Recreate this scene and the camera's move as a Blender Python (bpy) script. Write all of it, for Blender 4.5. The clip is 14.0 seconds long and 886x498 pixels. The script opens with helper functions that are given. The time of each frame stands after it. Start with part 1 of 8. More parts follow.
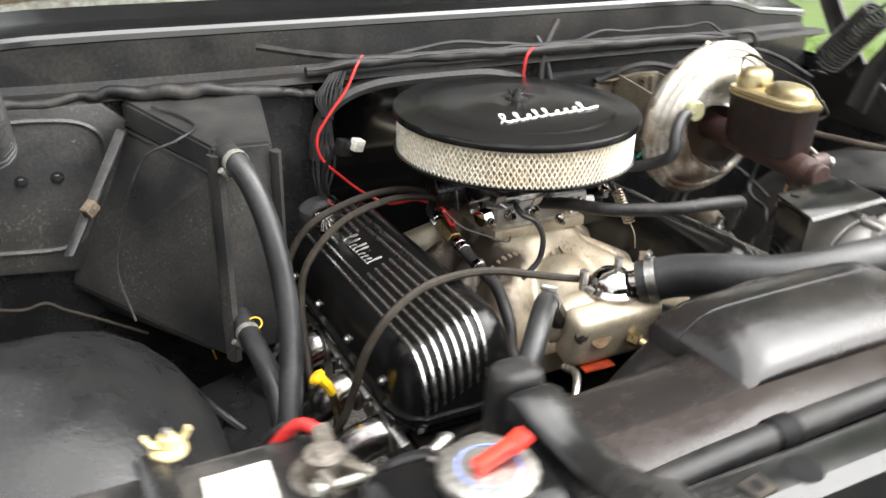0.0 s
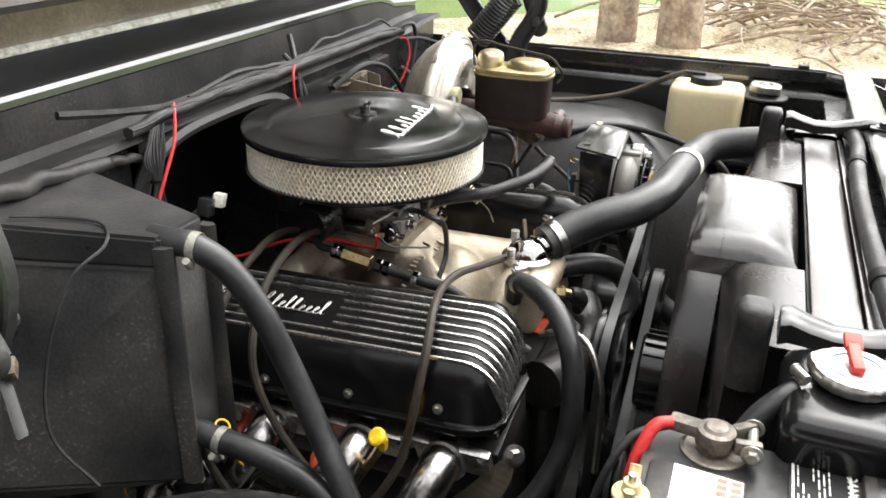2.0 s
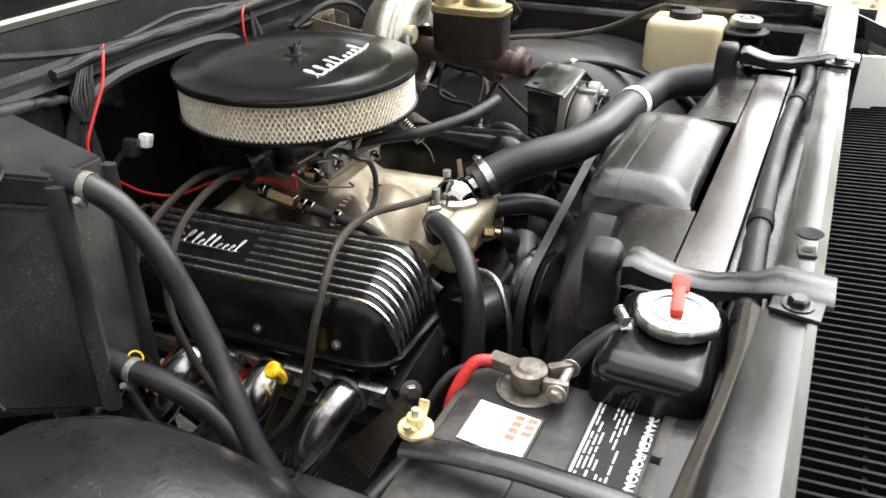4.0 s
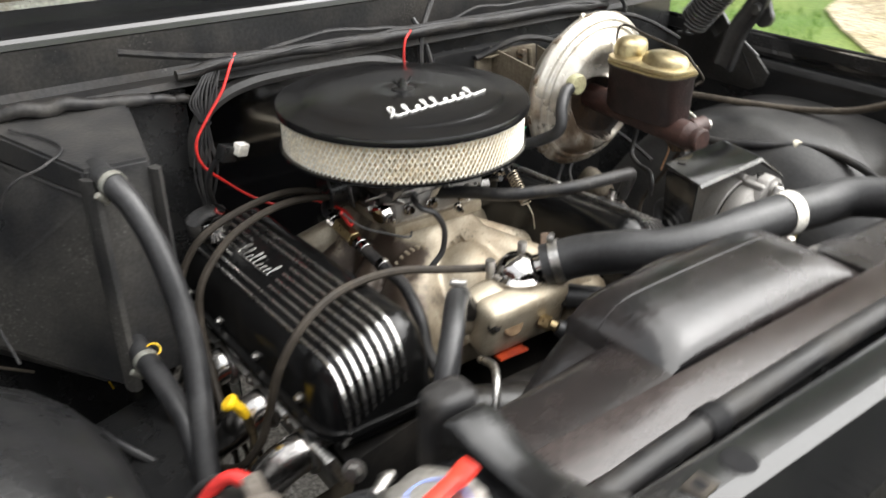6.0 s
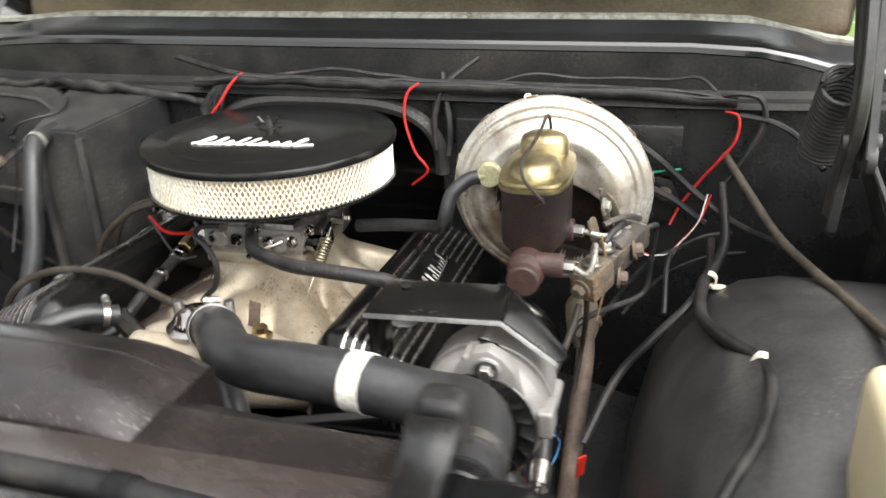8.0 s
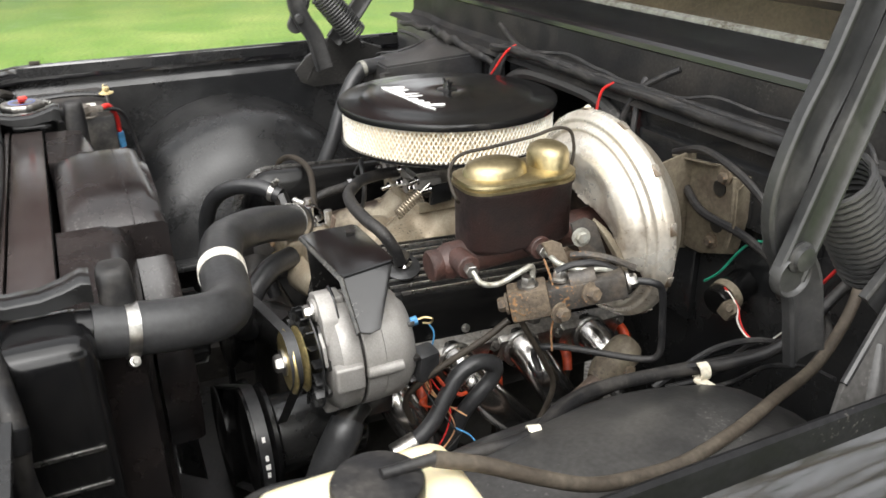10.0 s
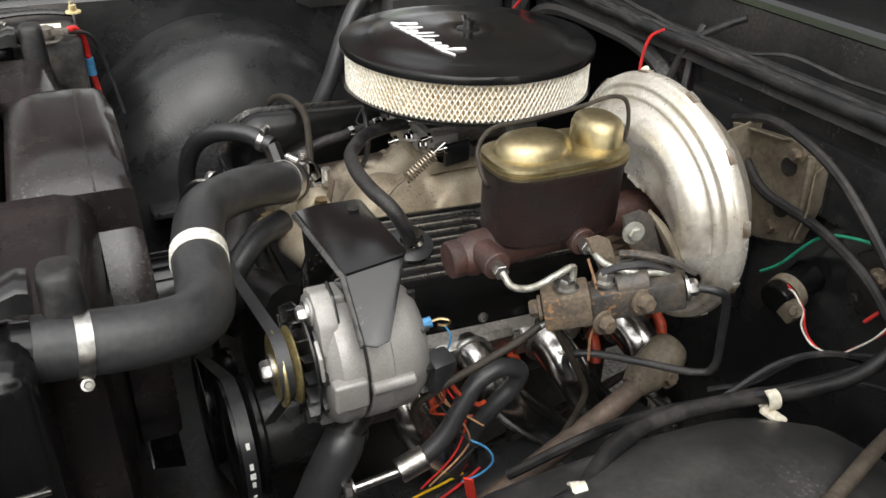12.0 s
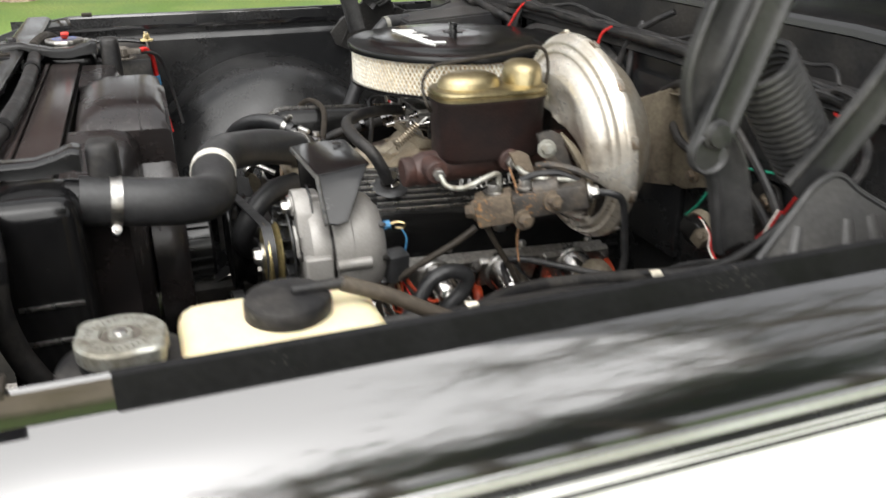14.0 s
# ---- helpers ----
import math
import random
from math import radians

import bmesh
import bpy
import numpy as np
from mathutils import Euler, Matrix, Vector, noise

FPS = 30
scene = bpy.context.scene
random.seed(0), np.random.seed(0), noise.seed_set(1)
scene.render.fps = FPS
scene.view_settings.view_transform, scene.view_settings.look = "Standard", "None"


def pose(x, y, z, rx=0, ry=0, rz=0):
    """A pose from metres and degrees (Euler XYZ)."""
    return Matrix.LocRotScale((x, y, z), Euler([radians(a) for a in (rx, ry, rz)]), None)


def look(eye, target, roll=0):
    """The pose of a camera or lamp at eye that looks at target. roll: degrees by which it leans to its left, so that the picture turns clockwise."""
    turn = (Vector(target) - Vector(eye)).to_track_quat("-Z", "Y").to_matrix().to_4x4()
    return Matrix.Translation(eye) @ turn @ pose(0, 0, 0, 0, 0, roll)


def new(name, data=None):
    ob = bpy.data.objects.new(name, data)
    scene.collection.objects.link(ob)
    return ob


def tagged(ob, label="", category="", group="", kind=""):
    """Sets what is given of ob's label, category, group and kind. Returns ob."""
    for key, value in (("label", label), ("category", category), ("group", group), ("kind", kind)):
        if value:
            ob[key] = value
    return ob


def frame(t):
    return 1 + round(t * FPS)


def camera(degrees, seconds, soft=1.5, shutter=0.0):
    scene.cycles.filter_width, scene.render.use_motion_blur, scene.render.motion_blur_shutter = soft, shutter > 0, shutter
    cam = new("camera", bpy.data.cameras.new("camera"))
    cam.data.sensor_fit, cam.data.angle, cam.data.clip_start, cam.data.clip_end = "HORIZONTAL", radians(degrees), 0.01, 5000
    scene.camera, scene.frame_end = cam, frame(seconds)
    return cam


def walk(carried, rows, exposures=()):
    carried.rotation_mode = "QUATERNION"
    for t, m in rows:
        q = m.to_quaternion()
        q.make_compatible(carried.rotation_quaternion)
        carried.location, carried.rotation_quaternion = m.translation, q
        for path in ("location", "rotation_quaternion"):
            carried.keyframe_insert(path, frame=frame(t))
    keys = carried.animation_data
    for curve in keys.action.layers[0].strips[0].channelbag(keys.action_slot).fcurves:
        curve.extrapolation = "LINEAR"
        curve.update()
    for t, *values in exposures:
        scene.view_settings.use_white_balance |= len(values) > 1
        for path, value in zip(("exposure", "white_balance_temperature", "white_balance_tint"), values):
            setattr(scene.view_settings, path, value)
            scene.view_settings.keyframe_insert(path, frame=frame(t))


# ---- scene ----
cam = camera(56.8, 14.0, shutter=0.5)

PATH = [
    (0, (-0.604, -0.967, 1.445), (0.216, 0.637, 0.577), 1.7),
    (0.5, (-0.852, -0.871, 1.444), (0.343, 0.469, 0.563), 1.2),
    (1, (-0.932, -0.733, 1.462), (0.451, 0.401, 0.568), 2.4),
    (1.5, (-0.999, -0.598, 1.468), (0.614, 0.225, 0.618), 2.2),
    (2, (-1.027, -0.512, 1.454), (0.671, 0.132, 0.615), 1.2),
    (2.5, (-0.995, -0.56, 1.455), (0.694, 0.058, 0.579), 0.9),
    (3, (-0.976, -0.597, 1.456), (0.678, 0.027, 0.52), 0.2),
    (5.5, (-0.823, -0.874, 1.465), (0.451, 0.344, 0.52), -0.3),
    (6, (-0.605, -0.922, 1.472), (0.437, 0.504, 0.532), -0.1),
    (6.5, (-0.313, -0.981, 1.497), (0.435, 0.624, 0.567), 0.3),
    (7, (0.028, -1.067, 1.472), (0.473, 0.673, 0.592), -0.1),
    (7.5, (0.265, -1.011, 1.443), (0.21, 0.802, 0.602), -1.1),
    (8, (0.534, -1.01, 1.434), (0.031, 0.749, 0.627), -2.0),
    (8.2, (0.649, -1.017, 1.459), (-0.039, 0.657, 0.607), -1.6),
    (10.3, (1.183, -0.531, 1.438), (-0.49, 0.151, 0.579), -0.7),
    (10.5, (1.138, -0.535, 1.437), (-0.511, 0.121, 0.515), -0.4),
    (11, (1.019, -0.515, 1.446), (-0.627, 0.097, 0.488), -0.0),
    (11.5, (0.989, -0.5, 1.445), (-0.587, 0.218, 0.444), 1.2),
    (12, (0.998, -0.509, 1.442), (-0.558, 0.239, 0.431), 1.5),
    (12.5, (1.02, -0.525, 1.437), (-0.563, 0.2, 0.454), 1.6),
    (13, (1.071, -0.54, 1.422), (-0.571, 0.17, 0.529), 1.8),
    (13.5, (1.184, -0.547, 1.388), (-0.506, 0.144, 0.572), 1.1),
    (14, (1.307, -0.491, 1.348), (-0.419, 0.133, 0.552), -0.1),
]
walk(cam, [(t, look(eye, target, roll)) for t, eye, target, roll in PATH], [(0, 2.64), (0.6, 2.64), (2.0, 2.37), (3.2, 2.30), (5.3, 2.26), (6.0, 2.28), (6.5, 2.44), (7.0, 2.55), (8.0, 2.28), (10.3, 1.92), (11.0, 1.68), (12.0, 1.64), (13.0, 1.72), (13.5, 1.88), (14.0, 1.66)])

# ---- world, sun and exposure ----
world = bpy.data.worlds.new("sky")
scene.world = world
world.use_nodes = True
wn = world.node_tree.nodes
sky = wn.new("ShaderNodeTexSky")
sky.sky_type = "NISHITA"
sky.sun_disc = False
sky.sun_elevation = radians(52)
sky.sun_rotation = radians(110)
sky.air_density, sky.dust_density, sky.ozone_density = 1.0, 4.0, 1.0
wn["Background"].inputs["Strength"].default_value = 0.10
haze = wn.new("ShaderNodeHueSaturation")
haze.inputs["Saturation"].default_value = 0.12
world.node_tree.links.new(sky.outputs[0], haze.inputs["Color"])
overcast = wn.new("ShaderNodeMix")
overcast.data_type = "RGBA"
overcast.inputs["Factor"].default_value = 0.45
overcast.inputs["B"].default_value = (4.6, 4.6, 4.6, 1)
world.node_tree.links.new(haze.outputs[0], overcast.inputs["A"])
world.node_tree.links.new(overcast.outputs["Result"], wn["Background"].inputs["Color"])

sun = new("sun", bpy.data.lights.new("sun", "SUN"))
sun.data.energy, sun.data.angle, sun.data.color = 1.5, radians(100), (1.0, 0.98, 0.945)
sun.matrix_world = look((2.2, -0.8, 3.0), (0, 0, 0))


# ---- materials ----
def material(name, base, rough=0.5, metal=0.0, other=None, patch=7.0, share=0.5, grain=0.12, fine=180.0, bump=0.12, coat=0.0, spread=0.12, stretch=None, spec=0.5, chips=0.0, chip=(0.055, 0.052, 0.048), dent=0.0):
    """Base colour with patches of a second colour, fine grain and relief; sizes per metre."""
    m = bpy.data.materials.new(name)
    m.use_nodes = True
    nodes, links = m.node_tree.nodes, m.node_tree.links
    p = nodes["Principled BSDF"]
    coord = nodes.new("ShaderNodeTexCoord")
    place = coord.outputs["Object"]
    if stretch:
        mp = nodes.new("ShaderNodeMapping")
        mp.inputs["Scale"].default_value = stretch
        links.new(place, mp.inputs["Vector"])
        place = mp.outputs[0]
    big = nodes.new("ShaderNodeTexNoise")
    big.inputs["Scale"].default_value = patch
    big.inputs["Detail"].default_value = 7.0
    big.inputs["Roughness"].default_value = 0.62
    small = nodes.new("ShaderNodeTexNoise")
    small.inputs["Scale"].default_value = fine
    small.inputs["Detail"].default_value = 3.0
    links.new(place, big.inputs["Vector"])
    links.new(place, small.inputs["Vector"])
    ramp = nodes.new("ShaderNodeMapRange")
    ramp.inputs["From Min"].default_value = 0.5 + (0.5 - share) * 0.5 - spread
    ramp.inputs["From Max"].default_value = 0.5 + (0.5 - share) * 0.5 + spread
    links.new(big.outputs["Fac"], ramp.inputs["Value"])
    mix = nodes.new("ShaderNodeMix")
    mix.data_type = "RGBA"
    mix.inputs["A"].default_value = (*base, 1)
    mix.inputs["B"].default_value = (*(other or [c * 1.5 for c in base]), 1)
    links.new(ramp.outputs[0], mix.inputs["Factor"])
    vary = nodes.new("ShaderNodeMapRange")
    vary.inputs["From Min"].default_value, vary.inputs["From Max"].default_value = 0.3, 0.7
    vary.inputs["To Min"].default_value, vary.inputs["To Max"].default_value = 1 - grain * 2, 1 + grain * 2
    links.new(small.outputs["Fac"], vary.inputs["Value"])
    mul = nodes.new("ShaderNodeVectorMath")
    mul.operation = "SCALE"
    tone = mix.outputs["Result"]
    if chips:
        # small scuffs and chips, gathered in clusters
        spots = nodes.new("ShaderNodeTexNoise")
        spots.inputs["Scale"].default_value = 240.0
        spots.inputs["Detail"].default_value = 2.0
        where = nodes.new("ShaderNodeTexNoise")
        where.inputs["Scale"].default_value = 9.0
        where.inputs["Detail"].default_value = 4.0
        links.new(place, spots.inputs["Vector"])
        links.new(place, where.inputs["Vector"])
        both = nodes.new("ShaderNodeMath")
        both.operation = "MULTIPLY"
        links.new(spots.outputs["Fac"], both.inputs[0])
        links.new(where.outputs["Fac"], both.inputs[1])
        cut = nodes.new("ShaderNodeMapRange")
        cut.inputs["From Min"].default_value, cut.inputs["From Max"].default_value = 0.400 - 0.05 * chips, 0.46 - 0.05 * chips
        cut.inputs["To Max"].default_value = 0.8
        links.new(both.outputs[0], cut.inputs["Value"])
        worn = nodes.new("ShaderNodeMix")
        worn.data_type = "RGBA"
        worn.inputs["B"].default_value = (*chip, 1)
        links.new(cut.outputs[0], worn.inputs["Factor"])
        links.new(tone, worn.inputs["A"])
        tone = worn.outputs["Result"]
    links.new(tone, mul.inputs[0])
    links.new(vary.outputs[0], mul.inputs["Scale"])
    links.new(mul.outputs[0], p.inputs["Base Color"])
    rr = nodes.new("ShaderNodeMapRange")
    rr.inputs["From Min"].default_value, rr.inputs["From Max"].default_value = 0.3, 0.7
    rr.inputs["To Min"].default_value, rr.inputs["To Max"].default_value = max(0.02, rough * 0.7), min(1, rough * 1.4)
    links.new(big.outputs["Fac"], rr.inputs["Value"])
    links.new(rr.outputs[0], p.inputs["Roughness"])
    p.inputs["Metallic"].default_value = metal
    p.inputs["Specular IOR Level"].default_value = spec
    p.inputs["Coat Weight"].default_value = coat
    if bump:
        b = nodes.new("ShaderNodeBump")
        b.inputs["Strength"].default_value = bump
        b.inputs["Distance"].default_value = 0.002
        links.new(small.outputs["Fac"], b.inputs["Height"])
        links.new(b.outputs[0], p.inputs["Normal"])
        if dent:
            # slow waves of hand-beaten sheet metal
            wave = nodes.new("ShaderNodeTexNoise")
            wave.inputs["Scale"].default_value = 7.0
            wave.inputs["Detail"].default_value = 1.2
            wave.inputs["Roughness"].default_value = 0.45
            links.new(place, wave.inputs["Vector"])
            w = nodes.new("ShaderNodeBump")
            w.inputs["Strength"].default_value = dent
            w.inputs["Distance"].default_value = 0.02
            links.new(wave.outputs["Fac"], w.inputs["Height"])
            links.new(w.outputs[0], b.inputs["Normal"])
    return m


BAY = material("bay_black_paint", (0.012, 0.0124, 0.0132), 0.25, other=(0.024, 0.0238, 0.0236), patch=6, share=0.40, bump=0.12, spec=0.58, dent=0.45, chips=0.35)
# dusty paint, lightened further to carry the light on the driver's side
DUSTYBRIGHT = material("dusty_brightened_black_paint", (0.022, 0.0222, 0.0228), 0.40, other=(0.068, 0.065, 0.061), patch=4.5, share=0.46, bump=0.14, spec=0.42, dent=0.3, chips=0.6, chip=(0.12, 0.115, 0.11), spread=0.2)
SCUFFED = material("scuffed_black_paint", (0.008, 0.0083, 0.009), 0.28, other=(0.022, 0.0216, 0.0216), patch=9, share=0.42, bump=0.16, spec=0.40, dent=0.5, chips=0.2, chip=(0.07, 0.067, 0.063), spread=0.18)
PANEL = material("semi_gloss_black_panel_paint", (0.013, 0.0133, 0.0138), 0.20, other=(0.022, 0.0218, 0.0215), patch=6, share=0.38, bump=0.08, spec=0.85, dent=0.22, chips=0.3)
SHROUD = material("dusty_black_plastic", (0.0085, 0.0084, 0.0088), 0.24, other=(0.026, 0.0195, 0.0185), patch=9, share=0.38, bump=0.14, spec=0.6, dent=0.10, chips=0.35, chip=(0.09, 0.086, 0.08), spread=0.2)
SATIN = material("satin_black_steel", (0.009, 0.0092, 0.0095), 0.24, other=(0.020, 0.0195, 0.019), patch=12, share=0.35, bump=0.06, spec=0.6, chips=0.3, dent=0.1)
GLOSS = material("gloss_black_paint", (0.006, 0.006, 0.0065), 0.18, other=(0.012, 0.0115, 0.011), patch=6, share=0.35, grain=0.08, bump=0.03, coat=0.0, spec=0.36, dent=0.12)
COWLPAINT = material("faded_gloss_black_paint", (0.010, 0.0102, 0.011), 0.16, other=(0.016, 0.016, 0.017), patch=4, share=0.4, grain=0.06, bump=0.03, spec=0.95, dent=0.10)
CARPAINT = material("polished_black_car_paint", (0.006, 0.006, 0.007), 0.07, other=(0.009, 0.009, 0.010), patch=3, grain=0.03, bump=0.015, fine=60, coat=1.0)
WHITEPAINT = material("white_car_paint", (0.80, 0.80, 0.78), 0.2, other=(0.74, 0.74, 0.71), patch=3, grain=0.02, bump=0.01, coat=0.8)
BRACKET = material("painted_black_bracket", (0.0045, 0.0045, 0.0048), 0.18, other=(0.008, 0.0078, 0.0075), patch=12, share=0.35, bump=0.04, spec=0.60, chips=0.2)
# lighter than the bracket, so the edge's sky glint lies in the colour
EDGE = material("glint_lightened_bracket_edge", (0.045, 0.045, 0.043), 0.20, 0.3, other=(0.11, 0.105, 0.095), patch=50, share=0.4, spec=1.0)
MATTE = material("matt_black_tape", (0.007, 0.007, 0.0075), 0.55, other=(0.011, 0.011, 0.012), patch=12, bump=0.08, spec=0.12, chips=0.2)
LIDBLACK = material("powder_coated_black", (0.007, 0.007, 0.0074), 0.18, other=(0.010, 0.0098, 0.0098), patch=10, share=0.4, bump=0.03, fine=420, spec=0.46)
WRINKLE = material("wrinkle_black_casting", (0.0045, 0.0045, 0.0047), 0.15, other=(0.008, 0.0078, 0.0075), patch=8, share=0.35, bump=0.12, fine=500, spec=0.34)
BLOCK = material("oily_black_engine_paint", (0.011, 0.0108, 0.0106), 0.34, other=(0.027, 0.024, 0.021), patch=14, share=0.4, bump=0.3, fine=120, spec=0.45)
RUBBER = material("black_rubber_hose", (0.015, 0.0154, 0.0166), 0.38, other=(0.036, 0.036, 0.037), patch=12, share=0.40, bump=0.10, spec=0.55, chips=0.0, spread=0.2)
RUBBERDUST = material("dusty_black_rubber", (0.012, 0.0118, 0.0125), 0.46, other=(0.038, 0.035, 0.032), patch=22, share=0.38, bump=0.18, spec=0.34, chips=0.4)
LOOM = material("grey_brown_wire_jacket", (0.026, 0.021, 0.016), 0.60, other=(0.045, 0.037, 0.028), patch=30, share=0.4, spec=0.3)
OLDHOSE = material("aged_brown_rubber", (0.060, 0.049, 0.038), 0.6, other=(0.100, 0.084, 0.064), patch=30, share=0.4, spec=0.3)
WIRE = material("black_wire_jacket", (0.016, 0.016, 0.017), 0.5, other=(0.045, 0.042, 0.040), patch=30, share=0.35)
REDWIRE = material("red_wire_jacket", (0.62, 0.025, 0.020), 0.45, other=(0.45, 0.02, 0.018), patch=40)
CORE = material("rust_tinged_plug", (0.36, 0.25, 0.15), 0.5, 0.3, other=(0.22, 0.14, 0.08), patch=60)
ORANGE = material("orange_silicone_boot", (0.50, 0.065, 0.018), 0.45, other=(0.28, 0.035, 0.015), patch=40)
GREENWIRE = material("green_wire_jacket", (0.015, 0.22, 0.13), 0.5)
BLUEPLASTIC = material("blue_plastic", (0.06, 0.22, 0.42), 0.5)
YELLOW = material("yellow_plastic", (0.85, 0.55, 0.015), 0.4, other=(0.70, 0.42, 0.01), patch=60)
REDPLASTIC = material("red_painted_lever", (0.75, 0.045, 0.02), 0.4, other=(0.6, 0.03, 0.02), patch=60)
ALU = material("polished_aluminium_edge", (0.78, 0.77, 0.75), 0.28, 1.0, other=(0.6, 0.58, 0.56), patch=60, bump=0.05)
ALTCAST = material("fresh_cast_aluminium", (0.31, 0.298, 0.282), 0.48, 0.40, other=(0.26, 0.248, 0.232), patch=24, share=0.4, grain=0.05, bump=0.10, fine=500)
MANIFOLD = material("stained_cast_aluminium", (0.46, 0.405, 0.31), 0.40, 0.35, other=(0.20, 0.150, 0.095), patch=12, share=0.40, grain=0.06, bump=0.25, fine=420, spread=0.18, chips=0.8, chip=(0.09, 0.065, 0.04))
# dark brown on the passenger side: grime plus shade painted into the colour
GRIMESHADECAST = MANIFOLD.copy()
GRIMESHADECAST.name = "grimed_and_shaded_cast_aluminium"
sc_nodes, sc_links = GRIMESHADECAST.node_tree.nodes, GRIMESHADECAST.node_tree.links
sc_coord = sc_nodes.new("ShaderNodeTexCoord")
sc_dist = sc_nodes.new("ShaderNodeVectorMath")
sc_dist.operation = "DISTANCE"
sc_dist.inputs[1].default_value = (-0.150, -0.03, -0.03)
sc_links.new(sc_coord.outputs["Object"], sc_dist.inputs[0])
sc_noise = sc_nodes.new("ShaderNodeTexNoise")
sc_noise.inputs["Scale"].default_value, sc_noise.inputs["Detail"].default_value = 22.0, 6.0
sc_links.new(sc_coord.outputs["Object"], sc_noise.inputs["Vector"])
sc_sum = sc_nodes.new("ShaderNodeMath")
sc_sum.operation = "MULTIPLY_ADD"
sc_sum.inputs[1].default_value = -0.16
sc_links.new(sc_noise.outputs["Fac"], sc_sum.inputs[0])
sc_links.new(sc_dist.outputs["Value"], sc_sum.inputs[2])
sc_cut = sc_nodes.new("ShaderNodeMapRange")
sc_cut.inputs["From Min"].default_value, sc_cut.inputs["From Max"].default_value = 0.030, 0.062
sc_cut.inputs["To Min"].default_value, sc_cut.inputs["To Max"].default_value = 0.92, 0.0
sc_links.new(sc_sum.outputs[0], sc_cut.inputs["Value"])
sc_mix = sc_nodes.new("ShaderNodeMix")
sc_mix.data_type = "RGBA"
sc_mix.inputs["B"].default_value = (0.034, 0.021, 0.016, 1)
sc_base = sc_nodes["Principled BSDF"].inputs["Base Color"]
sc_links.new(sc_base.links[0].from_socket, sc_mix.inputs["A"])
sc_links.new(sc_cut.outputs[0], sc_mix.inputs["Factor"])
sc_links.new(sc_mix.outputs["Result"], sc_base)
STEEL = material("zinc_plated_steel", (0.55, 0.54, 0.52), 0.33, 1.0, other=(0.35, 0.33, 0.30), patch=40, share=0.4)
ZINC = material("dull_soiled_zinc", (0.40, 0.40, 0.36), 0.45, 0.6, other=(0.22, 0.205, 0.165), patch=55, share=0.42, bump=0.22, chips=0.8, chip=(0.14, 0.115, 0.08))
CHROME = material("chrome_plate", (0.50, 0.49, 0.485), 0.07, 1.0, other=(0.34, 0.32, 0.30), patch=25, share=0.42, grain=0.03, bump=0.03)
HEADERS = material("heat_tinted_chrome_tube", (0.58, 0.57, 0.56), 0.20, 1.0, other=(0.38, 0.35, 0.32), patch=10, share=0.40, bump=0.03, spread=0.2)
BOOSTER = material("worn_cadmium_plate", (0.68, 0.655, 0.60), 0.27, 0.55, other=(0.48, 0.41, 0.31), patch=9, share=0.40, grain=0.05, bump=0.08, spread=0.16, chips=0.7, dent=0.16, chip=(0.17, 0.11, 0.06))
BOOSTERBACK = material("dull_tan_plate", (0.36, 0.335, 0.285), 0.42, 0.5, other=(0.26, 0.21, 0.15), patch=12, share=0.4)
# colour of the booster's sunken seat: near black with brown patches
SEAT = material("brown_black_seat", (0.014, 0.011, 0.0095), 0.6, other=(0.055, 0.032, 0.018), patch=26, share=0.36, bump=0.4, fine=160, spec=0.3)
YELLOWZINC = material("yellow_zinc_plate", (0.66, 0.54, 0.26), 0.34, 0.9, other=(0.50, 0.40, 0.18), patch=24, share=0.4)
GOLD = material("gold_chromate_plate", (0.44, 0.37, 0.215), 0.38, 1.0, other=(0.34, 0.28, 0.165), patch=18, share=0.38, grain=0.06, bump=0.06, spread=0.18)
IRON = material("oxidised_cast_iron", (0.030, 0.0165, 0.0145), 0.46, other=(0.018, 0.0125, 0.012), patch=30, share=0.5, bump=0.5, fine=420)
IRONRED = material("red_brown_primer_iron", (0.060, 0.028, 0.022), 0.5, other=(0.036, 0.019, 0.016), patch=30, bump=0.4, fine=300)
RUSTY = material("rusty_steel", (0.165, 0.128, 0.088), 0.66, 0.2, other=(0.066, 0.053, 0.043), patch=40, share=0.44, bump=0.6, fine=260, spread=0.14, chips=1.3, chip=(0.32, 0.17, 0.07))
GRIMY = material("grimy_dark_steel", (0.060, 0.055, 0.050), 0.5, 0.3, other=(0.105, 0.085, 0.065), patch=36, share=0.40, bump=0.45, fine=240, chips=0.9, chip=(0.24, 0.125, 0.05))
TANPLATE = material("grimy_tan_steel", (0.165, 0.140, 0.100), 0.6, 0.1, other=(0.085, 0.066, 0.047), patch=16, share=0.42, bump=0.35, chips=0.8, chip=(0.05, 0.04, 0.03))
SHAFT = material("brown_surface_rust", (0.16, 0.115, 0.085), 0.62, 0.2, other=(0.08, 0.058, 0.045), patch=14, bump=0.35)
PAPER = material("cream_filter_paper", (0.76, 0.64, 0.43), 0.85, other=(0.62, 0.49, 0.30), patch=12, share=0.35, bump=0.1)
SCREEN = material("cream_coated_mesh", (0.90, 0.87, 0.77), 0.55, other=(0.80, 0.73, 0.56), patch=14, share=0.3)
WHITEINK = material("white_ink", (0.82, 0.81, 0.78), 0.5, other=(0.74, 0.73, 0.70), patch=40)
REDINK = material("red_ink", (0.70, 0.12, 0.08), 0.6)
BLUEINK = material("blue_ink", (0.16, 0.22, 0.50), 0.5)
LABELWHITE = material("soiled_white_sticker", (0.74, 0.72, 0.66), 0.6, other=(0.60, 0.56, 0.48), patch=30, share=0.35)
LABELBLACK = material("black_label", (0.012, 0.012, 0.0125), 0.5, spec=0.2)
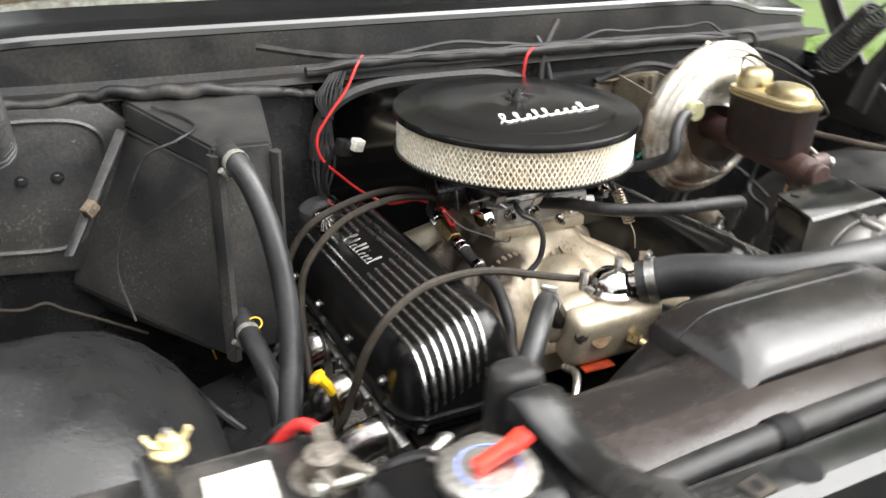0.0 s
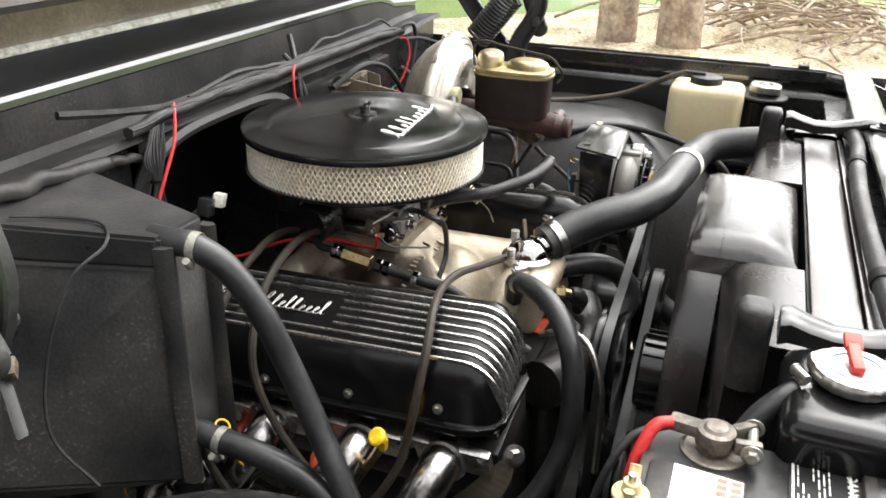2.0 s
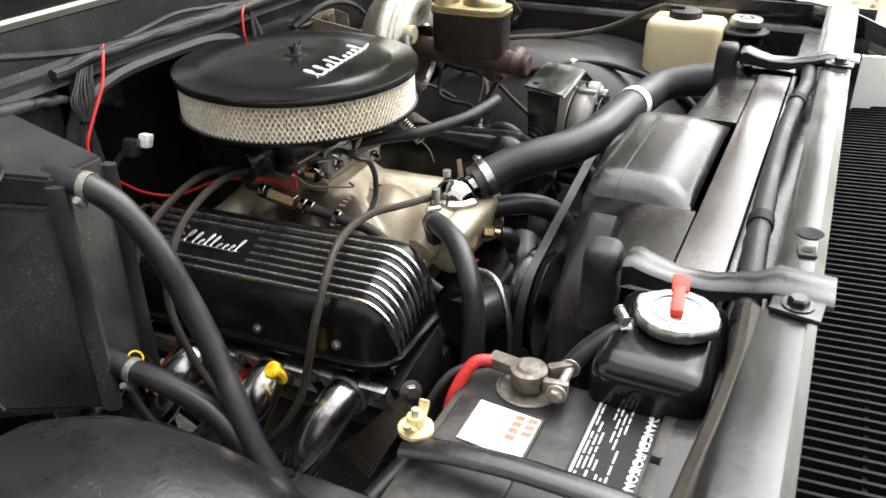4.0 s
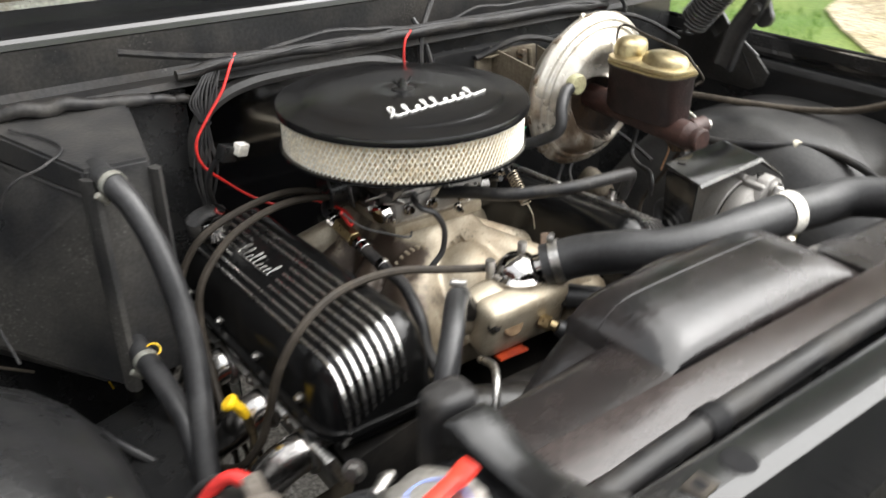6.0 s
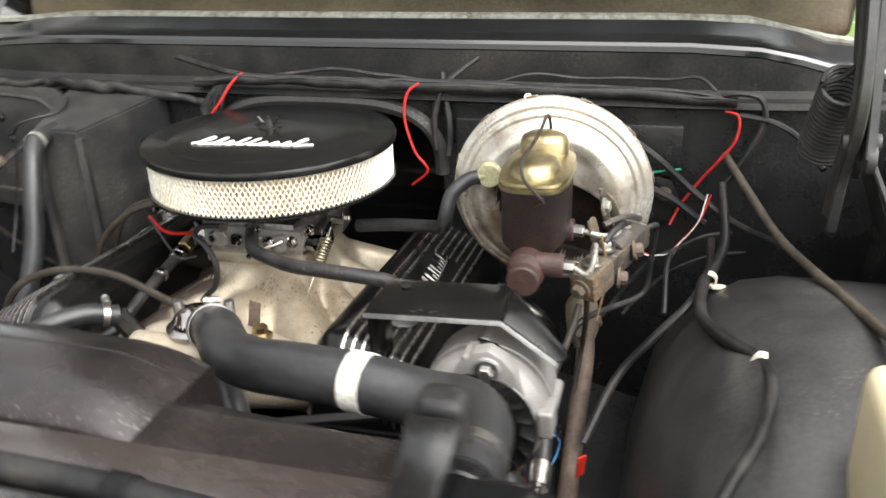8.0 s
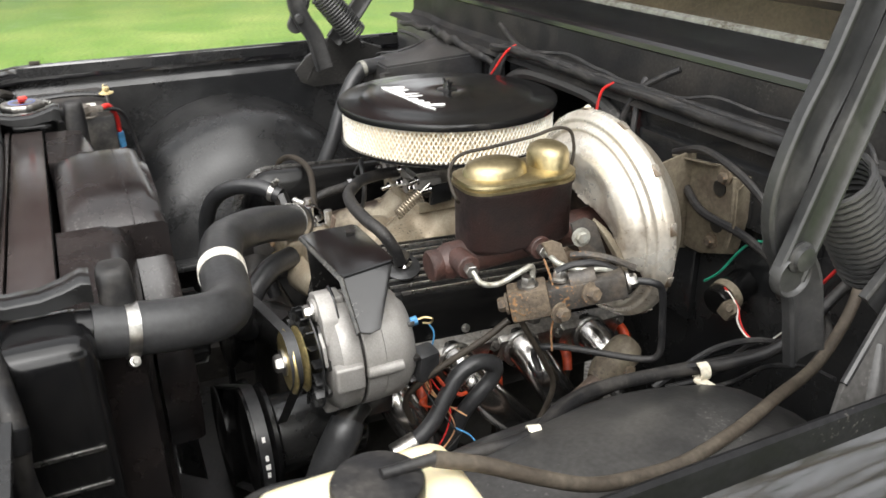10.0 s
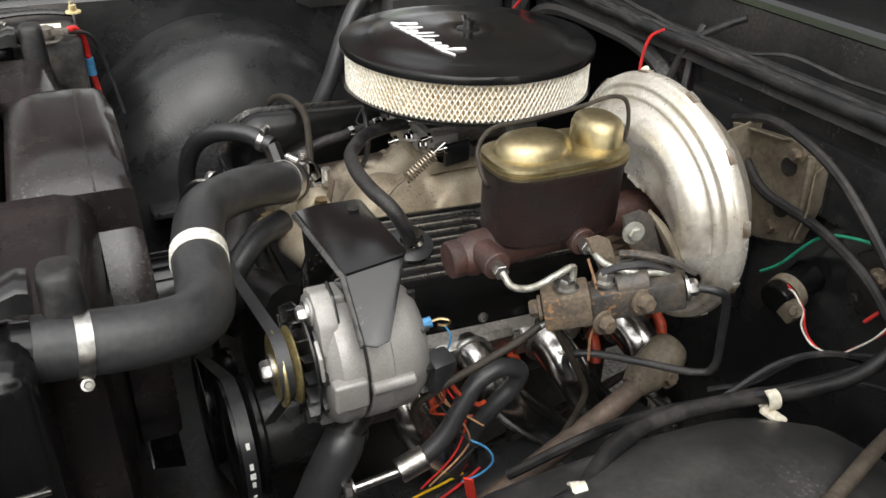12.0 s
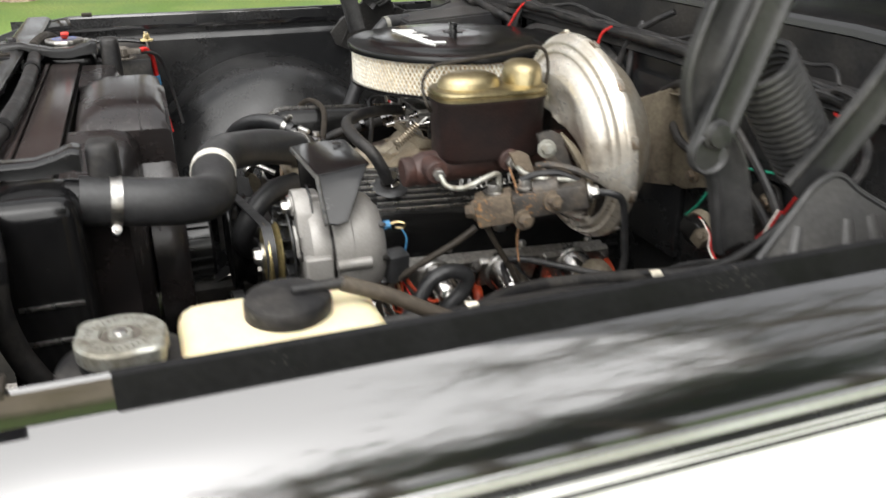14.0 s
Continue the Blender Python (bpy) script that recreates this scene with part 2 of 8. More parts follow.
BOTTLE = material("aged_translucent_plastic", (0.80, 0.70, 0.46), 0.42, other=(0.77, 0.64, 0.38), patch=4, share=0.4, grain=0.02, bump=0.03)
BOTTLE.node_tree.nodes["Principled BSDF"].inputs["Subsurface Weight"].default_value = 0.25
BOTTLE.node_tree.nodes["Principled BSDF"].inputs["Subsurface Radius"].default_value = (0.02, 0.012, 0.005)
OLIVE = material("pale_olive_plastic", (0.42, 0.41, 0.24), 0.5, other=(0.33, 0.30, 0.18), patch=60)
AGEDCREAM = material("yellowed_nylon", (0.66, 0.54, 0.28), 0.5, other=(0.52, 0.42, 0.22), patch=60)
CREAM = material("cream_nylon_clip", (0.74, 0.70, 0.58), 0.55, other=(0.6, 0.54, 0.42), patch=60)
SPRINGWIRE = material("dull_spring_wire", (0.42, 0.37, 0.29), 0.38, 1.0, other=(0.30, 0.25, 0.19), patch=60)
BRASS = material("brass_fitting", (0.52, 0.40, 0.21), 0.32, 1.0, other=(0.36, 0.28, 0.16), patch=50, share=0.4)
LEAD = material("grimy_lead_clamp", (0.20, 0.18, 0.155), 0.6, 0.5, other=(0.11, 0.095, 0.08), patch=60, bump=0.5)
BATTERY = material("dusty_black_polypropylene", (0.016, 0.016, 0.0165), 0.42, other=(0.075, 0.068, 0.060), patch=16, share=0.42, spec=0.4, chips=0.6)
BROWNSEAL = material("brown_black_satin_strip", (0.032, 0.025, 0.024), 0.20, other=(0.042, 0.034, 0.032), patch=8, bump=0.05, spec=0.85)
HEATER = material("dusty_black_heater_case", (0.022, 0.0225, 0.024), 0.33, other=(0.064, 0.061, 0.056), patch=5, share=0.44, bump=0.22, fine=240, spec=0.55, chips=0.5, dent=0.5, chip=(0.12, 0.115, 0.11))
DASH = material("sun_faded_tan_vinyl", (0.20, 0.145, 0.09), 0.7, other=(0.11, 0.08, 0.055), patch=4)
HOODIN = material("dusty_hood_underside", (0.030, 0.025, 0.020), 0.6, other=(0.078, 0.057, 0.038), patch=6, share=0.45, bump=0.2)
COPPER = material("copper_wire", (0.62, 0.36, 0.20), 0.4, 0.7)
TRIM = material("bright_anodised_trim", (0.90, 0.90, 0.89), 0.20, 1.0, other=(0.80, 0.80, 0.78), patch=6, share=0.4, grain=0.02, bump=0.01)
LEDGE = material("flat_black_dusty_ledge", (0.016, 0.016, 0.0165), 0.5, other=(0.034, 0.031, 0.028), patch=8, share=0.4, bump=0.2, spec=0.2, chips=0.6, dent=0.6)
HINGE = material("greasy_black_hinge_paint", (0.022, 0.0223, 0.023), 0.38, other=(0.044, 0.043, 0.042), patch=14, share=0.42, bump=0.06, spec=0.5, chips=0.3)
# brown brake-fluid and rust stain spreading from the cylinder's seat on the booster
bt_nodes, bt_links = BOOSTER.node_tree.nodes, BOOSTER.node_tree.links
bt_coord = bt_nodes.new("ShaderNodeTexCoord")
bt_dist = bt_nodes.new("ShaderNodeVectorMath")
bt_dist.operation = "DISTANCE"
bt_dist.inputs[1].default_value = (-0.030, -0.02, -0.055)
bt_links.new(bt_coord.outputs["Object"], bt_dist.inputs[0])
bt_noise = bt_nodes.new("ShaderNodeTexNoise")
bt_noise.inputs["Scale"].default_value, bt_noise.inputs["Detail"].default_value = 30.0, 7.0
bt_links.new(bt_coord.outputs["Object"], bt_noise.inputs["Vector"])
bt_sum = bt_nodes.new("ShaderNodeMath")
bt_sum.operation = "MULTIPLY_ADD"
bt_sum.inputs[1].default_value = -0.30
bt_links.new(bt_noise.outputs["Fac"], bt_sum.inputs[0])
bt_links.new(bt_dist.outputs["Value"], bt_sum.inputs[2])
bt_cut = bt_nodes.new("ShaderNodeMapRange")
bt_cut.inputs["From Min"].default_value, bt_cut.inputs["From Max"].default_value = -0.118, -0.022
bt_cut.inputs["To Min"].default_value, bt_cut.inputs["To Max"].default_value = 0.85, 0.0
bt_links.new(bt_sum.outputs[0], bt_cut.inputs["Value"])
bt_mix = bt_nodes.new("ShaderNodeMix")
bt_mix.data_type = "RGBA"
bt_mix.inputs["B"].default_value = (0.13, 0.075, 0.036, 1)
bt_base = bt_nodes["Principled BSDF"].inputs["Base Color"]
bt_links.new(bt_base.links[0].from_socket, bt_mix.inputs["A"])
bt_links.new(bt_cut.outputs[0], bt_mix.inputs["Factor"])
bt_links.new(bt_mix.outputs["Result"], bt_base)
GLASS = bpy.data.materials.new("windscreen_glass")
GLASS.use_nodes = True
gp = GLASS.node_tree.nodes["Principled BSDF"]
CARPAINT.node_tree.nodes["Principled BSDF"].inputs["Coat IOR"].default_value = 2.05
CARPAINT.node_tree.nodes["Principled BSDF"].inputs["Coat Roughness"].default_value = 0.085
gp.inputs["Base Color"].default_value = (0.85, 0.9, 0.88, 1)
gp.inputs["Roughness"].default_value = 0.02
gp.inputs["Transmission Weight"].default_value = 1.0
gp.inputs["IOR"].default_value = 1.1
GRASS = material("spring_grass", (0.10, 0.185, 0.022), 0.8, other=(0.19, 0.25, 0.06), patch=0.8, share=0.42, bump=0.4, fine=40, grain=0.25)
BLADES = material("grass_blades", (0.10, 0.21, 0.03), 0.7, other=(0.16, 0.28, 0.05), patch=4, grain=0.3)
LITTER = material("dry_leaf_litter", (0.50, 0.41, 0.29), 0.9, other=(0.28, 0.24, 0.13), patch=1.6, share=0.42, bump=0.6, fine=40, grain=0.35)
DRIVE = material("pale_gravel_drive", (0.27, 0.255, 0.235), 0.9, other=(0.19, 0.175, 0.155), patch=5, bump=0.6, fine=90, grain=0.3)
BARK = material("pale_bark", (0.44, 0.36, 0.27), 0.9, other=(0.22, 0.16, 0.12), patch=8, bump=0.8, fine=30)
LEAVES = material("spring_leaves", (0.075, 0.13, 0.028), 0.6, other=(0.12, 0.17, 0.04), patch=2)
PLUMLEAVES = material("red_purple_leaves", (0.16, 0.055, 0.055), 0.6, other=(0.10, 0.040, 0.042), patch=2)
PINK = material("pink_petals", (0.75, 0.20, 0.26), 0.6, other=(0.6, 0.12, 0.18), patch=30)


# ---- mesh helpers ----
def vec(p):
    return Vector(p)


def spline(pts, n=8):
    """Points of a Catmull-Rom curve through pts."""
    p = [vec(q) for q in pts]
    if len(p) < 3:
        return p
    p = [2 * p[0] - p[1], *p, 2 * p[-1] - p[-2]]
    out = []
    for a, b, c, d in zip(p, p[1:], p[2:], p[3:]):
        for i in range(n):
            t = i / n
            out.append(0.5 * (2 * b + (c - a) * t + (2 * a - 5 * b + 4 * c - d) * t * t + (3 * b - a - 3 * c + d) * t ** 3))
    return [*out, p[-2]]


def loft(bm, rings, cap=True, closed=False):
    """Skin over rings of equal count."""
    made = [[bm.verts.new(q) for q in ring] for ring in rings]
    pairs = list(zip(made, made[1:])) + ([(made[-1], made[0])] if closed else [])
    for a, b in pairs:
        for i in range(len(a)):
            j = (i + 1) % len(a)
            bm.faces.new((a[i], a[j], b[j], b[i]))
    if cap and not closed:
        bm.faces.new(made[0][::-1])
        bm.faces.new(made[-1])
    return bm


def tube(bm, pts, r, seg=10, n=8, flat=1.0, up=None):
    """A round (or flattened) pipe along a smooth curve; r is one radius or one for each point."""
    line = spline(pts, n)
    radii = [r] * len(line) if not isinstance(r, (list, tuple)) else [float(q) for q in np.interp(np.linspace(0, 1, len(line)), np.linspace(0, 1, len(r)), r)]
    side = None
    rings = []
    for i, p in enumerate(line):
        ahead = (line[min(i + 1, len(line) - 1)] - line[max(i - 1, 0)]).normalized()
        if side is None:
            ref = vec(up) if up else (Vector((0, 0, 1)) if abs(ahead.z) < 0.9 else Vector((1, 0, 0)))
            side = ahead.cross(ref).normalized()
        side = (side - ahead * side.dot(ahead)).normalized()
        top = side.cross(ahead)
        rings.append([p + radii[i] * (math.cos(k * math.tau / seg) * side + flat * math.sin(k * math.tau / seg) * top) for k in range(seg)])
    return loft(bm, rings)


def frame_of(axis):
    a = vec(axis).normalized()
    u = a.cross(Vector((0, 0, 1)) if abs(a.z) < 0.9 else Vector((1, 0, 0))).normalized()
    return u, a.cross(u), a


def lathe(bm, prof, c, axis=(0, 0, 1), seg=32, closed=False, wobble=None):
    """Rings (radius, height) about an axis through c."""
    u, v, a = frame_of(axis)
    c = vec(c)
    rings = []
    for r, h in prof:
        rings.append([c + a * h + (max(r, 1e-5) * (wobble(k / seg) if wobble else 1)) * (math.cos(k * math.tau / seg) * u + math.sin(k * math.tau / seg) * v) for k in range(seg)])
    return loft(bm, rings, closed=closed)


def cyl(bm, a, b, r, r2=None, seg=20, edge=0.0):
    a, b = vec(a), vec(b)
    h = (b - a).length
    r2 = r if r2 is None else r2
    e = edge or min(r, h) * 0.08
    return lathe(bm, [(r - e, 0), (r, e), (r2, h - e), (r2 - e, h)], a, b - a, seg)


def box(bm, c, s, rot=(0, 0, 0), bev=0.003, seg=2):
    m = Matrix.LocRotScale(c, Euler([radians(q) for q in rot]), s)
    made = bmesh.ops.create_cube(bm, size=1.0, matrix=m)["verts"]
    if bev:
        edges = list({e for q in made for e in q.link_edges})
        bmesh.ops.bevel(bm, geom=edges, offset=bev, segments=seg, affect="EDGES", profile=0.6)
    return bm


def plate(bm, pts, thick, bev=0.0015):
    """A flat sheet with the outline pts, thickened by the vector thick."""
    a = [bm.verts.new(p) for p in pts]
    b = [bm.verts.new(vec(p) + vec(thick)) for p in pts]
    faces = [bm.faces.new(a[::-1]), bm.faces.new(b)]
    for i in range(len(a)):
        j = (i + 1) % len(a)
        faces.append(bm.faces.new((a[i], a[j], b[j], b[i])))
    if bev:
        bmesh.ops.bevel(bm, geom=list({e for f in faces for e in f.edges}), offset=bev, segments=2, affect="EDGES", profile=0.6)
    return bm


def bolt(bm, p, axis, r=0.007, h=0.006, washer=True):
    u, v, a = frame_of(axis)
    p = vec(p)
    if washer:
        lathe(bm, [(r * 1.5, 0), (r * 1.5, h * 0.25), (r * 1.1, h * 0.3)], p, a, 16)
    lathe(bm, [(r, 0), (r, h * 0.8), (r * 0.8, h)], p, a, 6)
    return bm


def clamp(bm, p, axis, r, wide=0.010, screw=(0, 0, 1)):
    """A worm-drive band with its screw housing."""
    u, v, a = frame_of(axis)
    p = vec(p)
    lathe(bm, [(r, -wide / 2), (r + 0.0012, -wide / 2), (r + 0.0012, wide / 2), (r, wide / 2)], p, a, 28, closed=True)
    s = (vec(screw) - a * vec(screw).dot(a)).normalized()
    t = a.cross(s)
    cyl(bm, p + s * (r + 0.005) - t * 0.009, p + s * (r + 0.005) + t * 0.007, 0.0042, seg=10)
    bolt(bm, p + s * (r + 0.005) + t * 0.007, t, 0.0034, 0.004, True)
    return bm


def mesh_of(name, bm, mats, sharp=38):
    bmesh.ops.recalc_face_normals(bm, faces=bm.faces)
    me = bpy.data.meshes.new(name)
    bm.to_mesh(me)
    bm.free()
    for m in mats if isinstance(mats, (list, tuple)) else [mats]:
        me.materials.append(m)
    me.polygons.foreach_set("use_smooth", [True] * len(me.polygons))
    me.set_sharp_from_angle(angle=radians(sharp))
    return me


def centred(ob):
    """Moves the object's origin into the middle of its mesh."""
    me = ob.data
    co = np.empty(len(me.vertices) * 3, dtype=np.float32)
    me.vertices.foreach_get("co", co)
    co = co.reshape(-1, 3)
    mid = (co.min(0) + co.max(0)) / 2
    me.vertices.foreach_set("co", (co - mid).ravel())
    me.update()
    ob.location = Vector(mid.tolist())
    return ob


def solid(name, bm, mats, label, category, group="", kind="", sharp=38):
    """A top-level thing of one mesh."""
    return tagged(centred(new(name, mesh_of(name, bm, mats, sharp))), label, category, group, kind)


def thing(name, at, label, category, group="", kind=""):
    """A top-level thing of several parts: an empty at its base."""
    ob = new(name)
    ob.empty_display_size = 0.05
    ob.location = at
    return tagged(ob, label, category, group, kind)


def part(name, bm, mats, parent, label="", sharp=38):
    """One mesh under a thing or under a part."""
    ob = centred(new(name, mesh_of(name, bm, mats, sharp)))
    up, base = parent, Vector((0, 0, 0))
    while up:
        base += up.location
        up = up.parent
    ob.parent = parent
    ob.location -= base
    return tagged(ob, label)


def pipe_thing(name, pts, r, mat, label, category, seg=10, n=8, flat=1.0, group=""):
    return solid(name, tube(bmesh.new(), pts, r, seg, n, flat), mat, label, category, group)


def squiggle(bm, a, b, up, tall, r):
    """A cursive flourish from a to b: slanted loops of uneven height joined by a low line."""
    a, b, up = vec(a), vec(b), vec(up).normalized()
    run = b - a
    step = run / 10.6
    pts = []
    for i, hgt in enumerate((1.05, 0.95, 0.48, 1.0, 0.92, 0.42, 0.46, 0.50, 1.0)):
        wide = 1.5 if i == 0 else 1.0
        base = a + step * (i + (0.0 if i == 0 else 0.6))
        for sx, sz in ((0.0, 0.05), (0.55, 0.55), (0.72, 0.96), (0.50, 1.0), (0.34, 0.62), (0.34, 0.12), (0.52, 0.0), (0.80, 0.06)):
            pts.append(base + step * (sx * wide + 0.35 * sz * hgt) + up * tall * hgt * sz)
    pts.append(b + up * tall * 0.18)
    return tube(bm, pts, r, 6, 3)

# ---- ground and surroundings ----
bm = bmesh.new()
N = 40
grid = [[bm.verts.new((math.copysign(abs(u) ** 3, u) * 400, math.copysign(abs(v) ** 3, v) * 400, 0.0)) for v in np.linspace(-1, 1, N)] for u in np.linspace(-1, 1, N)]
for i in range(N - 1):
    for j in range(N - 1):
        bm.faces.new((grid[i][j], grid[i + 1][j], grid[i + 1][j + 1], grid[i][j + 1]))
solid("ground", bm, GRASS, "bright green spring lawn around the parked truck", "lawn", kind="structure")

bm = bmesh.new()
ring = [(-1.7, -4.5), (1.7, -4.5), (1.9, 6.0), (-1.9, 6.0)]
plate(bm, [(x, y, 0.0) for x, y in ring], (0, 0, 0.02), 0.0)
solid("driveway", bm, DRIVE, "pale gravel drive under the truck", "driveway", kind="structure")

bm = bmesh.new()
rim = []
for k in range(40):
    w = k * math.tau / 40
    rim.append((6.6 + (3.6 + 0.3 * math.sin(3 * w)) * math.cos(w), -2.4 + (5.0 + 0.4 * math.sin(5 * w)) * math.sin(w), 0.01))
plate(bm, rim, (0, 0, 0.02), 0.0)
solid("leaf_litter_bed", bm, LITTER, "bed of dry tan leaf litter beside the lawn", "garden bed", kind="structure")

bm = bmesh.new()
rng = random.Random(5)
for _ in range(14000):
    side = rng.random()
    if side < 0.5:
        x, y = rng.uniform(2.0, 6.0), rng.uniform(-0.5, 6.0)
    else:
        x, y = rng.uniform(-7.0, -2.0), rng.uniform(-6.0, 4.0)
    if ((x - 6.6) / 3.7) ** 2 + ((y + 2.4) / 5.1) ** 2 < 1:
        continue
    h, w, d = rng.uniform(0.03, 0.09), rng.uniform(0.003, 0.007), rng.uniform(0, math.tau)
    lx, ly = rng.uniform(-0.03, 0.03), rng.uniform(-0.03, 0.03)
    q = [bm.verts.new(v) for v in ((x - w * math.cos(d), y - w * math.sin(d), 0), (x + w * math.cos(d), y + w * math.sin(d), 0), (x + lx, y + ly, h))]
    bm.faces.new(q)
solid("grass_tufts", bm, BLADES, "fresh grass blades on the lawn", "grass", kind="stuff")

bm = bmesh.new()
for _ in range(900):
    x, y = rng.uniform(3.2, 8.0), rng.uniform(-6.5, 1.5)
    if ((x - 6.6) / 3.5) ** 2 + ((y + 2.4) / 4.8) ** 2 > 1:
        continue
    s, d = rng.uniform(0.02, 0.05), rng.uniform(0, math.tau)
    z = 0.035 + rng.uniform(0, 0.02)
    q = [bm.verts.new((x + s * math.cos(d + k * math.pi / 2) * (1 if k % 2 else 0.5), y + s * math.sin(d + k * math.pi / 2) * (1 if k % 2 else 0.5), z + rng.uniform(-0.01, 0.02))) for k in range(4)]
    bm.faces.new(q)
solid("fallen_leaves", bm, LITTER, "dry fallen leaves scattered on the bed", "leaves", kind="stuff")


def tree(x, y, high, thick, seed, crown=True, bare=False, plum=False, dense=False):
    r = random.Random(seed)
    top = thing("tree", (x, y, 0), "unseen red-purple tree added to darken and redden reflections" if plum else "garden tree with pale bark and sparse spring leaves", "tree", "trees round the lawn")
    bm = bmesh.new()
    lean = (r.uniform(-0.3, 0.3), r.uniform(-0.3, 0.3))
    stem = [(x, y, -0.05), (x + lean[0] * 0.2, y + lean[1] * 0.2, high * 0.25), (x + lean[0] * 0.5, y + lean[1] * 0.5, high * 0.55), (x + lean[0], y + lean[1], high)]
    tube(bm, stem, [thick * 1.3, thick, thick * 0.7, thick * 0.2], 10, 4)
    tips = []
    for k in range(11):
        h = r.uniform(0.35, 0.9)
        a = r.uniform(0, math.tau)
        base = Vector((x + lean[0] * h, y + lean[1] * h, high * h))
        out = Vector((math.cos(a), math.sin(a), r.uniform(0.2, 0.8))) * high * r.uniform(0.16, 0.34)
        bend = base + out * 0.5 + Vector((r.uniform(-0.2, 0.2), r.uniform(-0.2, 0.2), 0.1))
        tube(bm, [base, bend, base + out], [thick * 0.35, thick * 0.22, thick * 0.06], 6, 4)
        tips += [base + out, bend, base + out * 0.75]
    if bare:
        for tip in list(tips):
            for _ in range(7):
                d1 = Vector((r.gauss(0, 1), r.gauss(0, 1), r.uniform(-0.2, 0.9))) * high * 0.07
                d2 = d1 + Vector((r.gauss(0, 1), r.gauss(0, 1), r.uniform(-0.4, 0.6))) * high * 0.05
                tube(bm, [tip, tip + d1, tip + d2], [thick * 0.10, thick * 0.06, thick * 0.02], 4, 3)
    part("trunk", bm, BARK, top)
    bm = bmesh.new()
    for tip in tips:
        for _ in range(190 if dense else 110 if crown else 14):
            p = tip + Vector((r.gauss(0, 1), r.gauss(0, 1), r.gauss(0, 0.7))) * high * 0.075
            s = r.uniform(0.09, 0.17) if plum or dense else r.uniform(0.05, 0.11)
            u = Vector((r.uniform(-1, 1), r.uniform(-1, 1), r.uniform(-0.4, 0.4))).normalized() * s
            v = Vector((r.uniform(-1, 1), r.uniform(-1, 1), r.uniform(-1, 1))).normalized() * s * 0.6
            bm.faces.new([bm.verts.new(q) for q in (p - u, p + v, p + u, p - v)])
    part("crown", bm, PLUMLEAVES if plum else LEAVES, top)
    return top


# trees 5, 6 and 9 to 11: unseen, added to dim the low sky
for k, (tx, ty, th, tt) in enumerate([(6.95, 0.80, 6.5, 0.15), (6.90, 0.22, 7.0, 0.16), (10.5, 3.0, 8.0, 0.22), (11.0, -5.5, 8.5, 0.2), (9.0, 7.5, 8.0, 0.2), (-11.0, 3.0, 8.0, 0.22), (-12.0, -4.0, 9.0, 0.22), (3.0, -13.0, 8.5, 0.2), (-5.0, -14.0, 9.0, 0.22), (-10.5, 8.0, 9.5, 0.24), (-13.0, 0.0, 10.0, 0.24), (-11.5, -9.0, 9.5, 0.22)]):
    tree(tx, ty, th, tt, 20 + k, crown=k not in (0, 1), plum=k in (5, 6, 10), dense=k in (5, 6, 10))
# unseen red-purple trees added to darken and redden passenger-side reflections
for k, (tx, ty, th) in enumerate(((-11.4, 1.4, 8.5), (-11.8, -2.0, 9.0), (-10.8, 5.2, 8.5), (-12.5, -6.4, 9.0))):
    tree(tx, ty, th, 0.2, 140 + k, plum=True, dense=True)

# dense crowns out of view, placed to darken the fender's low reflection
for k, (tx, ty, th) in enumerate(((12.0, 3.4, 8.5), (10.2, 5.2, 8.5), (8.6, 7.2, 8.5), (13.0, 5.4, 9.5))):
    tree(tx, ty, th, 0.2, 120 + k, dense=True)

tree(2.5, 4.7, 9.0, 0.16, 41, crown=False, bare=True)
tree(8.6, 4.2, 9.5, 0.15, 47, crown=False, bare=True)

bm = bmesh.new()
for _ in range(170):
    x, y = 8.4 + rng.gauss(0, 0.75), -0.9 + rng.gauss(0, 0.8)
    a, z = rng.uniform(0, math.tau), abs(rng.gauss(0.12, 0.16))
    d = Vector((math.cos(a), math.sin(a), rng.uniform(-0.1, 0.25))) * rng.uniform(0.3, 0.8)
    p = Vector((x, y, 0.03 + z))
    tube(bm, [p - d, p + Vector((rng.uniform(-0.1, 0.1), rng.uniform(-0.1, 0.1), 0.10)), p + d], [0.016, 0.012, 0.005], 5, 3)
solid("brushwood", bm, BARK, "pile of dry grey-brown brushwood at the lawn's edge", "brushwood", kind="stuff")

flowers = thing("flowering_shrub", (-6.3, -3.6, 0), "low shrub with pink blossom at the lawn's edge", "shrub")
bm = bmesh.new()
bl = bmesh.new()
for _ in range(700):
    p = Vector((-6.3 + rng.gauss(0, 0.5), -3.6 + rng.gauss(0, 0.5), abs(rng.gauss(0.25, 0.16))))
    s = rng.uniform(0.02, 0.045)
    u = Vector((rng.uniform(-1, 1), rng.uniform(-1, 1), rng.uniform(-1, 1))).normalized() * s
    v = u.cross(Vector((rng.uniform(-1, 1), rng.uniform(-1, 1), 0.3))).normalized() * s
    target = bl if rng.random() < 0.5 else bm
    target.faces.new([target.verts.new(q) for q in (p - u, p + v, p + u, p - v)])
part("foliage", bm, LEAVES, flowers)
part("blossom", bl, PINK, flowers)

# ---- body panels ----
MID = 0.03


CROWN = [(0.829, 1.0670), (0.838, 1.0622), (0.850, 1.0545), (0.862, 1.0455), (0.873, 1.0355), (0.882, 1.0252), (0.888, 1.0158), (0.8915, 1.0060), (0.893, 0.9950)]


